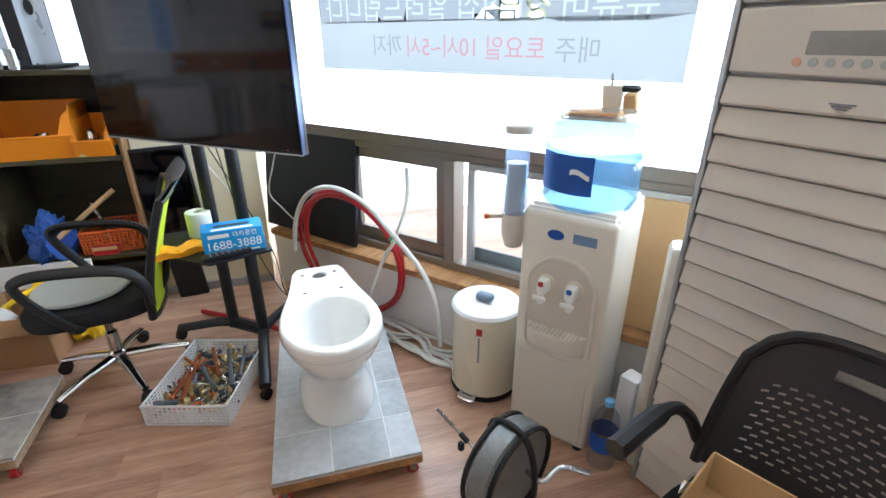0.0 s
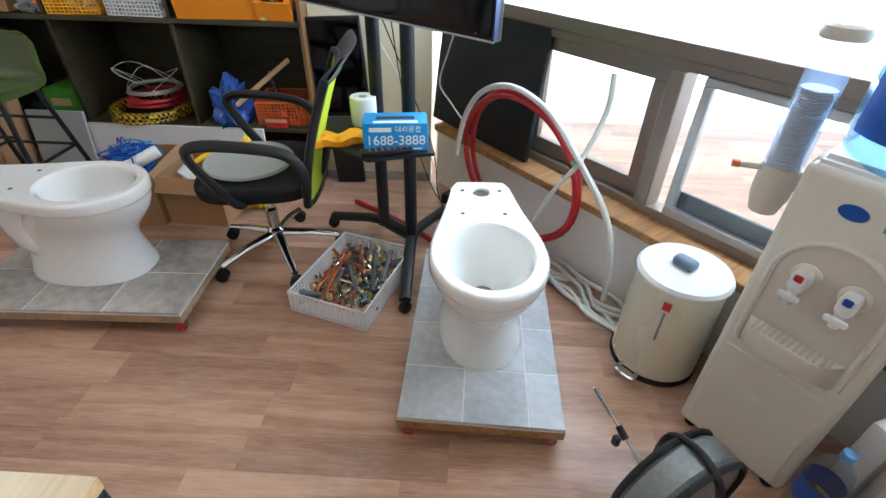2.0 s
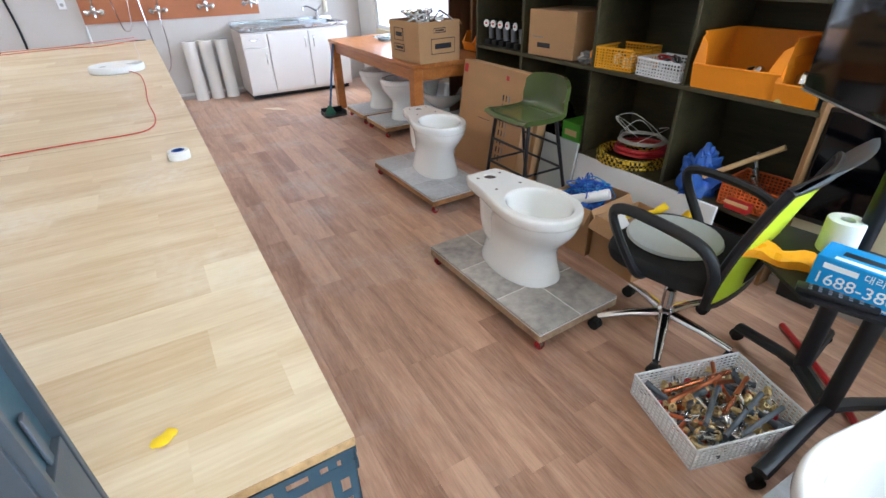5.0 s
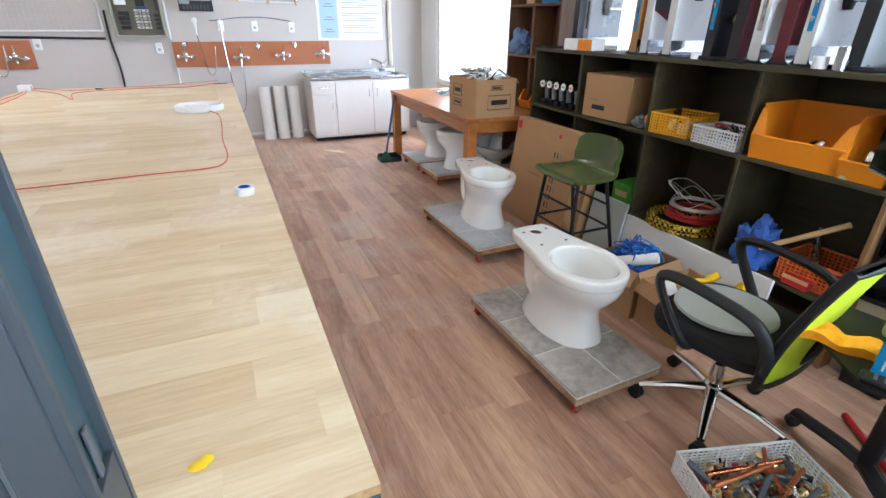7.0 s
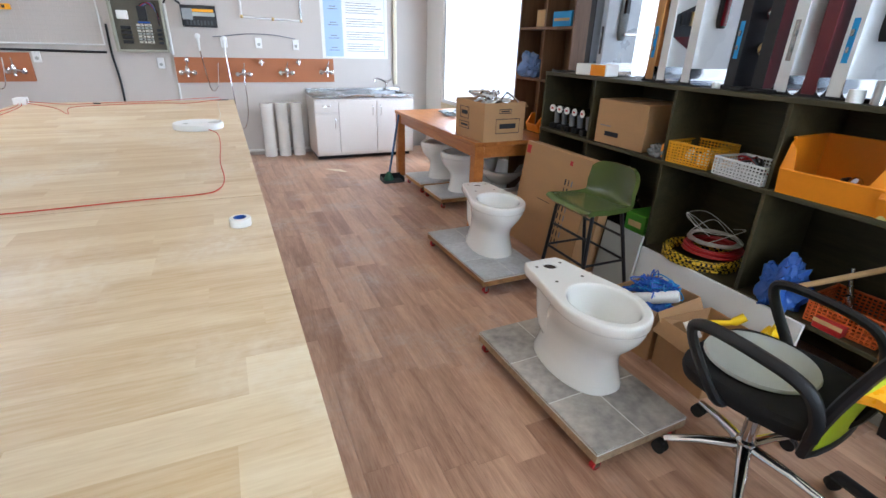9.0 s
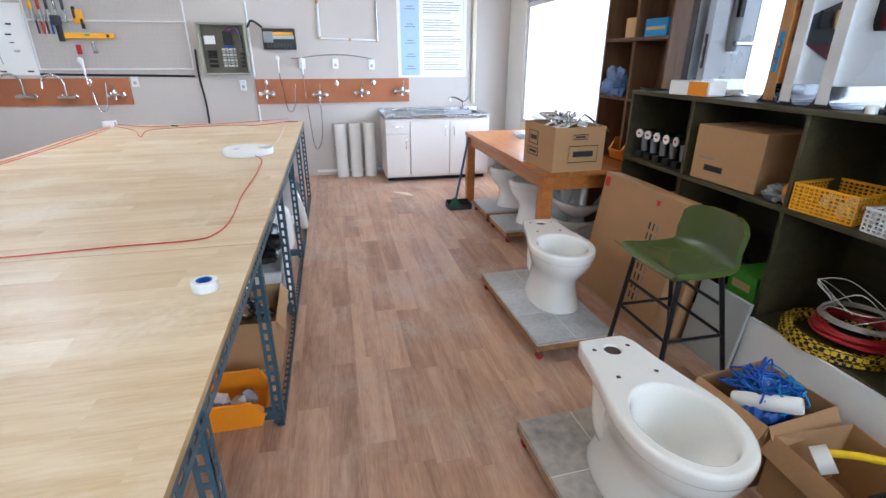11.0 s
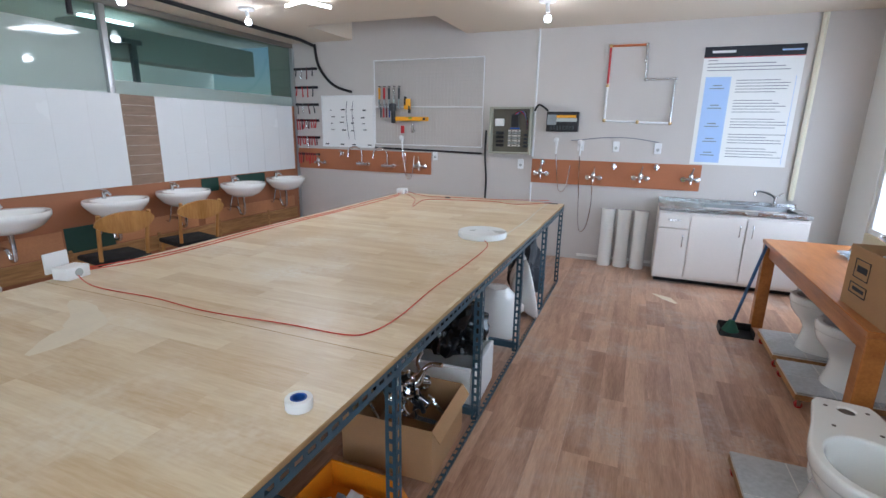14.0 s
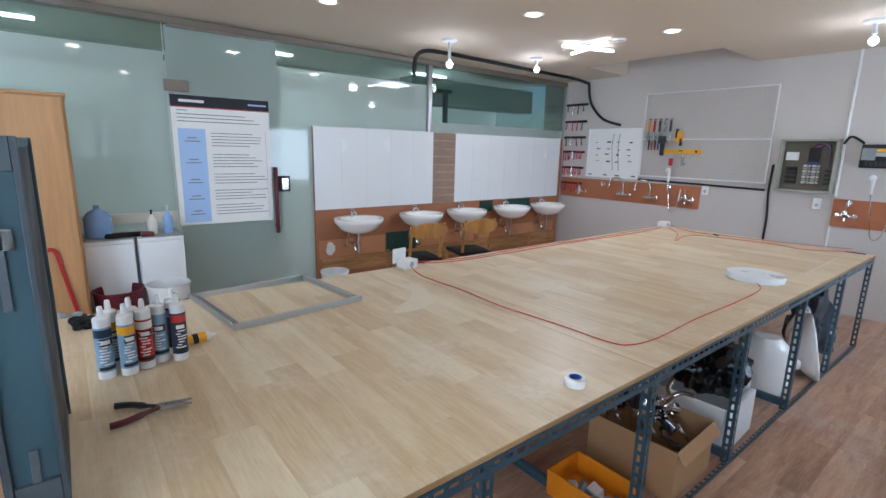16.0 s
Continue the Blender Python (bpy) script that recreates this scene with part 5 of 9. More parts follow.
B(bm, (0, 0, 0.03), (0.04, 0.05, 0.06), 0.006)
solid("tan_sachet", bm, M_cardtan, "tan bundle of sachets standing in the tray", "sachet", m=ct @ pose(-0.075, 0.01, 0.018, 0, 8, 0))
bm = bmesh.new()
B(bm, (0, 0, 0.01), (0.06, 0.025, 0.02), 0.008)
solid("black_clip", bm, M_black, "small black clip on the sachets", "clip", m=ct @ pose(-0.065, 0.01, 0.079))

def water_bottle(m):
    t = thing("water_bottle", m, "clear plastic water bottle with blue cap and label on the floor", "bottle")
    bm = bmesh.new()
    lathe(bm, [(0.04, 0), (0.047, 0.008), (0.047, 0.06), (0.044, 0.066), (0.047, 0.072), (0.047, 0.19), (0.04, 0.225), (0.018, 0.255), (0.014, 0.262), (0.014, 0.275)], 28)
    part("body", bm, M_clearplast, t)
    bm = bmesh.new()
    lathe(bm, [(0.0478, 0.085), (0.0478, 0.16)], 28, caps=False)
    part("wrap_label", bm, M_labelblue, t, "blue and white wrap label")
    bm = bmesh.new()
    lathe(bm, [(0.016, 0.268), (0.016, 0.288), (0.013, 0.29)], 16)
    part("cap", bm, mat("sky_blue_cap", "6FA8DC", 0.4), t, "sky-blue cap")
water_bottle(pose(1.185, -0.53, 0))
bm = bmesh.new()
B(bm, (0, 0, 0.16), (0.07, 0.07, 0.32), 0.012, 2)
solid("white_canister", bm, M_whiteplast, "white plastic canister standing behind the water bottle", "canister", m=pose(1.24, -0.66, 0, 0, 0, 20))
bm = bmesh.new()
B(bm, (0, 0, 0.44), (0.34, 0.09, 0.86), 0.02, 2)
solid("ivory_case", bm, M_ivory, "old ivory plastic case leaning by the window", "case", m=pose(1.06, -0.76, 0, 0, 0, 50))
bm = bmesh.new()
B(bm, (0, 0, 0.26), (0.42, 0.02, 0.52), 0.004)
solid("tan_board", bm, M_cardtan, "tan board standing on the window sill", "board", m=WM @ pose(-1.30, -0.03, 0.373, 4, 0, 0))

def air_conditioner():
    W, D, H = 0.58, 0.30, 1.85
    t = thing("air_conditioner", pose(0.540, -0.764, 0, 0, 0, 16), "tall floor-standing air conditioner with louvred warm-grey front", "air conditioner")
    boxpart("cabinet", M_greige, t, (W / 2, -D / 2 - 0.02, H / 2), (W, D, H), 0.008)
    boxpart("edge_trim", M_alu_light, t, (W - 0.006, -0.006, H / 2), (0.014, 0.03, H), 0.003, "silver edge trim")
    z = 0.02
    while z < 1.30:
        bm = bmesh.new()
        loft(bm, [[(x, 0.008, z), (x, 0.013, z + 0.006), (x, -0.001, z + 0.064), (x, -0.016, z + 0.066), (x, -0.016, z)] for x in (0.01, W - 0.018)])
        part("louvre", bm, M_greige, t)
        z += 0.0696
    boxpart("control_panel", M_greige, t, (W / 2 - 0.005, 0.0, 1.413), (W - 0.03, 0.024, 0.134), 0.004)
    boxpart("display", mat("grey_display", "8F8D89", 0.2), t, (0.325, 0.013, 1.41), (0.17, 0.003, 0.044), 0.001)
    for i in range(6):
        bm = bmesh.new()
        lathe(bm, [(0.009, 0), (0.009, 0.002)], 14, pose(0.422 - 0.03 * i, 0.012, 1.373, -90, 0, 0))
        part("button", bm, M_greyseat if i else mat("pale_orange_button", "D9A288", 0.4), t)
    boxpart("upper_grille", M_greige, t, (W / 2, 0.0, 1.66), (W - 0.03, 0.02, 0.34), 0.004)
    bm = bmesh.new()
    for i in range(3):
        B(bm, (0.32, 0.012, 1.297 - 0.005 * i), (0.045 - 0.012 * i, 0.006, 0.002))
    part("emblem", bm, M_inkgrey, t)
air_conditioner()

M_chairblack = mat("soft_black_plastic", "343437", 0.34, var=0.15, bump=0.03)
def visitor_chair(m):
    t = thing("mesh_chair", m, "black plastic armchair with perforated back, box on its seat", "chair")
    def bk(s, k):
        w = 0.235 * (1 - 0.12 * k * k)
        return Vector((s * w, -0.20 - 0.05 * k - 0.05 * (1 - s * s), 0.45 + 0.40 * k * (1 - 0.22 * abs(s) ** 5)))
    bm = bmesh.new()
    nx, nz = 60, 44
    V = {}
    def g(i, j, back):
        key = (i, j, back)
        if key not in V:
            V[key] = bm.verts.new(bk(i / nx * 2 - 1, j / nz) + Vector((0, -0.006 if back else 0, 0)))
        return V[key]
    for i in range(nx):
        for j in range(nz):
            hole = (j % 2 == 1 and (i + (j // 2) % 2 * 2) % 4 < 2 and 7 < i < nx - 8 and 6 < j < 30) or (35 <= j <= 37 and 22 < i < nx - 22)
            if not hole:
                for b in (0, 1):
                    bm.faces.new((g(i, j, b), g(i + 1, j, b), g(i + 1, j + 1, b), g(i, j + 1, b)))
    part("perforated_back", bm, M_chairblack, t)
    bm = bmesh.new()
    loop = [bk(-1, j / 12) for j in range(13)] + [bk(i / 12 * 2 - 1, 1) for i in range(1, 12)] + [bk(1, 1 - j / 12) for j in range(13)]
    tube(bm, loop, 0.013, 8)
    part("back_rim", bm, M_black, t)
    bm = bmesh.new()
    n = 32
    def sq(s, z):
        return [(0.235 * s * math.copysign(abs(math.cos(a)) ** 0.6, math.cos(a)), 0.23 * s * math.copysign(abs(math.sin(a)) ** 0.6, math.sin(a)), z) for a in [2 * math.pi * i / n for i in range(n)]]
    loft(bm, [sq(0.9, 0.41), sq(1, 0.425), sq(0.98, 0.44), sq(0.5, 0.432)])
    part("seat", bm, M_black, t)
    for s in (-1, 1):
        bm = bmesh.new()
        tube(bm, smooth_path([(0.245 * s, -0.215, 0.50), (0.27 * s, -0.18, 0.58), (0.28 * s, -0.08, 0.645), (0.28 * s, 0.12, 0.65)], 5), [0.016] * 11 + [0.024] * 5, 8)
        part("armrest", bm, M_black, t)
        bm = bmesh.new()
        tube(bm, smooth_path([(0.20 * s, -0.22, 0.012), (0.215 * s, -0.20, 0.40), (0.21 * s, 0.0, 0.415), (0.215 * s, 0.19, 0.40), (0.20 * s, 0.23, 0.012)], 5), 0.011, 8)
        part("leg_frame", bm, M_chrome, t)
visitor_chair(pose(0.50, -0.365, 0, 0, 0, 20))
def open_box(name, m, L, W, H, label, flaps=(0.5, 0.5, 0.4, 0.4), material=None, group=""):
    t = thing(name, m, label, "cardboard box", group)
    mt = material or M_card
    boxpart("bottom", mt, t, (0, 0, 0.003), (L, W, 0.006))
    for c, s in (((0, -W / 2, H / 2), (L, 0.005, H)), ((0, W / 2, H / 2), (L, 0.005, H)), ((-L / 2, 0, H / 2), (0.005, W, H)), ((L / 2, 0, H / 2), (0.005, W, H))):
        boxpart("side", mt, t, c, s, 0.001)
    for k, (c, ax) in enumerate((((0, -W / 2, H), 0), ((0, W / 2, H), 0), ((-L / 2, 0, H), 1), ((L / 2, 0, H), 1))):
        f = flaps[k]
        if not f:
            continue
        sgn = -1 if k % 2 == 0 else 1
        ln = 0.11 * f * 2
        bm = bmesh.new()
        if ax == 0:
            B(bm, (0, sgn * ln / 2, 0), (L, ln, 0.004), m=pose(*c, -sgn * 60, 0, 0))
        else:
            B(bm, (sgn * ln / 2, 0, 0), (ln, W, 0.004), m=pose(*c, 0, sgn * 55, 0))
        part("flap", bm, mt, t)
    return t
open_box("cardboard_box", pose(0.51, -0.385, 0.443, 0, 0, 25), 0.34, 0.28, 0.11, "open pale cardboard box lying on the black chair", (0.5, 0, 0.5, 0), M_cardtan)

# ---- drain-cleaning drum on the floor ----
def drum_machine():
    t = thing("drain_snake_drum", pose(1.13, -0.13, 0, 0, 0, 28), "dark steel drain-snake drum with coiled cable, lying on the floor", "drain snake")
    bm = bmesh.new()
    lathe(bm, [(0.05, -0.05), (0.15, -0.045), (0.165, -0.03), (0.168, 0.0), (0.165, 0.03), (0.15, 0.045), (0.05, 0.05)], 36, pose(0, 0, 0.17, 90, 0, 90))
    part("drum", bm, mat("worn_dark_steel", "85898A", 0.42, metal=0.55, var=0.35, scale=12, fine=80), t)
    for a in (0, 1):
        bm = bmesh.new()
        tube(bm, circle(0.16, 0, 30), 0.008, 6, True)
        part("rim_ring", bm, M_rubber, t, m=pose(0.048 if a else -0.048, 0, 0.17, 90, 0, 90))
    bm = bmesh.new()
    tube(bm, smooth_path([(-0.07, -0.05, 0.012), (-0.09, -0.02, 0.17), (-0.07, 0, 0.31), (0, 0, 0.345), (0.07, 0, 0.31), (0.09, -0.02, 0.17), (0.07, -0.05, 0.012)], 5), 0.01, 8)
    part("carry_frame", bm, M_black, t)
    bm = bmesh.new()
    tube(bm, smooth_path([(0.05, 0.0, 0.115), (0.13, -0.002, 0.135), (0.204, 0.0, 0.164), (0.309, 0.011, 0.217)], 6), [0.010] * 7 + [0.0045] * 12, 8)
    part("cable", bm, M_steel, t)
    bm = bmesh.new()
    tube(bm, [(0.235 + i * 0.00093, 0.003 + 0.0001 * i + 0.0062 * math.cos(i * 1.2), 0.180 + i * 0.00047 + 0.0062 * math.sin(i * 1.2)) for i in range(80)], 0.0018, 5)
    part("spring_end", bm, M_steel, t)
    bm = bmesh.new()
    cyl(bm, (0.17, 0.0, 0.150), (0.205, 0.0, 0.165), 0.010, 10)
    B(bm, (0.185, 0.018, 0.135), (0.022, 0.02, 0.035), 0.005)
    part("chuck", bm, M_black, t)
    bm = bmesh.new()
    tube(bm, smooth_path([(-0.05, -0.03, 0.17), (-0.11, -0.03, 0.17), (-0.13, -0.10, 0.19), (-0.20, -0.16, 0.17)], 5), 0.009, 8)
    part("crank", bm, M_steel, t)
drum_machine()

# ---- coils, panel and pipes against the window ----
bm = bmesh.new()
B(bm, (0, 0, 0.29), (0.72, 0.03, 0.58), 0.006)
solid("leaning_board", bm, M_navy, "large dark flat board leaning on the window sill", "board", m=WM @ pose(0.555, -0.02, 0.374, 7, 0, 0))

def coil(name, mt, c, r, thick, turns, tiltx, label):
    bm = bmesh.new()
    rg = random.Random(len(name))
    P = []
    for i in range(turns * 40 + 1):
        a = 2 * math.pi * i / 40
        k = i / (turns * 40)
        P.append(Vector(((r - 0.012 * math.sin(a * 0.37)) * math.cos(a), 0.035 * (k - 0.5) * turns / 2 + 0.004 * math.sin(a * 1.7), (r - 0.01 * math.sin(a * 0.51 + 1)) * math.sin(a))))
    tube(bm, P, thick, 8)
    return solid(name, bm, mt, label, "hose", m=WM @ pose(*c, tiltx, 0, 0))
coil("red_hose_coil", M_red, (0.125, 0.105, 0.40), 0.335, 0.0115, 3, -6, "red rubber hose coiled and leaning against the window sill")
bm = bmesh.new()
P = [(0.12 + 0.36 * math.cos(a), 0.16, 0.41 + 0.345 * math.sin(a)) for a in [radians(170 - 10 * i) for i in range(14)]]
P = P[::-1] + [(-0.30, 0.15, 0.42)]
tube(bm, smooth_path([(0.475, 0.17, 0.36), (0.44, 0.16, 0.55), (0.33, 0.16, 0.70), (0.15, 0.16, 0.765), (-0.05, 0.16, 0.72), (-0.22, 0.15, 0.58), (-0.36, 0.13, 0.42), (-0.42, 0.12, 0.25), (-0.44, 0.12, 0.05)], 6), 0.012, 8)
solid("white_hose", bm, M_whitepipe, "off-white plastic hose arched over the red coil", "hose", m=WM)
bm = bmesh.new()
tube(bm, smooth_path([(-0.02, 0.15, 0.20), (-0.14, 0.16, 0.45), (-0.21, 0.14, 0.58), (-0.215, 0.05, 0.75), (-0.20, 0.03, 0.88)], 6), 0.010, 8)
solid("white_pipe", bm, M_whitepipe, "thin off-white pipe standing among the hoses", "pipe", m=WM)
bm = bmesh.new()
tube(bm, circle(0.022, 0, 14), 0.006, 6, True)
solid("green_tie", bm, mat("green_tape", "4FAE86", 0.5), "mint-green tie holding the hoses together", "tie", m=WM @ pose(-0.205, 0.145, 0.565, 50, 20, 0))
for i in range(7):
    bm = bmesh.new()
    y0 = 0.03 + 0.025 * i
    ra = random.Random(60 + i)
    tube(bm, smooth_path([(0.18 - 0.05 * i, y0, 0.014 + 0.012 * (i % 2))] + [(0.0 - 0.15 * k, y0 + ra.uniform(-0.03, 0.09), 0.014 + 0.013 * ((i + k) % 3)) for k in range(1, 5)] + [(-0.78 + 0.03 * i, y0 + ra.uniform(0, 0.16), 0.013)], 6), 0.0095, 8)
    solid("floor_pipe", bm, M_whitepipe, "off-white plastic pipe lying on the floor along the wall", "pipe", "pipes along the window wall", m=WM)
bm = bmesh.new()
tube(bm, smooth_path([(0.9, 0.52, 0.014), (0.5, 0.42, 0.014), (0.2, 0.40, 0.014), (0.0, 0.33, 0.014)], 6), 0.013, 8)
solid("red_pipe", bm, M_red, "red hose lying on the floor behind the television stand", "hose", m=WM)
bm = bmesh.new()
tube(bm, smooth_path([(0.64, 0.22, 1.07), (0.655, 0.08, 0.88), (0.69, 0.06, 0.80), (0.766, 0.06, 0.614), (0.66, 0.06, 0.53), (0.56, 0.06, 0.465), (0.54, 0.05, 0.385)], 6), 0.0045, 6)
solid("white_cable", bm, M_whitepipe, "white cable hanging from the television to the sill", "cable", m=WM)
for pts, mt in (([(0.62, 0.5, 1.05), (0.66, 0.33, 0.7), (0.60, 0.22, 0.35), (0.66, 0.14, 0.06), (0.5, 0.2, 0.006)], M_black), ([(0.55, 0.47, 1.0), (0.7, 0.3, 0.5), (0.75, 0.12, 0.05), (0.6, 0.15, 0.006), (0.4, 0.25, 0.006)], M_black), ([(0.72, 0.45, 0.9), (0.78, 0.2, 0.5), (0.80, 0.06, 0.1), (0.7, 0.1, 0.006)], M_whitepipe)):
    bm = bmesh.new()
    tube(bm, smooth_path(pts, 8), 0.003, 6)
    solid("power_cable", bm, mt, "thin cable hanging behind the television stand", "cable", "cables behind the television", m=WM)
bm = bmesh.new()
B(bm, (0, 0, 0.03), (0.05, 0.07, 0.06), 0.008)
solid("power_adapter", bm, M_black, "black power adapter on the floor by the wall", "adapter", m=WM @ pose(0.62, 0.10, 0, 0, 0, 15))
bm = bmesh.new()
B(bm, (0, 0, 0.02), (0.04, 0.22, 0.04), 0.008)
solid("power_strip", bm, M_whiteplast, "white multi-socket power strip on the floor", "power strip", m=WM @ pose(0.52, 0.12, 0, 0, 0, 60))
bm = bmesh.new()
B(bm, (0, 0, 0.17), (0.16, 0.03, 0.34), 0.004)
solid("black_speaker", bm, M_black, "slim black computer case leaning against the cream wall", "computer case", m=pose(2.99, 1.08, 0, 0, 4, 90))
bm = bmesh.new()
B(bm, (0, 0, 0.34), (0.28, 0.025, 0.50), 0.004)
mo = thing("black_monitor", pose(3.02, 1.08, 0.30, 0, 3, 90), "dark monitor standing against the cream wall", "monitor")
part("housing", bm, M_black, mo)
boxpart("screen", M_blackgloss, mo, (0, 0.0135, 0.345), (0.256, 0.003, 0.46), 0.0, "glossy dark screen")
slab("baseboard", M_alu_light, (3.035, 0.62, 0), (3.05, 1.235, 0.05), "grey baseboard strip along the cream wall", "baseboard")

# banner film on the big pane, seen from behind
def banner():
    t = thing("window_banner", WM @ pose(-0.43, -0.106, 0, 0, 0, 0), "translucent white window banner with mirrored lettering", "banner")
    film, band = frosted("banner_film", (0.071, 0.071, 0.069), 0.03), frosted("banner_grey", (0.053, 0.053, 0.053), 0.03)
    white, yel, gry, red = (frosted(a, b, 0.02) for a, b in (("banner_white", (0.083, 0.083, 0.081)), ("banner_yellow", (0.089, 0.083, 0.043)), ("banner_letter_grey", (0.048, 0.048, 0.048)), ("banner_red", (0.083, 0.041, 0.041))))
    rows = ((band, 1.49, 2.08, (("유튜버", 0.125, white, -0.55, 1.52), ("강팀", 0.125, yel, -0.235, 1.525), ("이 직접 알려드립니다", 0.125, white, 0.23, 1.53))),
            (film, 1.28, 1.4895, (("매주", 0.095, gry, -0.46, 1.372), ("토요일", 0.095, red, -0.21, 1.376), ("10시~5시", 0.095, red, 0.13, 1.38), ("까지", 0.095, gry, 0.42, 1.384))))
    for sheet, z0, z1, words in rows:
        bm = bmesh.new()
        c = [bm.verts.new((x, z, 0)) for x, z in ((-0.83, z0), (0.83, z0), (0.83, z1), (-0.83, z1))]
        for a, b in zip(c, c[1:] + c[:1]):
            bm.edges.new((a, b))
        for text, size, mt, x, z in words:
            ob = letters("banner_word", text, size, mt, t, pose(x, 0, z, 90, 0, 0), depth=0.0)
            # the sheet is left open where a letter stands
            src = bmesh.new()
            src.from_mesh(ob.data)
            bmesh.ops.remove_doubles(src, verts=src.verts[:], dist=1e-5)
            vm = {}
            for e in src.edges:
                if len(e.link_faces) == 1:
                    q = []
                    for v in e.verts:
                        if v not in vm:
                            vm[v] = bm.verts.new((v.co.x + x, v.co.y + z, 0))
                        q.append(vm[v])
                    bm.edges.new(q)
            src.free()
        bmesh.ops.triangle_fill(bm, use_beauty=True, edges=bm.edges[:], normal=(0, 0, 1))
        bm.transform(pose(0, 0, 0, 90, 0, 0))
        part("film_sheet", bm, sheet, t)
banner()

# ---- what stands in and on the shelving ----
def part_bin(name, m, W, D, H, mt, label, group=""):
    """Stacking bin with a cut-away front; local -x is its open front."""
    t = thing(name, m, label, "storage bin", group)
    h2 = H * 0.45
    th = 0.005
    boxpart("base", mt, t, (0, 0, th / 2), (D, W, th))
    boxpart("back", mt, t, (D / 2, 0, H / 2), (th, W, H))
    prof = [(D / 2, 0), (-D / 2, 0), (-D / 2 - 0.02, h2), (-D / 2 + 0.02, H * 0.92), (-D / 2 + 0.05, H), (D / 2, H)]
    for k in (-1, 1):
        y = k * W / 2
        bm = bmesh.new()
        loft(bm, [[(x, y - th / 2, z) for x, z in prof], [(x, y + th / 2, z) for x, z in prof]])
        side = part("side", bm, mt, t)
        bm = bmesh.new()
        w = W * 0.15
        loft(bm, [[(-D / 2 - 0.02 + q, y, h2), (-D / 2 - 0.02 + q, y - k * w, h2), (-D / 2 + 0.008 + q, y - k * w * 0.5, H * 0.82), (-D / 2 + 0.02 + q, y, H * 0.92)] for q in (0, th)])
        part("corner_web", bm, mt, side)
    bm = bmesh.new()
    loft(bm, [[(-D / 2, -W / 2, 0), (-D / 2, W / 2, 0), (-D / 2 + th, W / 2, 0), (-D / 2 + th, -W / 2, 0)], [(-D / 2 - 0.02, -W / 2, h2), (-D / 2 - 0.02, W / 2, h2), (-D / 2 - 0.015, W / 2, h2), (-D / 2 - 0.015, -W / 2, h2)]])
    front = part("front_lip", bm, mt, t)
    bm = bmesh.new()
    tube(bm, [(-D / 2 - 0.02, -W / 2, h2), (-D / 2 - 0.02, W / 2, h2)], 0.006, 6)
    part("lip_edge", bm, mt, front)
    bm = bmesh.new()
    tube(bm, [(-D / 2 + 0.03, -W / 2, H), (D / 2, -W / 2, H), (D / 2, W / 2, H), (-D / 2 + 0.03, W / 2, H)], 0.006, 6)
    part("bin_rim", bm, mt, t)
    return t


def closed_box(name, m, L, W, H, label, mt=None, tape=True, group="", marks=()):
    t = thing(name, m, label, "cardboard box", group)
    boxpart("carton", mt or M_card, t, (0, 0, H / 2), (L, W, H), 0.004)
    if tape:
        boxpart("tape_strip", mat("brown_tape", "A37F55", 0.35) if "brown_tape" not in bpy.data.materials else bpy.data.materials["brown_tape"], t, (0, 0, H + 0.0005), (L, 0.05, 0.001))
    for c, s, k in marks:
        boxpart("printed_mark", {"ink": M_ink, "red": M_redwheel, "grey": M_inkgrey, "pale": M_cardtan}[k], t, c, s)
    return t


SZ = (0.327, 0.867, 1.287)
RZ = {}
# upper row
part_bin("orange_storage_bin", pose(3.13, 1.66, SZ[1], 0, 0, 4), 0.40, 0.32, 0.25, M_orange, "large bright orange stacking bin on the shelf", "orange bins")
part_bin("orange_storage_bin", pose(3.10, 1.365, SZ[1], 0, 0, -3), 0.17, 0.26, 0.18, M_orange, "small bright orange bin holding metal taps", "orange bins")
bk3 = pose(3.11, 2.39, SZ[1], 0, 0, 6)
basket("yellow_basket", bk3, 0.27, 0.25, 0.12, M_yellow, "yellow perforated basket of small plastic parts on the shelf")
bk4 = pose(3.08, 2.06, SZ[1], 0, 0, -4)
basket("white_basket", bk4, 0.22, 0.28, 0.095, M_whiteplast, "white perforated basket of cables on the shelf")
closed_box("cardboard_box", pose(3.16, 2.94, SZ[1], 0, 0, 3), 0.36, 0.42, 0.285, "brown taped cardboard box on the shelf", marks=(((-0.181, 0.06, 0.07), (0.001, 0.12, 0.03), "ink"), ((-0.181, 0.12, 0.12), (0.001, 0.1, 0.006), "grey")))


def crumple(name, m, size, mt, label, category, seed, n=3):
    """A crushed film bag: a folded, uneven blob of facets."""
    bm = bmesh.new()
    bmesh.ops.create_icosphere(bm, subdivisions=max(n, 4) if n > 2 else n, radius=1.0)
    for v in bm.verts:
        d = v.co.normalized()
        k = 0.72 + 0.42 * noise.noise(d * 1.7 + Vector((seed, 0, 0))) + 0.22 * abs(noise.noise(d * 4.5 + Vector((0, seed, 0)))) + 0.20 * abs(noise.noise(d * 8 + Vector((seed, seed, 0)))) - 0.06 + 0.10 * noise.noise(d * 11 + Vector((0, 0, seed)))
        v.co = Vector((d.x * k * size[0], d.y * k * size[1], max(d.z * k * size[2], -size[2] * 0.45) + size[2] * 0.45))
    return solid(name, bm, mt, label, category, m=m)


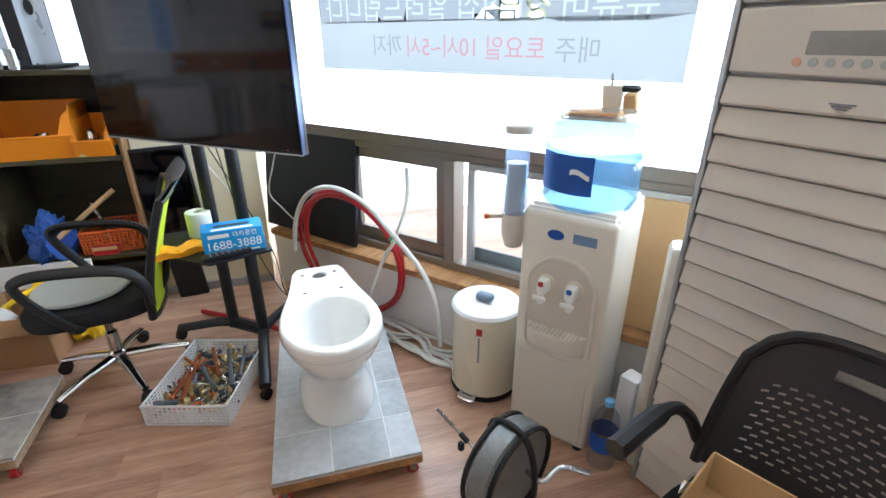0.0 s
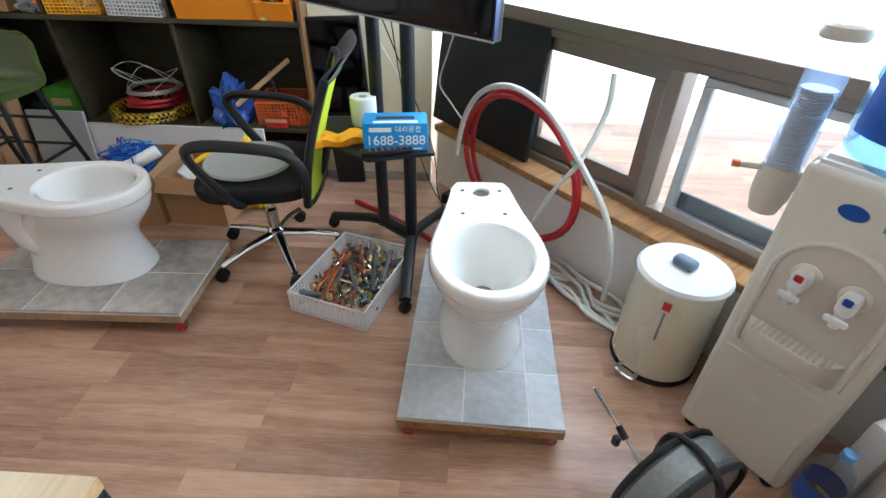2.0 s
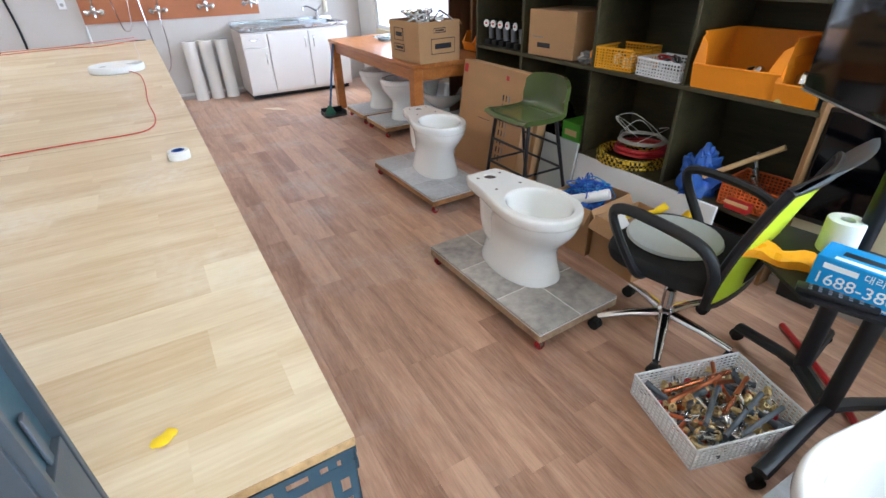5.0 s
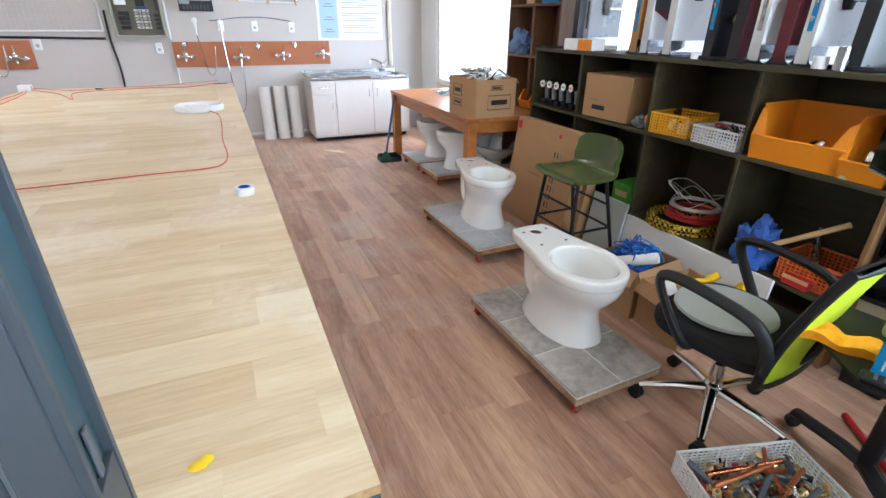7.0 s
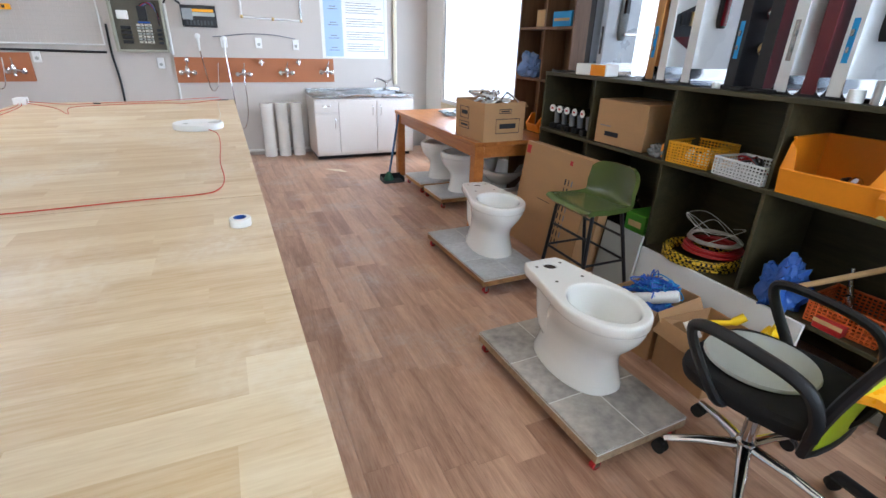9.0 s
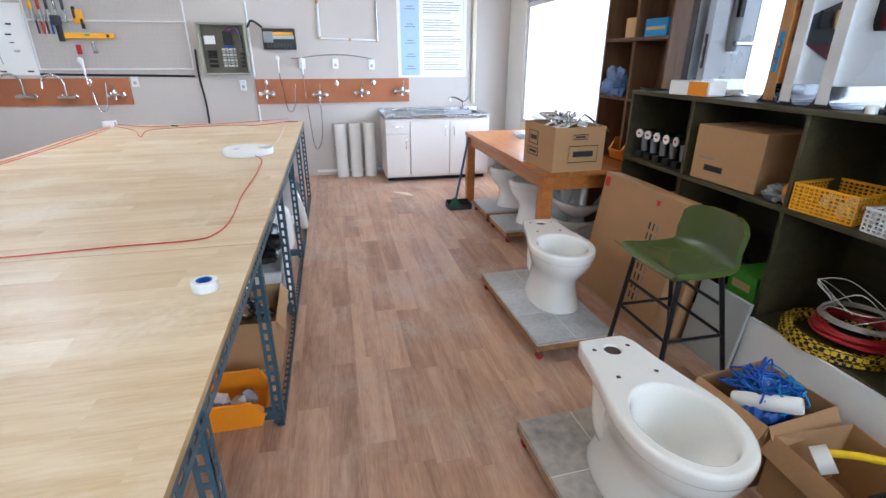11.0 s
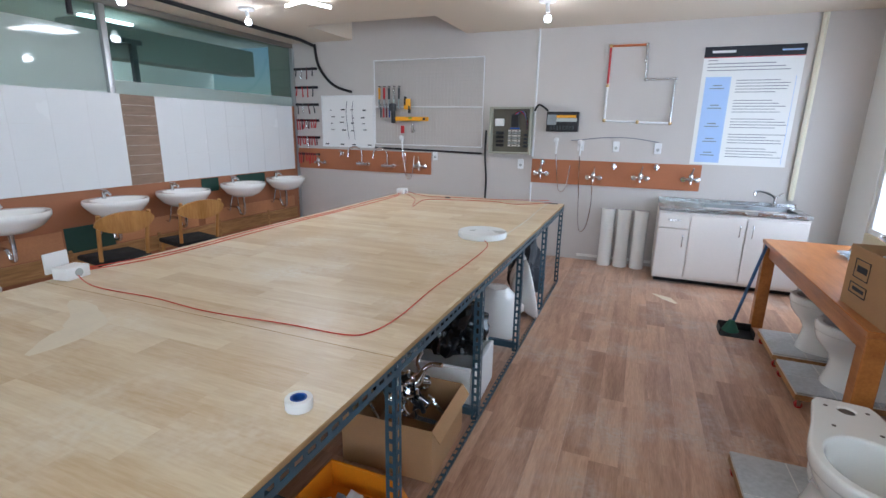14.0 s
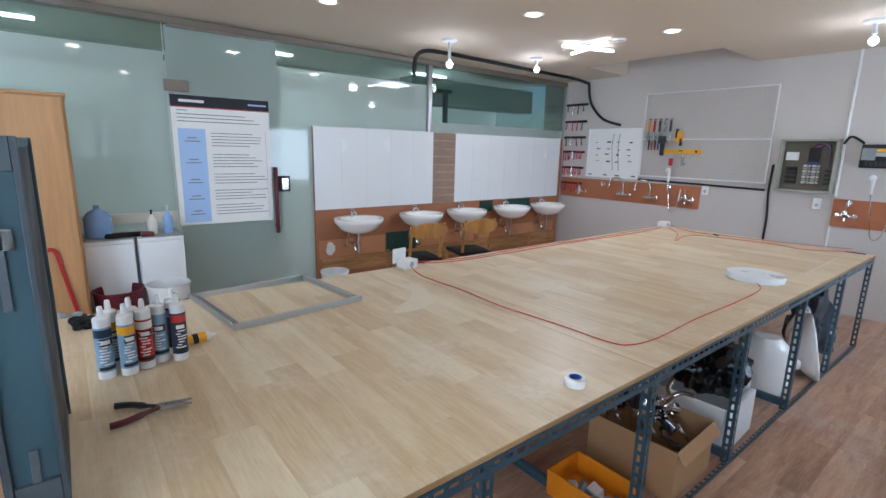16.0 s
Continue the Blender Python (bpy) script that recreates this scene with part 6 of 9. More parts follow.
M_film = mat("clear_film", "C9D0D4", 0.15, var=0.1, scale=10, trans=0.6, bump=0.06)
M_blackfilm = mat("black_film", "101114", 0.22, var=0.3, scale=14, bump=0.06)
M_bluefilm = mat("blue_film", "3D66B8", 0.2, var=0.25, scale=10, trans=0.2, bump=0.06)
crumple("plastic_bag", pose(3.06, 2.63, SZ[1]), (0.09, 0.08, 0.06), M_film, "clear crumpled plastic bag on the shelf", "plastic bag", 2)
for i in range(5):
    crumple("bagged_part", bk3 @ pose(-0.08 + 0.04 * i, -0.06 + 0.06 * (i % 3), 0.012), (0.045, 0.04, 0.05), M_film if i % 2 else M_whiteplast, "small bagged white part lying in the yellow basket", "bagged part", 5 + i, 2)
for i in range(6):
    bm = bmesh.new()
    tube(bm, smooth_path([(-0.09 + 0.01 * i, -0.11, 0.05), (0.02 * math.sin(i), -0.03 + 0.01 * i, 0.10), (0.07 * math.cos(i * 2), 0.05, 0.075 + 0.006 * i), (0.05, 0.11, 0.06)], 5), 0.005, 6)
    solid("loose_cable", bm, (M_black, M_inkgrey, M_redwheel)[i % 3], "short cable tangled in the white basket", "cable", "cables in the white basket", m=bk4)
bm = bmesh.new()
lathe(bm, [(0.02, 0), (0.026, 0.005), (0.026, 0.07), (0.01, 0.09), (0.01, 0.11)], 16)
B(bm, (0.02, 0, 0.105), (0.05, 0.02, 0.02), 0.004)
solid("spray_bottle", bm, M_orange, "orange spray bottle on the shelf", "bottle", m=pose(3.04, 2.585, SZ[1] + 0.0))
for y, mt, lab in ((1.43, mat("yellow_tape", "D9CE8A", 0.35), "pale yellow tape roll lying on the shelf"), (1.315, mat("dark_blue_tape", "1E3A52", 0.35), "dark blue tape roll on the shelf")):
    bm = bmesh.new()
    lathe(bm, [(0.038, 0), (0.05, 0), (0.051, 0.003), (0.051, 0.047), (0.05, 0.05), (0.038, 0.05), (0.038, 0)], 28, caps=False)
    solid("tape_roll", bm, mt, lab, "tape", "tape rolls on the shelf", m=pose(3.02, y, SZ[1]))


def gauge_tool(m):
    t = thing("pressure_tool", m, "small black and silver pressure tool with red-white dial", "tool", "row of pressure tools")
    boxpart("battery_foot", M_black, t, (0, 0, 0.02), (0.11, 0.055, 0.04), 0.006)
    bm = bmesh.new()
    cyl(bm, (0, 0, 0.04), (-0.01, 0, 0.14), 0.02, 12)
    part("grip", bm, M_inkgrey, t)
    bm = bmesh.new()
    cyl(bm, (-0.06, 0, 0.155), (0.06, 0, 0.155), 0.025, 16)
    h = part("head", bm, M_steel, t)
    bm = bmesh.new()
    cyl(bm, (-0.068, 0, 0.155), (-0.06, 0, 0.155), 0.027, 16)
    part("dial", bm, M_paper, h, "white dial with red mark")
    boxpart("dial_mark", M_redwheel, h, (-0.069, 0, 0.155), (0.002, 0.02, 0.012))
    return t
g0 = gauge_tool(pose(3.06, 3.70, SZ[1], 0, 0, 12))
for i in range(1, 5):
    copy_thing(g0, pose(3.06, 3.70 - 0.095 * i, SZ[1], 0, 0, 12 - 5 * i))
# lower row
def rope_coil(name, m, r, thick, turns, layers, mt, label, n=36):
    bm = bmesh.new()
    P = []
    rg = random.Random(int(r * 1000))
    for i in range(turns * n):
        a = 2 * math.pi * i / n
        k = i / n
        lay = int(k) % layers
        P.append(Vector(((r - lay * thick * 1.6 + 0.006 * math.sin(a * 0.31 + k)) * math.cos(a), (r - lay * thick * 1.6 + 0.006 * math.cos(a * 0.43)) * math.sin(a), thick + (k / layers) * thick * 1.5 + 0.004 * math.sin(a * 2.3))))
    tube(bm, P, thick, 6)
    return solid(name, bm, mt, label, "cable coil", m=m)
def stripes(name, c0, c1, sc):
    m = mat(name, c0, 0.5)
    N, L = m.node_tree.nodes, m.node_tree.links
    w, r = N.new("ShaderNodeTexChecker"), N.new("ShaderNodeTexCoord")
    w.inputs["Color1"].default_value, w.inputs["Color2"].default_value = (*srgb(c0), 1), (*srgb(c1), 1)
    w.inputs["Scale"].default_value = sc
    L.new(r.outputs["Object"], w.inputs["Vector"])
    L.new(w.outputs["Color"], N["Principled BSDF"].inputs["Base Color"])
    return m
rope_coil("striped_cable_coil", pose(3.12, 2.24, SZ[0]), 0.205, 0.0078, 12, 3, stripes("yellow_black_braid", "D8B32A", "17150F", 55), "yellow and black braided cable coiled on the lower shelf")
rope_coil("red_tube_coil", pose(3.14, 2.20, SZ[0] + 0.065), 0.15, 0.0075, 9, 3, M_red, "red tubing coiled on top of the striped cable")
rope_coil("white_wire_coil", pose(3.14, 2.20, SZ[0] + 0.135), 0.14, 0.0024, 18, 6, mat("pale_steel_wire", "B9B4AC", 0.4, metal=0.3), "thin white wire coiled loosely on the red tubing")
bm = bmesh.new()
tube(bm, smooth_path([(0, 0, 0), (-0.08, 0.12, 0.10), (-0.02, 0.05, 0.14), (0.02, -0.08, 0.08), (0.0, -0.2, 0.02)], 6), 0.0018, 6)
solid("white_wire", bm, M_whitepipe, "springy white wire end rising from the coil", "wire", m=pose(3.12, 2.22, SZ[0] + 0.15))
crumple("blue_plastic_bag", pose(3.02, 1.72, SZ[0]), (0.13, 0.13, 0.19), M_bluefilm, "shiny blue plastic bag slumped on the lower shelf", "plastic bag", 11)
basket("orange_basket", pose(3.12, 1.44, SZ[0], 0, 0, 4), 0.24, 0.28, 0.13, M_orange2, "orange perforated basket holding metal parts on the shelf")
for i in range(4):
    bm = bmesh.new()
    cyl(bm, (0, 0, 0), (0.03 * i - 0.05, 0.06, 0.16 + 0.02 * i), 0.012, 10)
    lathe(bm, [(0.02, 0), (0.02, 0.03)], 10)
    solid("metal_part", bm, M_steel, "dull metal part standing in the orange basket", "metal part", "metal parts in the orange basket", m=pose(3.08 + 0.03 * i, 1.40 + 0.03 * i, SZ[0] + 0.012))
bm = bmesh.new()
cyl(bm, (2.96, 1.66, SZ[0] + 0.12), (3.05, 1.37, SZ[0] + 0.34), 0.013, 10)
solid("plunger_stick", bm, M_cardtan, "pale wooden stick leaning out of the shelf", "stick")
closed_box("small_red_box", pose(2.985, 1.46, SZ[0]), 0.05, 0.12, 0.05, "small red and white printed box on the shelf", M_redwheel, False, marks=(((-0.026, 0, 0.04), (0.001, 0.12, 0.02), "pale"),))
closed_box("green_box", pose(3.10, 2.66, SZ[0]), 0.22, 0.17, 0.16, "green printed carton on the lower shelf", M_greenbox, False, marks=(((-0.111, 0, 0.09), (0.001, 0.11, 0.04), "pale"),))
crumple("black_bag", pose(3.12, 2.90, SZ[0]), (0.14, 0.15, 0.18), M_blackfilm, "black plastic bag on the lower shelf", "plastic bag", 21)
closed_box("brown_carton", pose(3.18, 3.45, SZ[0]), 0.3, 0.4, 0.3, "plain brown carton deep in the lower shelf")
# before the shelving
bm = bmesh.new()
B(bm, (0, 0, 0.165), (0.02, 0.98, 0.33), 0.002)
solid("white_kickboard", bm, M_whiteplast, "long white board leaning against the shelf foot", "board", m=pose(2.90, 2.02, 0, 0, 6, 0))
bx1, bx2 = pose(2.60, 2.08, 0, 0, 0, 6), pose(2.62, 1.74, 0, 0, 0, -3)
open_box("carton_of_cables", bx1, 0.34, 0.30, 0.285, "open brown carton heaped with blue cables", (0.35, 0.3, 0.4, 0.3), group="cartons before the shelf")
open_box("carton_of_rollers", bx2, 0.32, 0.30, 0.26, "open brown carton holding a yellow roller and tape", (0.35, 0, 0.35, 0.3), group="cartons before the shelf")
for i in range(34):
    bm = bmesh.new()
    rg = random.Random(70 + i)
    P = [(rg.uniform(-0.12, 0.10), rg.uniform(-0.11, 0.11), 0.26 + rg.uniform(0, 0.10)) for _ in range(6)]
    tube(bm, smooth_path(P, 6), 0.0038, 6)
    solid("blue_cable", bm, M_bluebag if i % 4 else M_blue, "bright blue cable tangled on top of the carton", "cable", "blue cables", m=bx1)
crumple("blue_wrap", bx1 @ pose(-0.02, -0.03, 0.16), (0.13, 0.10, 0.13), M_bluefilm, "crumpled blue wrapping in the carton", "wrapping", 31)
bm = bmesh.new()
lathe(bm, [(0.026, 0), (0.031, 0.008), (0.031, 0.21), (0.026, 0.22)], 18, pose(0, 0, 0, 70, 0, 30))
solid("white_roll", bm, M_paper, "white foam roll sticking out of the carton", "roll", m=bx1 @ pose(-0.14, 0.02, 0.27))
bm = bmesh.new()
tube(bm, smooth_path([(0, 0, 0), (0.04, -0.05, 0.03), (0.09, -0.10, 0.05), (0.13, -0.13, 0.09)], 5), [0.013] * 11 + [0.02] * 5, 10)
solid("yellow_roller", bm, mat("roller_yellow", "EFCB1A", 0.35), "yellow-handled paint roller lying on the carton", "paint roller", m=bx2 @ pose(-0.06, 0.04, 0.27))
bm = bmesh.new()
lathe(bm, [(0.022, 0), (0.045, 0), (0.045, 0.05), (0.022, 0.05), (0.022, 0.0)], 24, pose(0, 0, 0, 60, 0, 60), caps=False)
solid("white_tape_roll", bm, M_paper, "white tape roll with yellow core in the carton", "tape", m=bx2 @ pose(-0.08, 0.06, 0.22))
M_lemon = mat("lemon_plastic", "EFCB1A", 0.35, var=0.08, bump=0.01)
crumple("yellow_bag", pose(2.70, 1.54, 0.0), (0.12, 0.10, 0.30), M_lemon, "yellow plastic bag standing behind the chair", "plastic bag", 41)


def stool():
    t = thing("bar_stool", pose(2.575, 2.62, 0, 0, 0, 90), "low-backed stool with olive green vinyl seat and black steel legs", "stool")
    # local y towards its front
    bm = bmesh.new()
    n = 14
    W, secs = 0.205, []
    prof = [(0.20, 0.615), (0.17, 0.632), (0.05, 0.625), (-0.09, 0.63), (-0.135, 0.66), (-0.155, 0.74), (-0.165, 0.835)]
    sp = smooth_path([(0, y, z) for y, z in prof], 4)
    up = [[(W * (i / n * 2 - 1) * (1 - 0.10 * (k / len(sp)) - 0.05 * max(0, 1 - k / 3)), p.y + 0.045 * (abs(i / n * 2 - 1) ** 2) * min(1, max(0, (k - 12) / 6)), p.z + 0.012 * abs(i / n * 2 - 1) ** 3 - 0.055 * abs(i / n * 2 - 1) ** 5 * max(0, (k - 18) / (len(sp) - 19))) for i in range(n + 1)] for k, p in enumerate(sp)]
    th = []
    for k, p in enumerate(sp):
        q = sp[min(k + 1, len(sp) - 1)] - sp[max(k - 1, 0)]
        nn = Vector((0, q.z, -q.y)).normalized() * 0.03
        th.append([(x, y - abs(nn.y) * 1, z - abs(nn.z)) for x, y, z in up[k]])
    loft(bm, up, False, False)
    loft(bm, th, False, False)
    loft(bm, [[r[0] for r in up], [r[0] for r in th]], False, False)
    loft(bm, [[r[-1] for r in up], [r[-1] for r in th]], False, False)
    loft(bm, [up[0], th[0]], False, False)
    loft(bm, [up[-1], th[-1]], False, False)
    bmesh.ops.remove_doubles(bm, verts=bm.verts[:], dist=0.0005)
    part("seat_shell", bm, M_green, t, "olive green padded vinyl seat and back")
    top = [(-0.16, 0.13), (0.16, 0.13), (0.16, -0.08), (-0.16, -0.08)]
    ft = [(-0.205, 0.185), (0.205, 0.185), (0.205, -0.20), (-0.205, -0.20)]
    for (a, b), (c, d) in zip(top, ft):
        bm = bmesh.new()
        tube(bm, [(a, b, 0.60), (c, d, 0.0)], 0.0115, 8)
        part("leg", bm, M_black, t)
    k = 0.5
    ring = [(a * (1 - k) + c * k, b * (1 - k) + d * k, 0.30) for (a, b), (c, d) in zip(top, ft)]
    for z, w in ((0.30, 0.5), (0.45, 0.25)):
        pts = [(a * (1 - w) + c * w, b * (1 - w) + d * w, z) for (a, b), (c, d) in zip(top, ft)]
        for p, q in zip(pts, pts[1:] + pts[:1]):
            if z == 0.45 and p[1] * q[1] < 0:
                continue
            bm = bmesh.new()
            cyl(bm, p, q, 0.008, 8)
            part("rung", bm, M_black, t)
stool()
lean = pose(2.69, 2.88, 0, 0, 8, 0)
closed_box("flat_carton", lean @ pose(0.055, 0.41, 0, 0, 0, 0), 0.11, 0.80, 0.79, "tall flat brown carton leaning against the shelving", tape=False, group="leaning cartons",
           marks=tuple(((-0.0555, -0.22 + 0.035 * (k % 3), 0.16 + 0.062 * (k // 3)), (0.001, 0.010 + 0.004 * (k % 2), 0.042), "ink" if k % 3 else "grey") for k in range(24)) + (((-0.0555, 0.36, 0.73), (0.001, 0.05, 0.06), "red"), ((-0.0555, -0.17, 0.73), (0.001, 0.03, 0.03), "red"), ((-0.0555, 0.05, 0.40), (0.001, 0.16, 0.004), "ink")))
closed_box("flat_carton", lean @ pose(0.155, 0.34, 0, 0, 0, 0), 0.08, 0.72, 0.76, "second flat brown carton behind the leaning one", tape=False, group="leaning cartons")
bm = bmesh.new()
B(bm, (0, 0, 0.2), (0.02, 0.32, 0.40), 0.003)
solid("grey_board", bm, M_greyseat, "pale grey board leaning under the shelf", "board", m=pose(2.86, 2.66, 0, 0, 8, 0))

# ---- lock samples standing on the shelving ----
M_dgrey = mat("dark_grey_panel", "33363B", 0.35, var=0.1)
M_lockred = mat("dark_red_gloss", "6E1420", 0.15, var=0.1)
M_silverpanel = mat("silver_panel", "A9AFB5", 0.3, metal=0.5, var=0.06)
M_maroon = mat("maroon_print", "5C1B25", 0.4)
M_samplewhite = mat("sample_white_enamel", "E0E3E6", 0.3, var=0.03, scale=3, bump=0.005)
M_chromesheet = mat("polished_sheet", "C9CCD0", 0.12, metal=1.0, var=0.05)

def lock_sample(y, rz, w, h, face, lock, kind, label, edge=None, plate=None, front=3.02):
    """A slice of door on a swept sheet foot: its broad face looks along local -x, its edge stands to the aisle at local +y."""
    t = thing("door_lock_sample", pose(front + w / 2, y, SZ[2], 0, 0, rz), label, "lock display", "lock samples")
    edge = edge or M_samplewhite
    T = 0.031
    boxpart("panel", face, t, (0, 0, h / 2 + 0.012), (2 * T - 0.002, w - 0.012, h), 0.001)
    for k in (-1, 1):
        boxpart("edge_strip", edge, t, (0, k * (w / 2 - 0.003), h / 2 + 0.012), (2 * T + 0.001, 0.006, h), 0.0015)
    if edge is M_black:
        boxpart("foot_block", M_black, t, (0.0, 0, 0.009), (0.20, w + 0.03, 0.018), 0.003, "flat black foot")
    else:
        for k in (-1, 1):
            bm = bmesh.new()
            q = smooth_path([(k * 0.0325, 0, 0.085), (k * 0.034, 0, 0.05), (k * 0.044, 0, 0.022), (k * 0.068, 0, 0.006), (k * 0.105, 0, 0.0025)], 4)
            up = [[(p.x, e * w / 2, p.z) for e in (-1, 1)] for p in q]
            dn = [[(p.x - k * 0.0015, e * w / 2, p.z - 0.0012) for e in (-1, 1)] for p in q]
            loft(bm, up, False, False)
            loft(bm, dn, False, False)
            for e in (0, 1):
                loft(bm, [[r[e] for r in up], [r[e] for r in dn]], False, False)
            part("sheet_foot", bm, M_chromesheet, t, "swept polished sheet-metal foot")
        # black fill paints the dark gap between the two sheet feet
        bm = bmesh.new()
        loft(bm, [[(-0.068, e * w * 0.49, 0.001), (0.068, e * w * 0.49, 0.001), (0.03, e * w * 0.49, 0.03), (-0.03, e * w * 0.49, 0.03)] for e in (-1, 1)])
        part("foot_wedge", bm, M_black, t, "black fill painting the dark gap under the panel")
    # mortise plate with latch in the aisle edge
    if plate:
        mp = boxpart("mortise_plate", plate, t, (0, w / 2 + 0.0012, h * 0.36), (0.026, 0.0024, 0.17), 0.0008, "lock case plate let into the edge")
        boxpart("latch", M_steel, mp, (0, w / 2 + 0.006, h * 0.36 + 0.03), (0.013, 0.012, 0.026), 0.002)
        boxpart("deadbolt", M_steel, mp, (0, w / 2 + 0.004, h * 0.36 - 0.035), (0.012, 0.008, 0.022), 0.001)
    x = -T + 0.0005
    if kind in ("slim", "red"):
        bm = bmesh.new()
        z0, z1 = (0.36, 0.80) if kind == "slim" else (0.45, 0.80)
        rows = []
        for k in range(13):
            u = k / 12
            r = 0.032 * min(1.0, 0.62 + 3.2 * min(u, 1 - u))
            rows.append((u, r))
        for dx, grow in ((0, 0),):
            loft(bm, [[(x - 0.026 * max(0.0, math.cos(a)) ** 0.5 - 0.001, r * math.sin(a), h * (z0 + (z1 - z0) * u)) for a in [math.pi * (i / 10 - 0.5) for i in range(11)]] for u, r in rows], True, True)
        lk = part("lock_body", bm, lock if kind == "slim" else M_black, t)
        bm = bmesh.new()
        loft(bm, [[(x - 0.0285 + 0.0035 * (i / 6 * 2 - 1) ** 2, 0.02 * (i / 6 * 2 - 1), h * z) for i in range(7)] for z in ((0.62, 0.77) if kind == "slim" else (0.47, 0.74))], False, False)
        part("glossy_front", bm, M_blackgloss if kind == "slim" else lock, lk, "glossy touch front")
        if kind == "slim":
            bm = bmesh.new()
            cyl(bm, (x - 0.02, 0, h * 0.42), (x - 0.058, 0, h * 0.42), 0.011, 12)
            B(bm, (x - 0.062, -0.055, h * 0.42), (0.012, 0.14, 0.022), 0.004)
            part("lever_handle", bm, M_chrome, lk, "flat chrome lever")
    elif kind == "lever":
        for k in (0.30, 0.55, 0.80, 0.90):
            bm = bmesh.new()
            lathe(bm, [(0.028, 0), (0.030, 0.004), (0.02, 0.012), (0.012, 0.03)] if k < 0.7 else [(0.026, 0), (0.028, 0.006), (0.016, 0.014), (0.03, 0.04), (0.022, 0.058), (0.001, 0.062)], 18, pose(x, 0.0 if k < 0.7 else 0.03 - 0.6 * (k - 0.8), h * k, 0, -90, 0))
            part("rosette", bm, M_brass if k != 0.55 else M_chrome, t, "polished brass knob and rose")
        bm = bmesh.new()
        tube(bm, smooth_path([(x - 0.02, 0, h * 0.3), (x - 0.05, 0, h * 0.3), (x - 0.055, -0.05, h * 0.3), (x - 0.05, -0.11, h * 0.305)], 4), 0.009, 8)
        part("lever_handle", bm, M_chrome, t)
    elif kind == "wood":
        for k in (0.45, 0.68):
            bm = bmesh.new()
            lathe(bm, [(0.034, 0), (0.036, 0.008), (0.02, 0.018), (0.03, 0.04), (0.022, 0.052), (0.001, 0.055)], 18, pose(x, w * 0.15, h * k, 0, -90, 0))
            part("knob", bm, M_black, t)
    elif kind == "bore":
        # flat dark discs paint the shade in the empty bores
        for k in (0.42, 0.78):
            bm = bmesh.new()
            lathe(bm, [(0.034, 0), (0.034, 0.002)], 24, pose(x - 0.0005, 0.02, h * k, 0, -90, 0))
            part("bore_hole", bm, M_dark, t)
    elif kind == "print":
        bm = bmesh.new()
        loft(bm, [[(x - dx, w * 0.46, h * 0.56), (x - dx, -w * 0.46, h * 0.72), (x - dx, -w * 0.46, h * 0.22), (x - dx, w * 0.46, h * 0.38)] for dx in (0.0006, 0.0016)])
        pp = part("printed_panel", bm, M_dgrey, t, "slanting black printed field")
        bm = bmesh.new()
        loft(bm, [[(x - dx, w * 0.46, h * 0.38), (x - dx, -w * 0.46, h * 0.40), (x - dx, -w * 0.46, h * 0.18)] for dx in (0.002, 0.003)])
        part("printed_wedge", bm, M_maroon, pp, "dark red printed wedge")
        for k in range(3):
            boxpart("latch_case", M_brass if k == 1 else M_dgrey, t, (x - 0.008, w * 0.3 - 0.065 * k, h * 0.53), (0.016, 0.028, 0.07), 0.002)
    return t

lock_sample(3.38, 80, 0.20, 0.64, M_silverpanel, M_darkbrown, "slim", "silver-faced sample in a black frame with brown lock", M_black)
lock_sample(3.25, 80, 0.24, 0.62, M_silverpanel, mat("grey_lock_case", "6F7478", 0.35, metal=0.3), "slim", "silver door sample with slim grey digital lock on the shelving", M_silverpanel, M_black)
lock_sample(2.795, 84, 0.16, 0.60, M_table, M_black, "wood", "wooden door sample with black knobs on the shelving", wood("honey_edge", "C99A5E", "A9783F", 0.4, "z", 10, 80), M_blue)
lock_sample(2.70, 82, 0.25, 0.64, M_samplewhite, M_black, "print", "white panel printed black and maroon with latch cases")
lock_sample(2.525, 82, 0.25, 0.64, M_samplewhite, M_lockred, "red", "white door sample with dark red digital lock")
lock_sample(2.25, 80, 0.24, 0.64, mat("matt_black_panel", "15171C", 0.35, var=0.15), M_brass, "lever", "black door sample with brass and steel levers", M_black, M_blue)
lock_sample(2.11, 84, 0.20, 0.62, M_maroon, M_black, "none", "dark maroon door sample standing on the shelving", M_black)
lock_sample(1.99, 82, 0.25, 0.64, M_samplewhite, M_black, "slim", "white door sample with black digital lever lock", None, M_steel)
lock_sample(1.87, 84, 0.22, 0.62, M_maroon, M_black, "none", "maroon printed sample beside a white door sample", M_maroon)
lock_sample(1.76, 82, 0.25, 0.64, M_samplewhite, M_black, "slim", "white door sample with black handle lock and blue plate", None, M_blue)
lock_sample(1.55, 82, 0.26, 0.64, M_silverpanel, M_black, "bore", "silver door sample with empty lock bores", M_black)
closed_box("orange_white_carton", pose(3.02, 3.27, SZ[2], 0, 0, 10), 0.13, 0.26, 0.075, "open orange and white carton with film on the shelving", M_paper, False, marks=(((-0.066, -0.06, 0.037), (0.001, 0.12, 0.07), "red"),))
bpy.data.objects["orange_white_carton"].children[-1].data.materials[0] = M_orange
for y, r, h, mt in ((1.60, 0.025, 0.09, M_steel), (1.68, 0.03, 0.05, M_whiteplast), (2.32, 0.02, 0.03, M_paper)):
    bm = bmesh.new()
    lathe(bm, [(r, 0), (r, h), (r * 0.8, h), (r * 0.8, 0.01)], 20)
    solid("small_tin", bm, mt, "small cylindrical tin on top of the shelving", "tin", "tins on the shelving", m=pose(3.0, y, SZ[2]))
bm = bmesh.new()
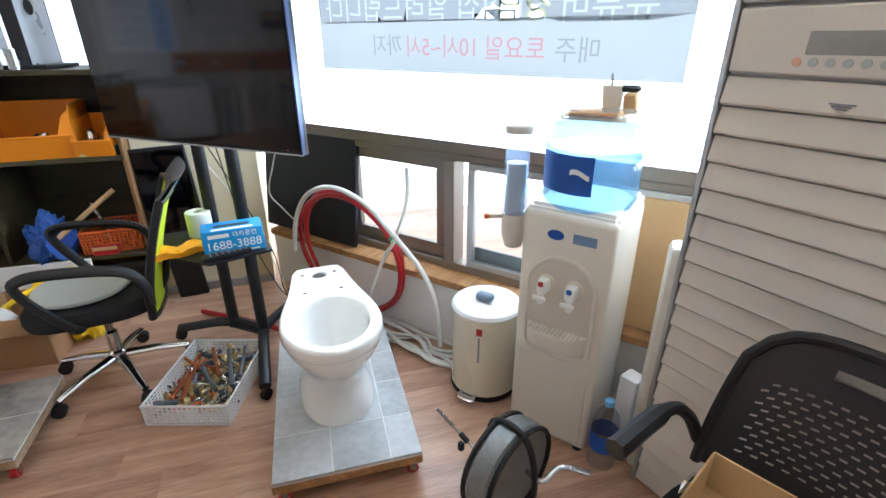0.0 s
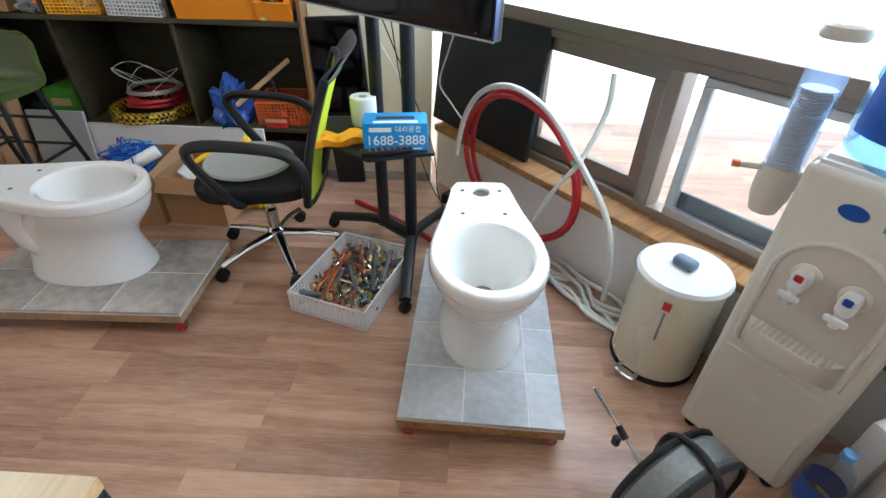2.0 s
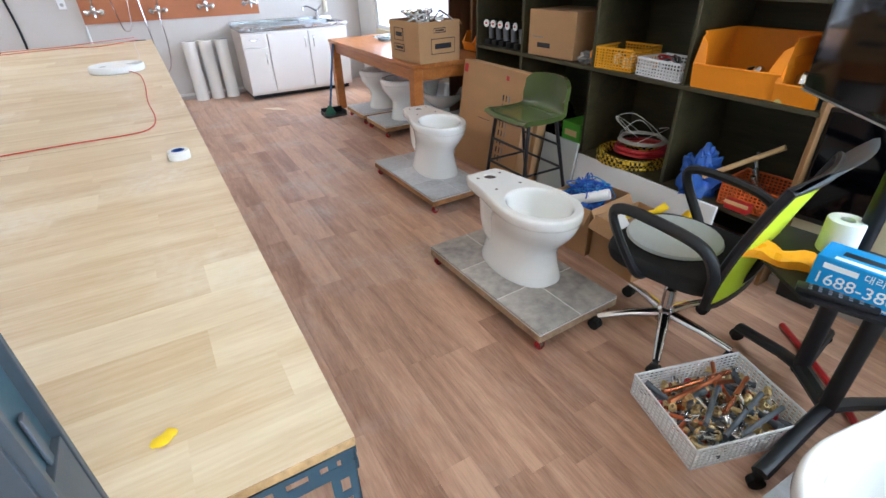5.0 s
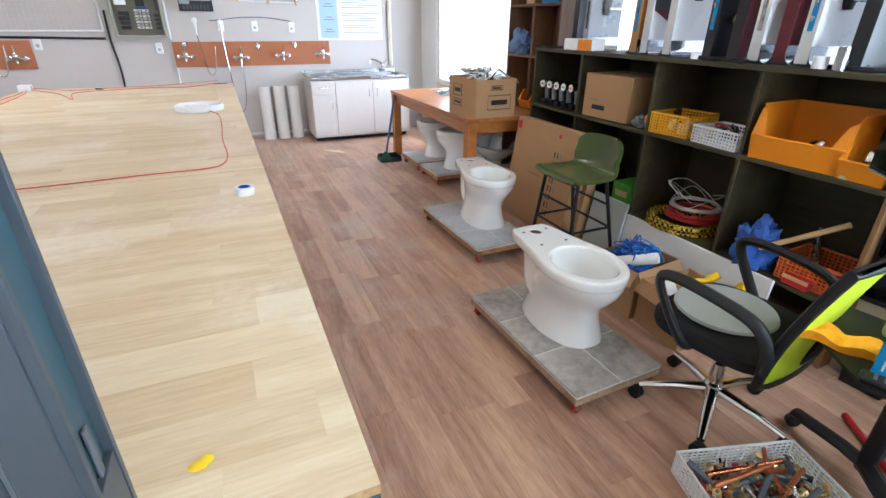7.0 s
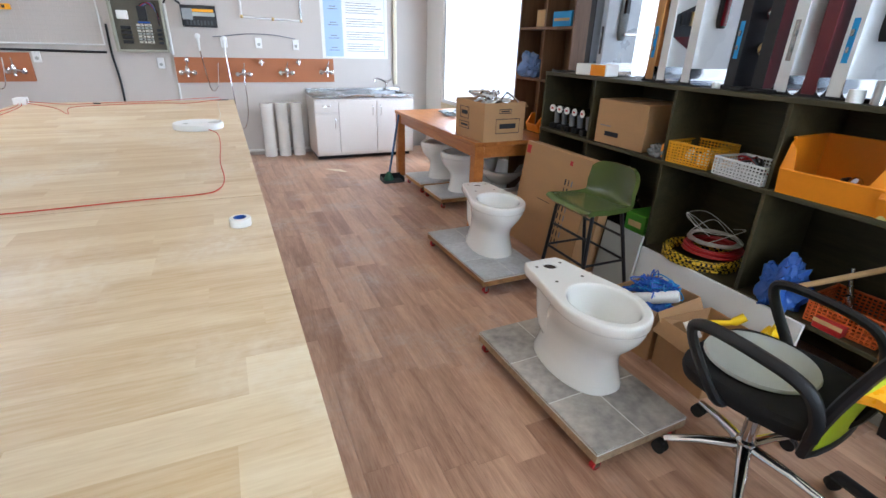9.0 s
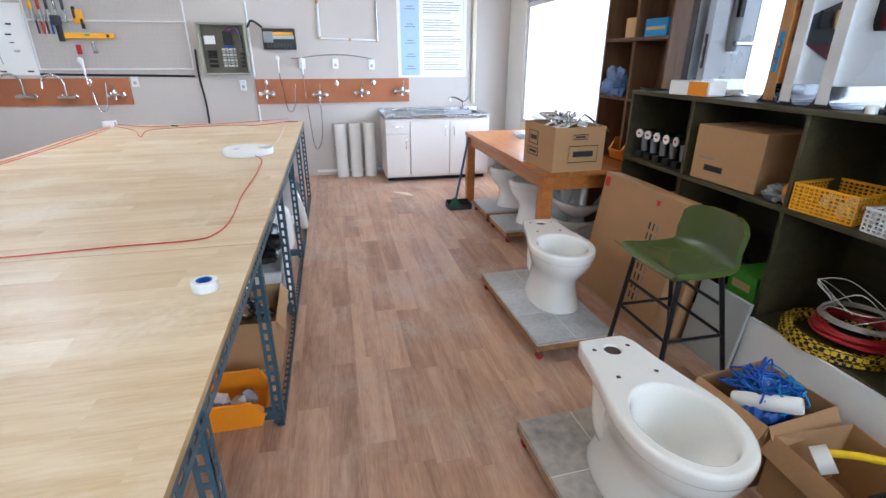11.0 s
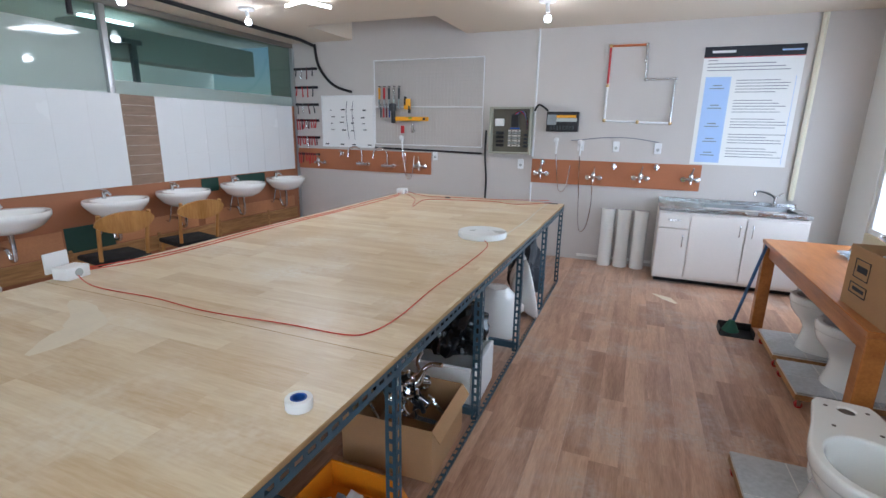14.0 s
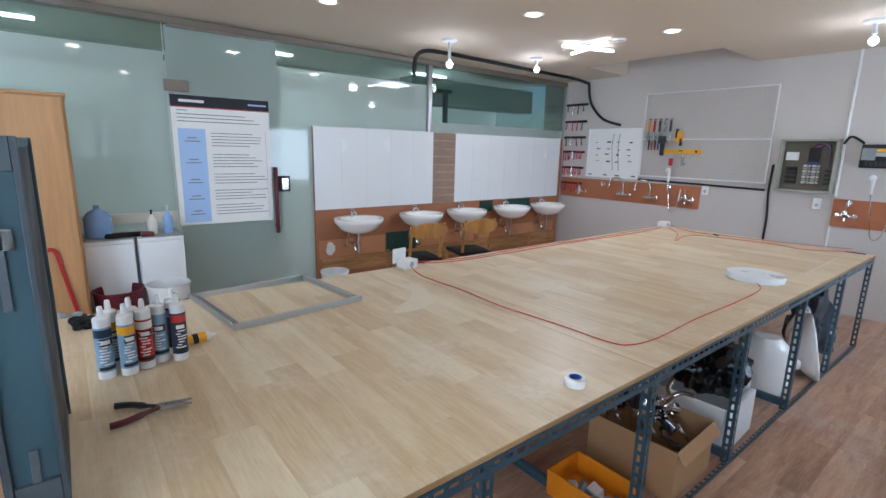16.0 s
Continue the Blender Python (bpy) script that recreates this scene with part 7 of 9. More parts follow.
tube(bm, smooth_path([(0, 0, 0.006), (0.03, 0.10, 0.012), (-0.01, 0.2, 0.006), (0.0, 0.3, 0.01)], 5), 0.008, 6)
solid("extension_cable", bm, M_black, "short black cord lying on the shelving", "cord", m=pose(3.0, 3.45, SZ[2]))

# ---- bookcase contents, wooden table and what stands on and under it ----
crumple("blue_plastic_bag", pose(3.22, 4.38, 1.203), (0.12, 0.16, 0.17), mat("pale_blue_film", "7C9ACB", 0.2, var=0.15, trans=0.35, bump=0.05), "pale blue plastic bag on the bookcase shelf", "plastic bag", 57)
closed_box("blue_carton", pose(3.28, 3.98, 1.612, 0, 0, 0), 0.16, 0.24, 0.11, "blue and white printed carton on the bookcase", M_blue, False, marks=(((-0.081, 0, 0.05), (0.001, 0.2, 0.02), "pale"),))
closed_box("tan_carton", pose(3.26, 4.26, 1.612, 0, 0, 0), 0.14, 0.12, 0.13, "small tan carton on the bookcase shelf", M_cardtan, False)
crumple("blue_plastic_bag", pose(3.27, 4.12, 2.262), (0.15, 0.36, 0.16), M_bluefilm, "bright blue plastic sheet bundled on top of the bookcase", "plastic bag", 61)
for y in (3.98, 4.20):
    part_bin("orange_storage_bin", pose(3.29, y, 0.747), 0.18, 0.22, 0.15, M_orange, "small orange bin on the low bookcase shelf", "orange bins")
jb = pose(2.66, 4.09, 0.746, 0, 0, 3)
open_box("carton_of_taps", jb, 0.38, 0.46, 0.30, "open printed brown carton full of chrome taps and hoses", (0, 0.2, 0, 0.2))
jt = bpy.data.objects["carton_of_taps"]
for c, s in (((-0.193, 0.08, 0.20), (0.001, 0.14, 0.09)), ((-0.193, 0.08, 0.10), (0.001, 0.16, 0.05)), ((0.03, -0.233, 0.12), (0.22, 0.001, 0.11)), ((0.0, -0.233, 0.235), (0.11, 0.001, 0.03))):
    bm = bmesh.new()
    if s[0] < 0.01:
        tube(bm, [(c[0] - 0.001, c[1] + a * s[1] / 2, c[2] + b * s[2] / 2) for a, b in ((-1, -1), (1, -1), (1, 1), (-1, 1))], 0.003, 4, True)
        B(bm, c, (0.001, s[1] * 0.7, s[2] * 0.35))
    else:
        tube(bm, [(c[0] + a * s[0] / 2, c[1] - 0.001, c[2] + b * s[2] / 2) for a, b in ((-1, -1), (1, -1), (1, 1), (-1, 1))], 0.003, 4, True)
        B(bm, c, (s[0] * 0.7, 0.001, s[2] * 0.35))
    part("printed_mark", bm, M_ink, jt)
for i in range(7):
    rg = random.Random(90 + i)
    bm = bmesh.new()
    P = [(rg.uniform(-0.16, 0.16), rg.uniform(-0.2, 0.2), 0.27 + rg.uniform(0, 0.10)) for _ in range(5)]
    tube(bm, smooth_path(P, 6), 0.008, 8)
    solid("steel_hose", bm, M_chrome if i % 3 else M_whitepipe, "flexible metal hose lying in the carton of taps", "hose", "hoses in the carton", m=jb)
for i in range(4):
    bm = bmesh.new()
    cyl(bm, (0, 0, 0), (0.10, 0, 0.02), 0.02, 12)
    cyl(bm, (0.05, 0, 0), (0.05, 0.0, 0.07), 0.013, 10)
    tube(bm, smooth_path([(0.05, 0, 0.06), (0.06, 0.05, 0.09), (0.06, 0.12, 0.07)], 4), 0.011, 8)
    solid("chrome_tap", bm, M_chrome, "loose chrome tap lying in the carton", "tap", "taps in the carton", m=jb @ pose(-0.10 + 0.07 * i, -0.15 + 0.08 * i, 0.28, 0, 0, 60 * i))
crumple("clear_bag", pose(2.95, 5.35, 0.746), (0.2, 0.2, 0.05), M_film, "clear film bag lying on the wooden table", "plastic bag", 71)
for y, ty in ((4.47, 4.68), (5.02, 5.22)):
    trolley(pose(2.41, y, 0), 0.60, 0.46, [0, 0.2, 0.4, 0.6], [0, 0.23, 0.46], "tiled trolley with white pan pushed under the wooden table")
    toilet(pose(2.72, ty, TZ, 0, 0, 88), "white porcelain toilet pan under the wooden table")


def wash_bowl(m, label, group=""):
    t = thing("washbasin_bowl", m, label, "washbasin", group)
    bm = bmesh.new()
    n = 36
    def rg2(k, z, s=1.0):
        return [(0.26 * k * math.cos(a), 0.20 * k * s * math.sin(a) + (0.03 if math.sin(a) > 0 else 0), z) for a in [2 * math.pi * i / n for i in range(n)]]
    loft(bm, [rg2(0.25, 0.0), rg2(0.45, 0.02), rg2(0.75, 0.08), rg2(0.95, 0.13), rg2(1.0, 0.15), rg2(1.0, 0.165), rg2(0.97, 0.172), rg2(0.86, 0.168), rg2(0.8, 0.15), rg2(0.6, 0.08), rg2(0.3, 0.05), rg2(0.05, 0.045)])
    part("bowl", bm, M_porc, t)
    return t
wash_bowl(pose(3.10, 4.55, 0.01, 0, 0, 15), "white oval washbasin lying under the wooden table", "basins under the table")
wash_bowl(pose(3.08, 4.52, 0.19, 6, 0, 25), "white oval washbasin stacked on another under the table", "basins under the table")
wash_bowl(pose(3.10, 4.05, 0.01, 0, 0, 5), "white oval washbasin on the floor under the table", "basins under the table")

def broom():
    t = thing("dustpan_set", pose(2.26, 5.62, 0), "long-handled black dustpan and broom leaning on the wooden table", "dustpan")
    bm = bmesh.new()
    cyl(bm, (0, 0, 0.08), (0.17, 0.14, 0.72), 0.012, 10)
    part("broom_handle", bm, mat("blue_handle", "3B5D86", 0.4), t)
    bm = bmesh.new()
    lathe(bm, [(0.02, 0.10), (0.03, 0.08), (0.07, 0.0)], 14, pose(-0.01, -0.01, 0.0))
    part("bristles", bm, mat("green_bristles", "2F5E4C", 0.8, fine=300, bump=0.2), t, "green broom bristles")
    bm = bmesh.new()
    loft(bm, [[(-0.10, -0.14, 0.003), (0.14, -0.14, 0.003), (0.14, 0.02, 0.012), (-0.10, 0.02, 0.012)], [(-0.10, -0.14, 0.006), (0.14, -0.14, 0.006), (0.14, 0.02, 0.016), (-0.10, 0.02, 0.016)]])
    B(bm, (0.02, 0.03, 0.04), (0.24, 0.01, 0.07), 0.004)
    B(bm, (-0.10, -0.04, 0.03), (0.006, 0.15, 0.05))
    B(bm, (0.14, -0.04, 0.03), (0.006, 0.15, 0.05))
    part("pan", bm, M_black, t, "black dustpan")
broom()

# loose metal parts in the orange bins
for i in range(9):
    rg = random.Random(300 + i)
    bm = bmesh.new()
    if i % 3 == 0:
        cyl(bm, (-0.04, 0, 0), (0.04, 0, 0), 0.016, 10)
        cyl(bm, (0, 0, 0), (0, 0, 0.05), 0.012, 10)
    elif i % 3 == 1:
        tube(bm, smooth_path([(0, 0, 0), (0.04, 0.01, 0.03), (0.08, 0, 0.03), (0.11, 0.0, 0.0)], 4), 0.011, 8)
    else:
        lathe(bm, [(0.012, 0), (0.03, 0.015), (0.03, 0.05), (0.014, 0.07)], 12)
    big = i < 6
    solid("metal_fitting", bm, (M_chrome, M_slate, M_black)[rg.randrange(3)] if big else M_chrome, "loose metal fitting lying in an orange bin", "fitting", "fittings in the orange bins",
          m=pose(3.02 + rg.uniform(0, 0.16), (1.66 + rg.uniform(-0.13, 0.13)) if big else (1.36 + rg.uniform(-0.04, 0.04)), SZ[1] + (0.03 if big else 0.05) + 0.02 * rg.random(), rg.uniform(-20, 20), rg.uniform(-30, 30), rg.uniform(0, 360)))
for i in range(5):
    rg = random.Random(340 + i)
    bm = bmesh.new()
    a = rg.uniform(0, 6.28)
    tube(bm, smooth_path([(0.12 * math.cos(a), 0.12 * math.sin(a), 0), (0.15 * math.cos(a + 0.6), 0.15 * math.sin(a + 0.6), 0.06), (0.16 * math.cos(a + 1.3), 0.16 * math.sin(a + 1.3), 0.07 + 0.02 * i), (0.11 * math.cos(a + 2.2), 0.11 * math.sin(a + 2.2), 0.05)], 5), 0.0018, 6)
    solid("white_wire", bm, M_whitepipe, "springy white wire end rising from the coil", "wire", "wire ends on the shelf", m=pose(3.13, 2.21, SZ[0] + 0.15))

# ---- on the bench ----
bm = bmesh.new()
lathe(bm, [(0.022, 0), (0.036, 0), (0.037, 0.003), (0.037, 0.027), (0.036, 0.03), (0.022, 0.03), (0.022, 0.0)], 28, caps=False)
tr_ = solid("tape_roll_white", bm, M_paper, "white tape roll with blue core on the bench", "tape", m=pose(0.645, 2.275, BZ + 0.001))
bm = bmesh.new()
lathe(bm, [(0.018, 0.001), (0.0225, 0.001), (0.0225, 0.031), (0.018, 0.031), (0.018, 0.001)], 24, caps=False)
part("core", bm, M_labelblue, tr_, "dark blue core")
bm = bmesh.new()
lathe(bm, [(0.165, 0.0), (0.17, 0.006), (0.17, 0.035), (0.165, 0.042), (0.155, 0.035), (0.13, 0.028), (0.02, 0.028)], 40)
solid("milky_dish", bm, mat("milky_plastic", "E8ECEE", 0.3, var=0.03, trans=0.08), "round milky plastic dish lying on the bench", "dish", m=pose(0.45, 4.50, BZ + 0.001))


def wire(pts, label, r=0.0028):
    bm = bmesh.new()
    tube(bm, smooth_path([(x, y, BZ + 0.0045 + (z if z else 0)) for x, y, z in pts], 6), r, 6)
    return solid("red_wire", bm, M_wire, label, "wire", "red wires on the bench")
wire([(-1.10, 2.76, 0.02), (-0.845, 2.684, 0), (-0.45, 2.69, 0), (-0.13, 2.67, 0), (0.25, 2.70, 0), (0.50, 2.71, 0), (0.575, 2.77, 0), (0.60, 2.95, 0), (0.585, 3.33, 0), (0.59, 3.8, 0), (0.575, 4.2, 0), (0.52, 4.33, 0.01)], "thin red wire snaking across the pale bench")
wire([(-1.10, 2.80, 0.02), (-1.06, 3.3, 0), (-1.09, 4.0, 0), (-1.05, 4.9, 0), (-1.08, 5.6, 0), (-1.06, 6.05, 0), (-1.10, 6.27, 0.02)], "thin red wire running along the bench edge")
wire([(-1.08, 2.74, 0.02), (-1.02, 3.2, 0), (-1.03, 4.2, 0), (-1.0, 5.2, 0), (-1.02, 6.0, 0), (-1.08, 6.24, 0.02)], "thin red wire beside another along the bench edge")
wire([(-1.06, 6.25, 0.01), (-0.75, 5.9, 0), (-0.55, 5.45, 0), (-0.62, 5.9, 0), (-0.3, 6.05, 0), (0.05, 6.12, 0), (0.3, 6.05, 0.0), (0.56, 6.2, 0.01), (0.62, 6.27, 0.01)], "thin red wire looping near the bench's far end")
wire([(-1.05, 6.27, 0.02), (-0.7, 6.15, 0), (-0.40, 6.22, 0), (0.0, 6.27, 0), (0.3, 6.24, 0.02), (0.6, 6.28, 0.03)], "thin red wire near the bench's far edge")
for y, r in ((2.73, 10), (6.24, 0)):
    t = thing("socket_box", pose(-1.07, y, BZ + 0.001, 0, 0, r), "white plastic socket box wired with red wires", "socket", "socket boxes on the bench")
    boxpart("box", M_whiteplast, t, (0, 0, 0.03), (0.09, 0.12, 0.06), 0.006)
    if y < 3:
        boxpart("cover", M_whiteplast, t, (-0.07, -0.01, 0.075), (0.012, 0.12, 0.10), 0.004)
    bm = bmesh.new()
    lathe(bm, [(0.02, 0), (0.02, 0.002)], 18, pose(0.045, 0, 0.03, 0, 90, 0))
    part("socket_face", bm, M_greyseat, t)
fr = thing("aluminium_frame", pose(-0.535, 1.46, BZ + 0.001, 0, 0, 96), "loose grey aluminium window frame lying on the bench", "window frame")
def frame_bar(x0, y0, x1, y1):
    bm = bmesh.new()
    along_x = x1 - x0 > y1 - y0
    w = (y1 - y0) if along_x else (x1 - x0)
    cx, cy = (x0 + x1) / 2, (y0 + y1) / 2
    for off, k, z0, z1 in ((0, w, 0.0, 0.008), (-w / 2 + 0.005, 0.010, 0.008, 0.026), (w / 2 - 0.003, 0.006, 0.008, 0.018), (0.002, 0.005, 0.008, 0.022)):
        if along_x:
            B(bm, (cx, cy + off, (z0 + z1) / 2), (x1 - x0, k, z1 - z0), 0.0008)
        else:
            B(bm, (cx + off, cy, (z0 + z1) / 2), (k, y1 - y0, z1 - z0), 0.0008)
    part("frame_bar", bm, M_alu_light, fr)
for bar in ((0, 0, 0.67, 0.042), (0, 0.578, 0.67, 0.62), (0, 0.043, 0.042, 0.577), (0.628, 0.043, 0.67, 0.577)):
    frame_bar(*bar)

def cartridge(x, y, mt, band, rot, h=0.235):
    t = thing("sealant_cartridge", pose(x, y, BZ + 0.001, 0, 0, rot), "printed sealant cartridge standing on the bench", "sealant", "sealant cartridges")
    bm = bmesh.new()
    lathe(bm, [(0.024, 0.0), (0.026, 0.002), (0.026, 0.02), (0.0255, 0.022), (0.0255, 0.205), (0.026, 0.21), (0.024, 0.216), (0.01, 0.222), (0.009, 0.245), (0.007, h + 0.02)], 24)
    part("tube", bm, M_whiteplast, t)
    bm = bmesh.new()
    lathe(bm, [(0.0262, 0.028), (0.0262, 0.185)], 24, caps=False)
    part("sleeve", bm, mt, t)
    bm = bmesh.new()
    lathe(bm, [(0.0265, 0.15), (0.0265, 0.178)], 24, caps=False)
    part("sleeve_band", bm, band, t)
    bm = bmesh.new()
    rg = random.Random(int(x * 1000) + int(y * 977))
    def wrap(z0, z1, a0, a1, r=0.0268):
        return [[(r * math.cos(radians(a0 + (a1 - a0) * i / 8)), r * math.sin(radians(a0 + (a1 - a0) * i / 8)), z) for i in range(9)] for z in (z0, z1)]
    for k in range(9):
        a0 = rg.uniform(-60, -30)
        loft(bm, wrap(0.052 + 0.0105 * k, 0.0565 + 0.0105 * k, a0, a0 + rg.uniform(30, 85)), False, False)
    part("printed_lines", bm, M_paper if mt is not M_paper else M_inkgrey, t)
    bm = bmesh.new()
    loft(bm, wrap(0.120, 0.146, -50, 40), False, False)
    part("title_block", bm, M_ink, t, "dark printed title")
    bm = bmesh.new()
    loft(bm, wrap(0.034, 0.046, -70, 70), False, False)
    part("foot_band", bm, M_ink, t)
    bm = bmesh.new()
    loft(bm, wrap(0.126, 0.140, -42, 20, 0.0272), False, False)
    part("title_letters", bm, M_paper, t)
M_c1, M_c2, M_c3 = mat("sleeve_grey_blue", "7F9DB8", 0.4), mat("sleeve_navy", "22304A", 0.4), mat("sleeve_red", "B3302E", 0.4)
for x, y, a, b, r in ((-0.345, 0.995, M_c1, M_c2, 20), (-0.335, 1.06, M_c1, M_yellow, 30), (-0.36, 1.115, M_c3, M_paper, 10), (-0.39, 1.165, M_c1, M_c1, 0), (-0.365, 1.225, M_c2, M_c3, 15), (-0.41, 1.02, M_paper, M_yellow, 40), (-0.405, 1.08, M_c2, M_paper, 5), (-0.44, 1.22, M_c2, M_c1, 20)):
    cartridge(x, y, a, b, r)
bm = bmesh.new()
lathe(bm, [(0.004, 0), (0.007, 0.02), (0.018, 0.03), (0.02, 0.1), (0.02, 0.14)], 16, pose(0, 0, 0.02, 0, 90, 0))
at = thing("adhesive_tube", pose(-0.50, 1.38, BZ, 0, 0, -80), "yellow, black and white adhesive tube lying on the bench", "adhesive tube")
part("body", bm, M_whiteplast, at, "white tube body")
for z0, z1, mt in ((0.045, 0.075, M_yellow), (0.076, 0.098, M_ink), (0.099, 0.136, M_yellow)):
    bm = bmesh.new()
    lathe(bm, [(0.0206, z0), (0.0206, z1)], 20, pose(0, 0, 0.021, 0, 90, 0), caps=False)
    part("printed_band", bm, mt, at)
crumple("black_glove", pose(-0.98, 0.95, BZ), (0.10, 0.06, 0.03), M_blackmesh, "black work glove lying on the bench", "glove", 81)
sn = thing("tin_snips", pose(0.004, 1.108, BZ + 0.001, 0, 0, 80), "tin snips with dark red handles lying on the bench", "snips")
for s, mt in ((-1, M_maroon), (1, M_dgrey)):
    bm = bmesh.new()
    tube(bm, smooth_path([(0, 0, 0.014), (-0.04, s * 0.022, 0.014), (-0.085, s * 0.05, 0.014), (-0.125, s * 0.06, 0.014)], 4), [0.006] * 5 + [0.010] * 8, 8)
    part("handle", bm, mt, sn)
    bm = bmesh.new()
    loft(bm, [[(0.0, -0.012 * s, 0.008), (0.0, 0.012 * s, 0.008), (0.0, 0.012 * s, 0.02), (0.0, -0.012 * s, 0.02)], [(0.08, s * 0.012, 0.012), (0.08, s * 0.017, 0.012), (0.08, s * 0.017, 0.016), (0.08, s * 0.012, 0.016)]])
    part("blade", bm, M_steel, sn)
bm = bmesh.new()
cyl(bm, (0, 0, 0.006), (0, 0, 0.023), 0.012, 14)
part("pivot", bm, M_steel, sn)
crumple("yellow_sachet", pose(0.505, 0.955, BZ + 0.002, 0, 0, 25), (0.024, 0.016, 0.003), M_lemon, "tiny yellow sachet lying on the bench corner", "sachet", 83, 2)
bm = bmesh.new()
cyl(bm, (0, 0, 0.008), (0.06, -0.03, 0.008), 0.007, 8)
solid("small_driver", bm, M_black, "small dark screwdriver lying on the bench", "screwdriver", m=pose(-0.50, 6.16, BZ))
bm = bmesh.new()
B(bm, (0, 0, 0.004), (0.14, 0.03, 0.006), 0.001)
solid("black_strip", bm, M_black, "short black strip at the bench's far corner", "strip", m=pose(0.62, 6.28, BZ + 0.001))

# steel door frame sample standing on the bench end
M_doorslate = mat("slate_painted_steel", "484F55", 0.42, metal=0.15, var=0.10, scale=3)
M_sidenavy = mat("teal_hollow", "3A525C", 0.45, var=0.14)
def door_frame_sample():
    t = thing("steel_door_sample", pose(-0.135, 0.80, BZ + 0.001), "slate-blue steel door and frame sample standing on the bench end", "door sample")
    W, H, D = 0.562, 0.80, 0.09
    boxpart("door_leaf", M_doorslate, t, (W / 2, 0.014, H / 2 + 0.005), (W - 0.108, 0.035, H - 0.06), 0.004, "grey steel door leaf")
    boxpart("back_panel", M_navy, t, (W / 2, D - 0.01, H / 2), (W - 0.02, 0.006, H - 0.02), 0.001)
    for x in (0.0, W):
        s = 1 if x == 0 else -1
        boxpart("side_plate", M_sidenavy, t, (x + s * 0.004, D / 2, H / 2 + 0.04), (0.006, D, H - 0.08), 0.001, "teal painted hollow side")
        for yy in (0.004, D - 0.004):
            boxpart("side_edge", M_doorslate, t, (x - s * 0.003, yy, H / 2), (0.014, 0.010, H), 0.001)
        boxpart("foot_plate", M_doorslate, t, (x - s * 0.003, D / 2, 0.07), (0.010, D - 0.02, 0.14), 0.001)
        boxpart("head_plate", M_doorslate, t, (x - s * 0.003, D / 2, H - 0.03), (0.010, D - 0.02, 0.06), 0.001)
        boxpart("frame_post", M_doorslate, t, (x + s * 0.024, -0.003, H / 2), (0.046, 0.006, H), 0.001)
        boxpart("frame_lip", M_slate, t, (x + s * 0.05, 0.02, H / 2), (0.006, 0.05, H), 0.001)
    for z in (0.012, H - 0.012):
        boxpart("frame_rail", M_steelblue, t, (W / 2, D / 2, z), (W - 0.02, D - 0.01, 0.02), 0.002)
    # flat disc for the bore, its shade and brown inside in one colour
    bm = bmesh.new()
    lathe(bm, [(0.022, 0), (0.022, 0.004)], 20, pose(W - 0.12, -0.007, 0.255, 90, 0, 0))
    part("lock_bore", bm, M_darkbrown, t, "round lock bore")
    for z in (0.12, 0.62):
        boxpart("hinge_lug", M_steel, t, (W + 0.003, D * 0.55, z), (0.004, 0.035, 0.04), 0.002, "bright metal lug")
        bm = bmesh.new()
        B(bm, (W + 0.003, D * 0.5, z - 0.02), (0.004, 0.014, 0.22), 0.001, m=None)
        part("brace", bm, M_slate, t)
    crumple("torn_paper", pose(0.315, 0.793, BZ + 0.37, 90, 0, 0), (0.03, 0.02, 0.004), M_paper, "scrap of white paper stuck on the steel sample", "paper", 85, 2).parent = None
door_frame_sample()

# ---- under the bench ----
LZ = 0.003
part_bin("orange_storage_bin", pose(0.47, 2.76, LZ, 0, 0, 180), 0.24, 0.36, 0.125, M_orange, "orange stacking bin of white parts under the bench", "orange bins")
for i in range(6):
    crumple("white_part", pose(0.38 + 0.04 * i, 2.71 + 0.04 * (i % 3), LZ + 0.01), (0.05, 0.05, 0.06), M_film if i % 2 else M_whiteplast, "bagged white plastic part in the orange bin", "bagged part", 91 + i, 2)
ub = pose(0.46, 3.27, LZ, 0, 0, 2)
open_box("carton_of_faucets", ub, 0.46, 0.44, 0.27, "open brown carton heaped with chrome faucets under the bench", (0, 0, 0, 0.3))
for i in range(36):
    rg = random.Random(120 + i)
    bm = bmesh.new()
    k = i % 3
    if k == 0:
        lathe(bm, [(0.01, 0), (0.034, 0.02), (0.036, 0.06), (0.02, 0.09), (0.012, 0.12)], 16)
    elif k == 1:
        tube(bm, smooth_path([(0, 0, 0), (0.05, 0.0, 0.03), (0.10, 0.03, 0.03), (0.16, 0.03, 0.0)], 4), 0.012, 10)
        cyl(bm, (0, 0, -0.02), (0, 0, 0.03), 0.02, 12)
    else:
        tube(bm, [(0.008 * math.cos(j * 1.3), j * 0.0022, 0.008 * math.sin(j * 1.3)) for j in range(80)], 0.004, 5)
    solid("chrome_faucet_part", bm, M_chrome if i % 4 else M_black, "chrome faucet part heaped in the carton", "faucet", "faucet parts under the bench", m=ub @ pose(rg.uniform(-0.18, 0.12), rg.uniform(-0.16, 0.13), 0.24 + rg.uniform(0, 0.09), rg.uniform(-60, 60), rg.uniform(-60, 60), rg.uniform(0, 360)))
st = pose(0.43, 3.86, LZ, 0, 0, 3)
t = thing("foam_box", st, "white polystyrene box under the bench", "foam box")
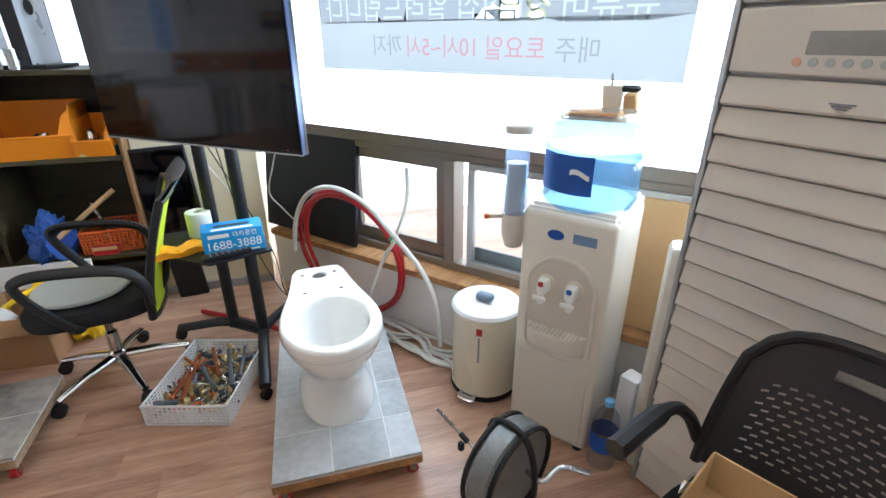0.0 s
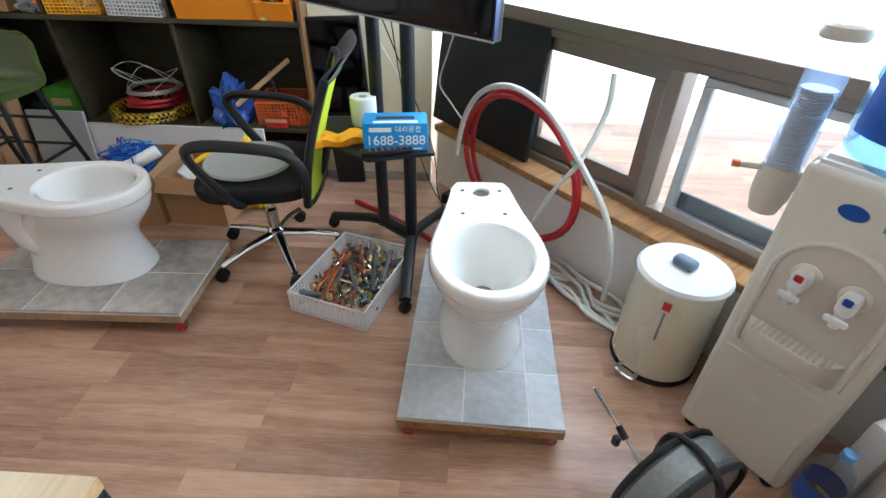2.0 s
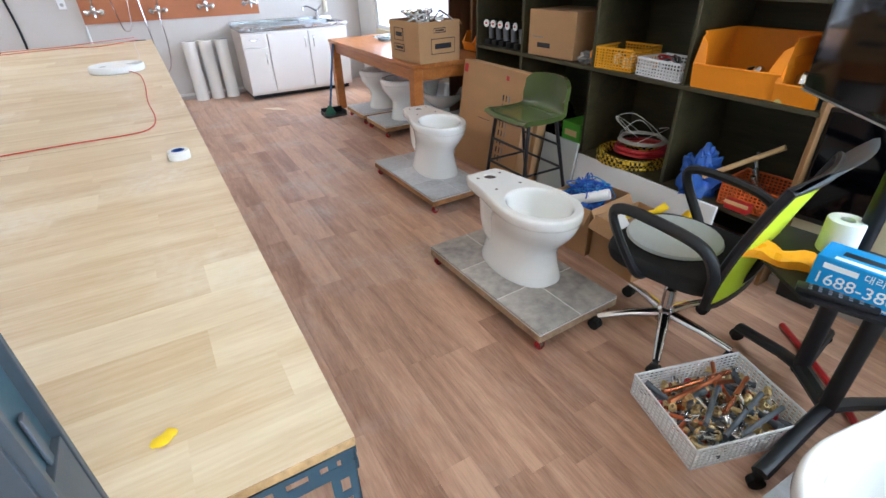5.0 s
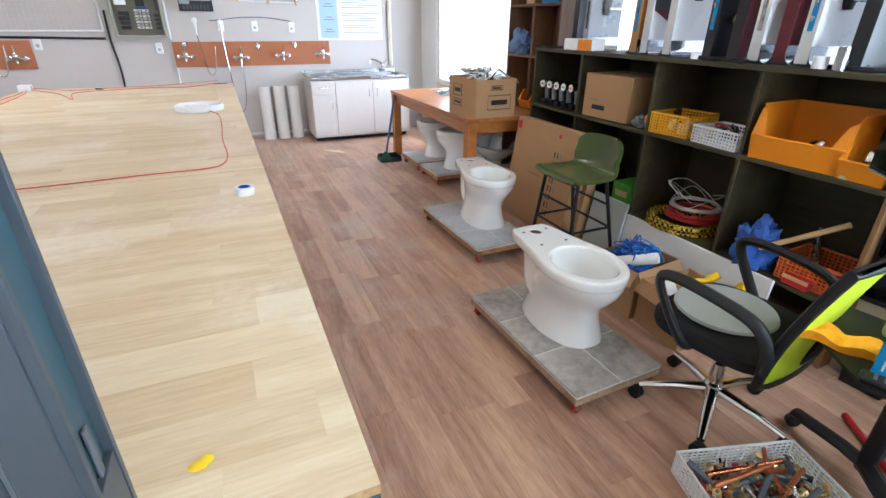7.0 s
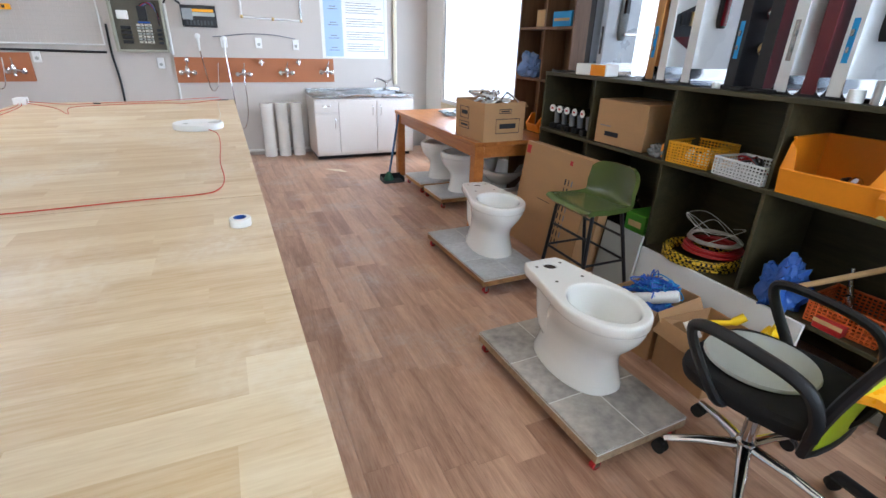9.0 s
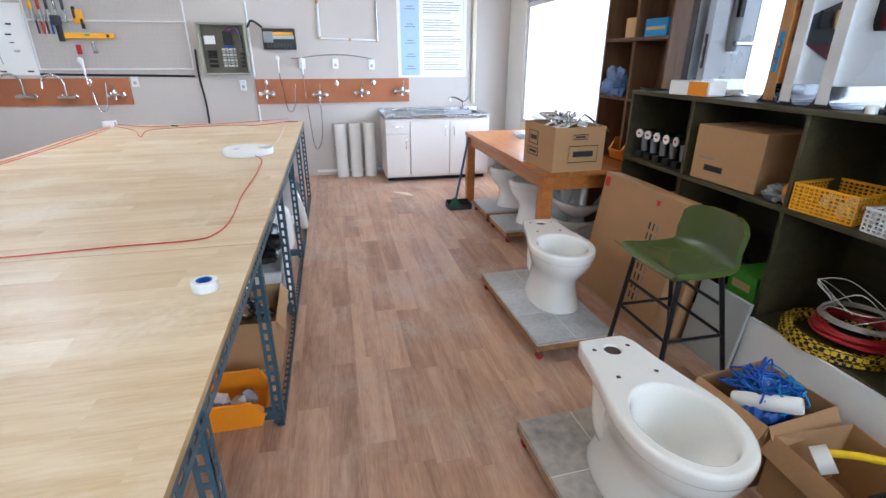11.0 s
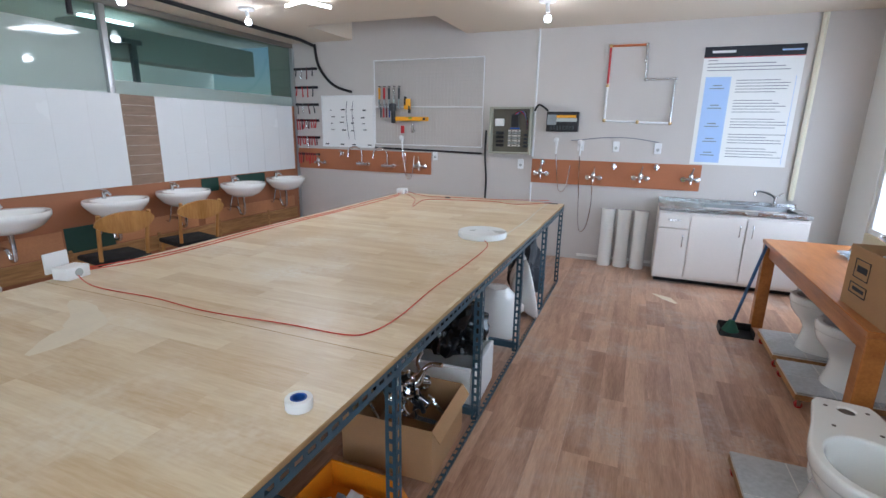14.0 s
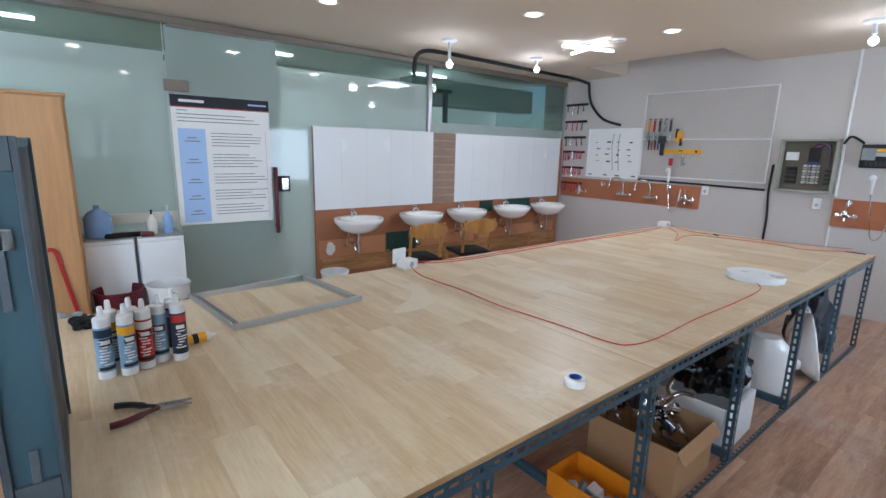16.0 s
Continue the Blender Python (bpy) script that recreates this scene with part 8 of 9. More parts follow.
for c, s in (((0, 0, 0.015), (0.52, 0.44, 0.03)), ((0.245, 0, 0.14), (0.03, 0.44, 0.25)), ((-0.245, 0, 0.14), (0.03, 0.44, 0.25)), ((0, 0.205, 0.14), (0.46, 0.03, 0.25)), ((0, -0.205, 0.14), (0.46, 0.03, 0.25))):
    boxpart("foam_side", M_whiteplast, t, c, s, 0.006)
crumple("black_bag", st @ pose(0.03, 0.10, 0.25), (0.25, 0.27, 0.22), M_blackfilm, "shiny black bin bag spilling from the foam box", "plastic bag", 101, 4)
closed_box("white_carton", st @ pose(0.10, 0.28, 0.0), 0.2, 0.1, 0.33, "small white carton beside the black bag", M_paper, False)
def urinal(m):
    t = thing("urinal", m, "white porcelain fixture lying under the bench", "urinal")
    bm = bmesh.new()
    loft(bm, [egg(0, 0, 0.17, 0.15, 0.15, 0.0, 28), egg(0, 0, 0.19, 0.16, 0.17, 0.06, 28), egg(0, 0, 0.18, 0.16, 0.165, 0.22, 28), egg(0, -0.01, 0.14, 0.14, 0.14, 0.34, 28), egg(0, -0.02, 0.07, 0.09, 0.08, 0.40, 28)])
    part("shell", bm, M_porc, t)
    bm = bmesh.new()
    lathe(bm, [(0.035, 0), (0.04, 0.03), (0.03, 0.05), (0.02, 0.03)], 16, pose(0.16, 0, 0.22, 0, 90, 0))
    part("spud", bm, M_porc, t)
urinal(pose(0.50, 4.78, 0.0, 0, 0, 20))
wash_bowl(pose(0.52, 5.22, 0.20, 0, 78, 20), "white oval washbasin propped upright under the bench", "basins under the bench")
wash_bowl(pose(0.46, 5.40, 0.20, 0, 74, 10), "grey-white washbasin propped upright under the bench", "basins under the bench")
crumple("dark_bag", pose(0.48, 5.90, 0), (0.20, 0.26, 0.42), mat("slate_film", "3A4048", 0.4, var=0.2, bump=0.05), "dark slate sack under the far end of the bench", "sack", 111, 4)

# ---- sink wall ----
for i in range(3):
    bm = bmesh.new()
    n = 18
    x0 = 1.135 + 0.185 * i
    rr = lambda s, z: [(x0 + 0.083 * s * math.cos(a), 7.31 - 0.10 * s * math.sin(a), z) for a in [math.pi * k / n for k in range(n + 1)]]
    loft(bm, [rr(1.0, 0.0), rr(0.97, 0.05), rr(0.92, 0.3), rr(0.95, 0.62), rr(1.02, 0.69)])
    solid("basin_pedestal", bm, M_porc, "white porcelain basin pedestal standing against the wall", "pedestal", "spare basin pedestals")
slab("trim_pipe_duct", M_white, (0.80, 7.385, 0.045), (1.66, 7.408, 0.075), "white duct strip low on the sink wall", "trim")
slab("brown_board_right", M_cork, (0.165, 7.385, 0.935), (2.06, 7.408, 1.225), "long brown board carrying sample taps", "tap board")
slab("brown_board_left", M_cork, (-3.42, 7.385, 0.955), (-1.22, 7.408, 1.25), "long brown board carrying sample taps", "tap board")

def wall_tap(x, z, kind, label="chrome sample tap mounted on the brown board"):
    t = thing("wall_tap", pose(x, 7.384, z), label, "tap", "sample taps")
    bm = bmesh.new()
    if kind == "mixer":
        for s in (-1, 1):
            lathe(bm, [(0.03, 0), (0.03, 0.008), (0.016, 0.014), (0.016, 0.05)], 14, pose(0.07 * s, 0, 0, 90, 0, 0))
            tube(bm, [(0.07 * s, -0.05, 0), (0.035 * s, -0.058, 0.012), (0, -0.06, 0.02)], 0.014, 10)
        lathe(bm, [(0.018, -0.03), (0.026, -0.02), (0.027, 0.035), (0.02, 0.05), (0.001, 0.054)], 18, pose(0, -0.06, 0.015))
        cyl(bm, (0, -0.06, -0.01), (0, -0.062, -0.045), 0.012, 12)
        part("body", bm, M_chrome, t)
        bm = bmesh.new()
        tube(bm, [(0, -0.06, 0.062), (0.008, -0.085, 0.10), (0.014, -0.115, 0.135)], [0.014, 0.010, 0.008], 10)
        part("lever", bm, M_chrome, t, "chrome lever pointing up")
    elif kind == "swan":
        for s in (-1, 1):
            lathe(bm, [(0.03, 0), (0.03, 0.008), (0.016, 0.014), (0.016, 0.05)], 14, pose(0.07 * s, 0, 0, 90, 0, 0))
        cyl(bm, (-0.09, -0.055, 0), (0.09, -0.055, 0), 0.02, 14)
        part("body", bm, M_chrome, t)
        bm = bmesh.new()
        tube(bm, smooth_path([(0, -0.055, 0), (0, -0.06, 0.15), (-0.03, -0.08, 0.22), (-0.10, -0.10, 0.24), (-0.17, -0.12, 0.20), (-0.185, -0.13, 0.10)], 6), 0.012, 10)
        part("spout", bm, M_chrome, t)
    else:
        lathe(bm, [(0.028, 0), (0.028, 0.008), (0.014, 0.014), (0.014, 0.05)], 14, pose(0, 0, 0, 90, 0, 0))
        cyl(bm, (0, -0.05, -0.03), (0, -0.05, 0.03), 0.013, 12)
        B(bm, (0, -0.05, 0.036), (0.05, 0.014, 0.01), 0.004)
        part("body", bm, M_chrome, t)
    return t
for x, z, k in ((0.29, 1.05, "mixer"), (0.30, 1.19, "valve"), (0.92, 1.03, "mixer"), (1.14, 1.17, "valve"), (1.44, 1.05, "mixer"), (1.60, 1.18, "valve"), (1.96, 1.06, "mixer"), (-3.02, 1.05, "mixer"), (-2.63, 1.19, "valve"), (-2.27, 1.06, "swan"), (-1.86, 1.05, "swan"), (-1.62, 1.21, "valve"), (-1.37, 1.06, "mixer")):
    wall_tap(x, z, k)

def hand_shower(x, z, lo):
    t = thing("hand_shower", pose(x, 7.38, 0), "white hand shower with hose hanging on the wall", "hand shower", "hand showers")
    bm = bmesh.new()
    tube(bm, [(0, -0.03, z - 0.12), (0, -0.035, z - 0.03), (0, -0.045, z + 0.03)], [0.01, 0.014, 0.022], 10)
    lathe(bm, [(0.03, 0), (0.032, 0.012), (0.02, 0.02)], 16, pose(0, -0.06, z + 0.04, 80, 0, 0))
    part("head", bm, M_whiteplast, t)
    bm = bmesh.new()
    tube(bm, smooth_path([(0, -0.03, z - 0.12), (0.02, -0.03, (z + lo) / 2), (0.06, -0.03, lo), (0.14, -0.03, lo + 0.03), (0.18, -0.03, lo + 0.3), (0.17, -0.03, z - 0.35)], 6), 0.006, 8)
    part("hose", bm, M_chrome, t)
hand_shower(0.46, 1.42, 0.86)
hand_shower(0.74, 1.40, 0.40)
hand_shower(-1.63, 1.40, 0.90)
for x, z in ((0.74, 1.40), (1.14, 1.40), (1.59, 1.39), (-1.16, 1.21), (0.02, 1.155)):
    t = thing("wall_socket", pose(x, 7.408, z), "white wall socket plate on the painted wall", "socket", "wall sockets")
    boxpart("plate", M_whiteplast, t, (0, -0.008, 0), (0.075, 0.016, 0.12), 0.004)
    bm = bmesh.new()
    lathe(bm, [(0.018, 0), (0.018, 0.004)], 16, pose(0, -0.014, -0.015, 90, 0, 0))
    part("socket_face", bm, M_greyseat, t)
def strip(pts, r, mt, name, label, category):
    bm = bmesh.new()
    tube(bm, smooth_path(pts, 6), r, 6)
    return solid(name, bm, mt, label, category)
strip([(0.62, 7.40, 1.46), (0.74, 7.40, 1.47), (1.0, 7.40, 1.50), (1.3, 7.40, 1.50), (1.59, 7.40, 1.46)], 0.006, M_inkgrey, "wall_cable", "grey cable looping between the sockets", "cable")
strip([(-2.1, 7.395, 1.295), (-1.6, 7.395, 1.285), (-1.0, 7.395, 1.275), (-0.5, 7.395, 1.265)], 0.014, M_black, "black_conduit", "black conduit running under the wire grid", "conduit")
strip([(-0.45, 7.395, 1.56), (-0.455, 7.395, 1.25), (-0.43, 7.395, 0.9), (-0.45, 7.395, 0.3)], 0.012, M_black, "black_conduit", "black conduit dropping from the panel board", "conduit")
strip([(0.165, 7.40, 2.73), (0.165, 7.40, 2.0), (0.165, 7.40, 1.25)], 0.014, M_whiteplast, "white_conduit", "white conduit strip from the ceiling to the tap board", "conduit")
strip([(0.165, 7.40, 0.93), (0.165, 7.40, 0.1)], 0.012, M_whiteplast, "white_conduit", "white conduit strip below the tap board", "conduit")
strip([(-3.05, 7.39, 2.70), (-2.98, 7.38, 2.40), (-2.75, 7.38, 2.15), (-2.45, 7.39, 2.05)], 0.02, M_black, "black_hose", "thick black cable sagging to the whiteboard", "cable")
strip([(0.16, 7.39, 1.80), (0.22, 7.36, 1.87), (0.33, 7.37, 1.80)], 0.012, M_black, "wall_cable", "short black cable between panel board and inverter", "cable")
strip([(2.93, 7.38, 2.72), (2.93, 7.38, 1.5), (2.93, 7.38, 0.9)], 0.028, M_cream2, "gas_pipe", "cream pipe running down the wall corner", "pipe")

def panel_board():
    t = thing("distribution_board", pose(-0.12, 7.408, 1.56), "open grey electrical distribution board with breakers", "distribution board")
    W, H, D = 0.53, 0.57, 0.11
    mt = mat("grey_green_enamel", "9C9C8E", 0.5, var=0.05)
    boxpart("back_plate", mat("board_inside", "635E52", 0.6, var=0.2), t, (0, -0.006, 0), (W, 0.01, H))
    for c, s in (((-W / 2 + 0.012, -D / 2, 0), (0.024, D, H)), ((W / 2 - 0.012, -D / 2, 0), (0.024, D, H)), ((0, -D / 2, H / 2 - 0.012), (W - 0.05, D, 0.024)), ((0, -D / 2, -H / 2 + 0.012), (W - 0.05, D, 0.024))):
        boxpart("case_side", mt, t, c, s, 0.002)
    boxpart("main_breaker", M_black, t, (0.05, -0.04, 0.12), (0.09, 0.06, 0.15), 0.004)
    boxpart("meter", M_whiteplast, t, (-0.15, -0.035, 0.10), (0.11, 0.05, 0.09), 0.004)
    boxpart("label_strip", M_labelblue, t, (0.05, -0.036, 0.028), (0.12, 0.03, 0.018), 0.002)
    for i in range(7):
        for x in (0.005, 0.085):
            br = boxpart("breaker", M_greyseat if i % 2 else M_ivory, t, (x, -0.04, 0.0 - 0.03 * i), (0.066, 0.05, 0.021), 0.002)
            boxpart("toggle", M_black, br, (x + 0.012, -0.068, 0.0 - 0.03 * i), (0.016, 0.010, 0.010))
    for i in range(4):
        boxpart("terminal", M_black, t, (-0.14, -0.03, -0.03 - 0.05 * i), (0.10, 0.03, 0.035), 0.003)
        boxpart("terminal", M_dgrey, t, (0.19, -0.03, -0.05 - 0.045 * i), (0.05, 0.03, 0.03), 0.003)
    for i in range(5):
        bm = bmesh.new()
        tube(bm, smooth_path([(0.02 + 0.015 * i, -0.05, 0.19), (0.10 + 0.02 * i, -0.06, 0.23), (0.2, -0.05, 0.15 - 0.02 * i), (0.2, -0.05, 0.0)], 5), 0.005, 6)
        part("cable", bm, (M_black, M_redwheel, M_labelblue, M_inkgrey, M_black)[i], t)
panel_board()
def inverter():
    t = thing("wall_inverter", pose(0.51, 7.408, 1.675), "black wall inverter box with yellow label strip", "inverter")
    boxpart("case", M_black, t, (0, -0.05, 0), (0.37, 0.10, 0.23), 0.006)
    boxpart("yellow_label", M_yellow, t, (0.04, -0.101, 0.06), (0.24, 0.002, 0.03))
    boxpart("grey_label", M_greyseat, t, (0.04, -0.101, 0.02), (0.26, 0.002, 0.04))
    boxpart("clear_cover", M_film, t, (-0.12, -0.105, 0.02), (0.11, 0.012, 0.12), 0.003)
    for i in range(8):
        boxpart("terminal", M_dgrey, t, (-0.13 + 0.037 * i, -0.102, -0.07), (0.022, 0.006, 0.05))
inverter()

def pipe_loop():
    t = thing("pipe_loop_sample", pose(0, 7.385, 0), "sample pipe loop of copper, red and steel on the wall", "pipe sample")
    segs = (((0.98, 0, 2.50), (1.36, 0, 2.50), M_copper), ((0.98, 0, 2.50), (0.98, 0, 2.10), M_redwheel), ((0.98, 0, 2.10), (0.98, 0, 1.70), M_whiteplast), ((0.98, 0, 1.69), (1.68, 0, 1.67), M_whiteplast),
            ((1.68, 0, 1.67), (1.68, 0, 2.14), M_steel), ((1.68, 0, 2.14), (1.38, 0, 2.14), M_steel), ((1.38, 0, 2.14), (1.36, 0, 2.50), M_steel))
    for a, b, mt in segs:
        bm = bmesh.new()
        cyl(bm, a, b, 0.0125, 10)
        part("pipe", bm, mt, t)
    for x, z in ((0.98, 2.50), (1.36, 2.50), (0.98, 1.695), (1.68, 1.67), (1.68, 2.14), (1.38, 2.14), (0.98, 2.08), (1.36, 2.34), (1.34, 1.68)):
        bm = bmesh.new()
        bmesh.ops.create_uvsphere(bm, u_segments=12, v_segments=8, radius=0.021, matrix=Matrix.Translation((x, 0, z)))
        part("joint", bm, M_brass if z < 2.0 or x < 1.1 else M_steel, t)
pipe_loop()

def poster(name, m, W, H, label, group):
    """Printed schedule: dark header, blue column, lines of print; local x along, z up, y out."""
    t = thing(name, m, label, "poster", group)
    boxpart("sheet", M_paper, t, (W / 2, 0, H / 2), (W, 0.002, H))
    boxpart("header", M_ink, t, (W / 2, 0.002, H - H * 0.045), (W, 0.001, H * 0.085))
    boxpart("red_rule", M_redwheel, t, (W / 2, 0.002, H * 0.909), (W, 0.001, H * 0.006))
    boxpart("header_print", M_paper, t, (W * 0.2, 0.003, H * 0.955), (W * 0.24, 0.001, H * 0.02))
    boxpart("header_print", M_paperblue, t, (W * 0.87, 0.003, H * 0.955), (W * 0.2, 0.001, H * 0.013))
    boxpart("blue_column", M_paperblue, t, (W * 0.18, 0.002, H * 0.385), (W * 0.26, 0.001, H * 0.73))
    rg = random.Random(17)
    bm = bmesh.new()
    z = H * 0.885
    for k in range(4):
        w = W * rg.uniform(0.5, 0.85) if k else W * 0.1
        B(bm, (W * 0.05 + w / 2, 0.002, z), (w, 0.001, H * 0.006))
        z -= H * 0.027
    for blk, cnt in ((0.72, 5), (0.555, 5), (0.40, 4), (0.27, 4), (0.15, 4)):
        for k in range(cnt):
            w = W * rg.uniform(0.38, 0.58)
            B(bm, (W * 0.37 + w / 2, 0.002, H * (blk - 0.024 * k)), (w, 0.001, H * 0.0055))
        B(bm, (W * 0.18, 0.003, H * (blk - 0.04)), (W * 0.09, 0.001, H * 0.008))
        B(bm, (W * 0.18, 0.003, H * (blk - 0.065)), (W * 0.15, 0.001, H * 0.007))
    pr = part("body_print", bm, M_inkgrey, t)
    tagged(pr, kind="stuff")
    for x in (W * 0.05, W * 0.31, W * 0.95):
        boxpart("rule", M_paperblue, t, (x, 0.0022, H * 0.385), (0.004, 0.001, H * 0.73))
    return t
poster("wall_poster", pose(1.93, 7.405, 1.235) @ Matrix.Diagonal((1, -1, 1, 1)), 0.90, 1.22, "white printed timetable poster with black header on the wall", "timetable posters")

M_wire_grey = mat("grey_wire", "B9B4AE", 0.5)


def wire_grid():
    t = thing("wire_grid_panel", pose(-2.07, 7.385, 1.345), "white wire grid panel on the wall with hand tools", "wire grid")
    W, H = 1.57, 1.10
    bm = bmesh.new()
    for z in (0, 0.50, H):
        cyl(bm, (0, -0.01, z), (W, -0.01, z), 0.009, 8)
    for x in (0, W):
        cyl(bm, (x, -0.01, 0), (x, -0.01, H), 0.009, 8)
    part("grid_frame", bm, M_whiteplast, t)
    bm = bmesh.new()
    for i in range(1, 32):
        B(bm, (W * i / 32, 0, H / 2), (0.003, 0.003, H))
    for j in range(1, 24):
        B(bm, (W / 2, 0.002, H * j / 24), (W, 0.003, 0.003))
    part("wire_mesh", bm, M_wire_grey, t)
    tagged(t.children[-1], kind="stuff")
wire_grid()
GY = 7.365
def hang(name, x, z, parts_, label, category="hand tool"):
    t = thing(name, pose(x, GY, z), label, category, "tools on the wire grid")
    for nm, c, s, mt, bev in parts_:
        boxpart(nm, mt, t, c, s, bev)
for i, mt in enumerate((M_yellow, M_redwheel, M_dgrey, M_steel, M_dgrey)):
    hang("saw_handle_tool", -1.98 + 0.075 * i, 2.10, (("handle", (0, -0.02, -0.08), (0.025, 0.03, 0.15), mt, 0.008), ("blade", (0, -0.02, -0.21), (0.03, 0.012, 0.14), M_chrome, 0.003), ("hook", (0, -0.01, 0.01), (0.01, 0.06, 0.01), M_black, 0.0)), "hand tool with coloured handle hanging on the wire grid")
for i, mt in enumerate((M_dgrey, M_redwheel, M_maroon, M_labelblue)):
    hang("plier", -1.96 + 0.045 * i, 1.86, (("handle", (0, -0.02, -0.09), (0.018, 0.02, 0.13), mt, 0.006), ("jaw", (0, -0.02, 0.0), (0.016, 0.014, 0.06), M_steel, 0.003)), "small pliers hanging on the wire grid")
hang("power_drill", -1.76, 1.86, (("body", (0, -0.05, -0.02), (0.09, 0.07, 0.10), M_dgrey, 0.015), ("grip", (0.01, -0.05, -0.14), (0.05, 0.05, 0.18), M_black, 0.012)), "dark power drill hanging on the wire grid", "drill")
hang("clamp_tool", -1.55, 1.98, (("frame", (0, -0.03, -0.10), (0.10, 0.03, 0.14), M_yellow, 0.01), ("grip", (0.03, -0.03, -0.17), (0.03, 0.035, 0.10), M_black, 0.008), ("grip", (-0.03, -0.03, -0.06), (0.03, 0.035, 0.12), M_black, 0.008)), "yellow and black clamps hanging on the wire grid", "clamp")
hang("spirit_level", -1.50, 1.69, (("bar", (0, -0.03, 0), (0.52, 0.025, 0.055), M_yellow, 0.004), ("vial", (0.0, -0.044, 0.01), (0.05, 0.004, 0.02), M_greenbox, 0.001), ("vial", (0.2, -0.044, 0), (0.03, 0.004, 0.03), M_black, 0.001)), "yellow spirit level lying across the wire grid", "spirit level")
hang("red_cutter", -1.62, 1.60, (("handle", (0, -0.03, -0.05), (0.05, 0.02, 0.10), M_redwheel, 0.006),), "red cutter hanging under the level", "cutter")
hang("pipe_cutter", -1.47, 1.62, (("body", (0, -0.03, -0.05), (0.03, 0.025, 0.12), M_steel, 0.006), ("jaw", (0.02, -0.03, -0.09), (0.04, 0.02, 0.03), M_steel, 0.004)), "steel pipe cutter hanging under the level", "cutter")
def whiteboard():
    t = thing("whiteboard", pose(-2.53, 7.405, 1.645), "white fixing board with rows of small fittings", "whiteboard")
    boxpart("board", M_paper, t, (0, -0.008, 0), (0.86, 0.014, 0.70), 0.002)
    for c, s in (((0, -0.018, 0.35), (0.88, 0.012, 0.02)), ((0, -0.018, -0.35), (0.88, 0.012, 0.02)), ((-0.43, -0.018, 0), (0.02, 0.012, 0.68)), ((0.43, -0.018, 0), (0.02, 0.012, 0.68))):
        boxpart("board_frame", M_whiteplast, t, c, s, 0.002)
    rg = random.Random(4)
    for x in (-0.26, -0.08, 0.08, 0.27):
        for z in (0.16, 0.06, -0.02, -0.12):
            boxpart("small_fitting", M_dgrey if rg.random() < 0.6 else M_steel, t, (x + rg.uniform(-0.02, 0.02), -0.022, z + rg.uniform(-0.01, 0.01)), (rg.uniform(0.02, 0.07), 0.012, rg.uniform(0.01, 0.02)), 0.002)
    for x in (-0.36, -0.1, 0.1, 0.36):
        boxpart("label_clip", M_ink, t, (x, -0.02, -0.32), (0.06, 0.008, 0.015))
    for x in (0.0, 0.1):
        bm = bmesh.new()
        tube(bm, smooth_path([(x, -0.02, 0.28), (x - 0.02, -0.02, 0.1), (x + 0.02, -0.02, -0.25)], 5), 0.004, 6)
        part("bent_wire", bm, M_inkgrey, t)
whiteboard()
for j, z in enumerate((2.375, 2.12, 1.88, 1.655, 1.41, 1.165)):
    t = thing("tool_rack", pose(-3.24, 7.405, z), "black magnetic tool strip holding small hand tools", "tool rack", "tool racks")
    boxpart("strip", M_black, t, (0, -0.012, 0), (0.42, 0.024, 0.035), 0.003)
    rg = random.Random(200 + j)
    for i in range(4 + (j > 2) * 5):
        x = -0.19 + 0.38 * (i + 0.5) / (4 + (j > 2) * 5)
        red = j in (1, 3, 4, 5) and rg.random() < 0.8
        bm = bmesh.new()
        ln = rg.uniform(0.07, 0.12)
        tube(bm, [(x - 0.006, -0.03, 0.02), (x, -0.03, -0.03), (x + rg.uniform(-0.02, 0.02), -0.03, -0.03 - ln)], [0.005, 0.007, 0.010], 6)
        part("hand_tool", bm, M_redwheel if red else (M_dgrey, M_steel, M_maroon)[i % 3], t)

# ---- dried plaster smears and a white string ----
M_stain = mat("dried_plaster", "E4DAC6", 0.8, var=0.06, scale=12, fine=80, bump=0.05)
def smear(name, c, pts, label):
    """A thin uneven film swept along a bent stroke."""
    bm = bmesh.new()
    path = smooth_path([(x, y, 0) for x, y, w in pts], 6)
    k = len(path) - 1
    rows = []
    for i, p in enumerate(path):
        j = i / k * (len(pts) - 1)
        a, f = min(int(j), len(pts) - 2), j - min(int(j), len(pts) - 2)
        w = pts[a][2] * (1 - f) + pts[a + 1][2] * f
        q = path[min(i + 1, k)] - path[max(i - 1, 0)]
        nn = Vector((-q.y, q.x, 0)).normalized()
        w1, w2 = (w * (1 + 0.25 * noise.noise(Vector((i * 0.4, s, c[1])))) for s in (0.0, 5.0))
        rows.append([p + nn * w1 + Vector((0, 0, 0.0004)), p + nn * w1 * 0.5 + Vector((0, 0, 0.001)), p - nn * w2 * 0.5 + Vector((0, 0, 0.001)), p - nn * w2 + Vector((0, 0, 0.0004))])
    loft(bm, rows, False, False)
    return solid(name, bm, M_stain, label, "stain", m=pose(*c))
smear("plaster_smear", (-0.46, 2.33, BZ + 0.0006), [(0.12, -0.17, 0.01), (0.09, -0.06, 0.06), (0.02, 0.07, 0.065), (-0.14, 0.16, 0.05), (-0.28, 0.20, 0.01)], "whitish dried plaster smear on the bench top")
smear("plaster_smear", (-0.50, 3.92, BZ + 0.0006), [(-0.09, -0.02, 0.01), (0.0, 0.0, 0.035), (0.10, 0.04, 0.01)], "faint white plaster smear on the bench top")
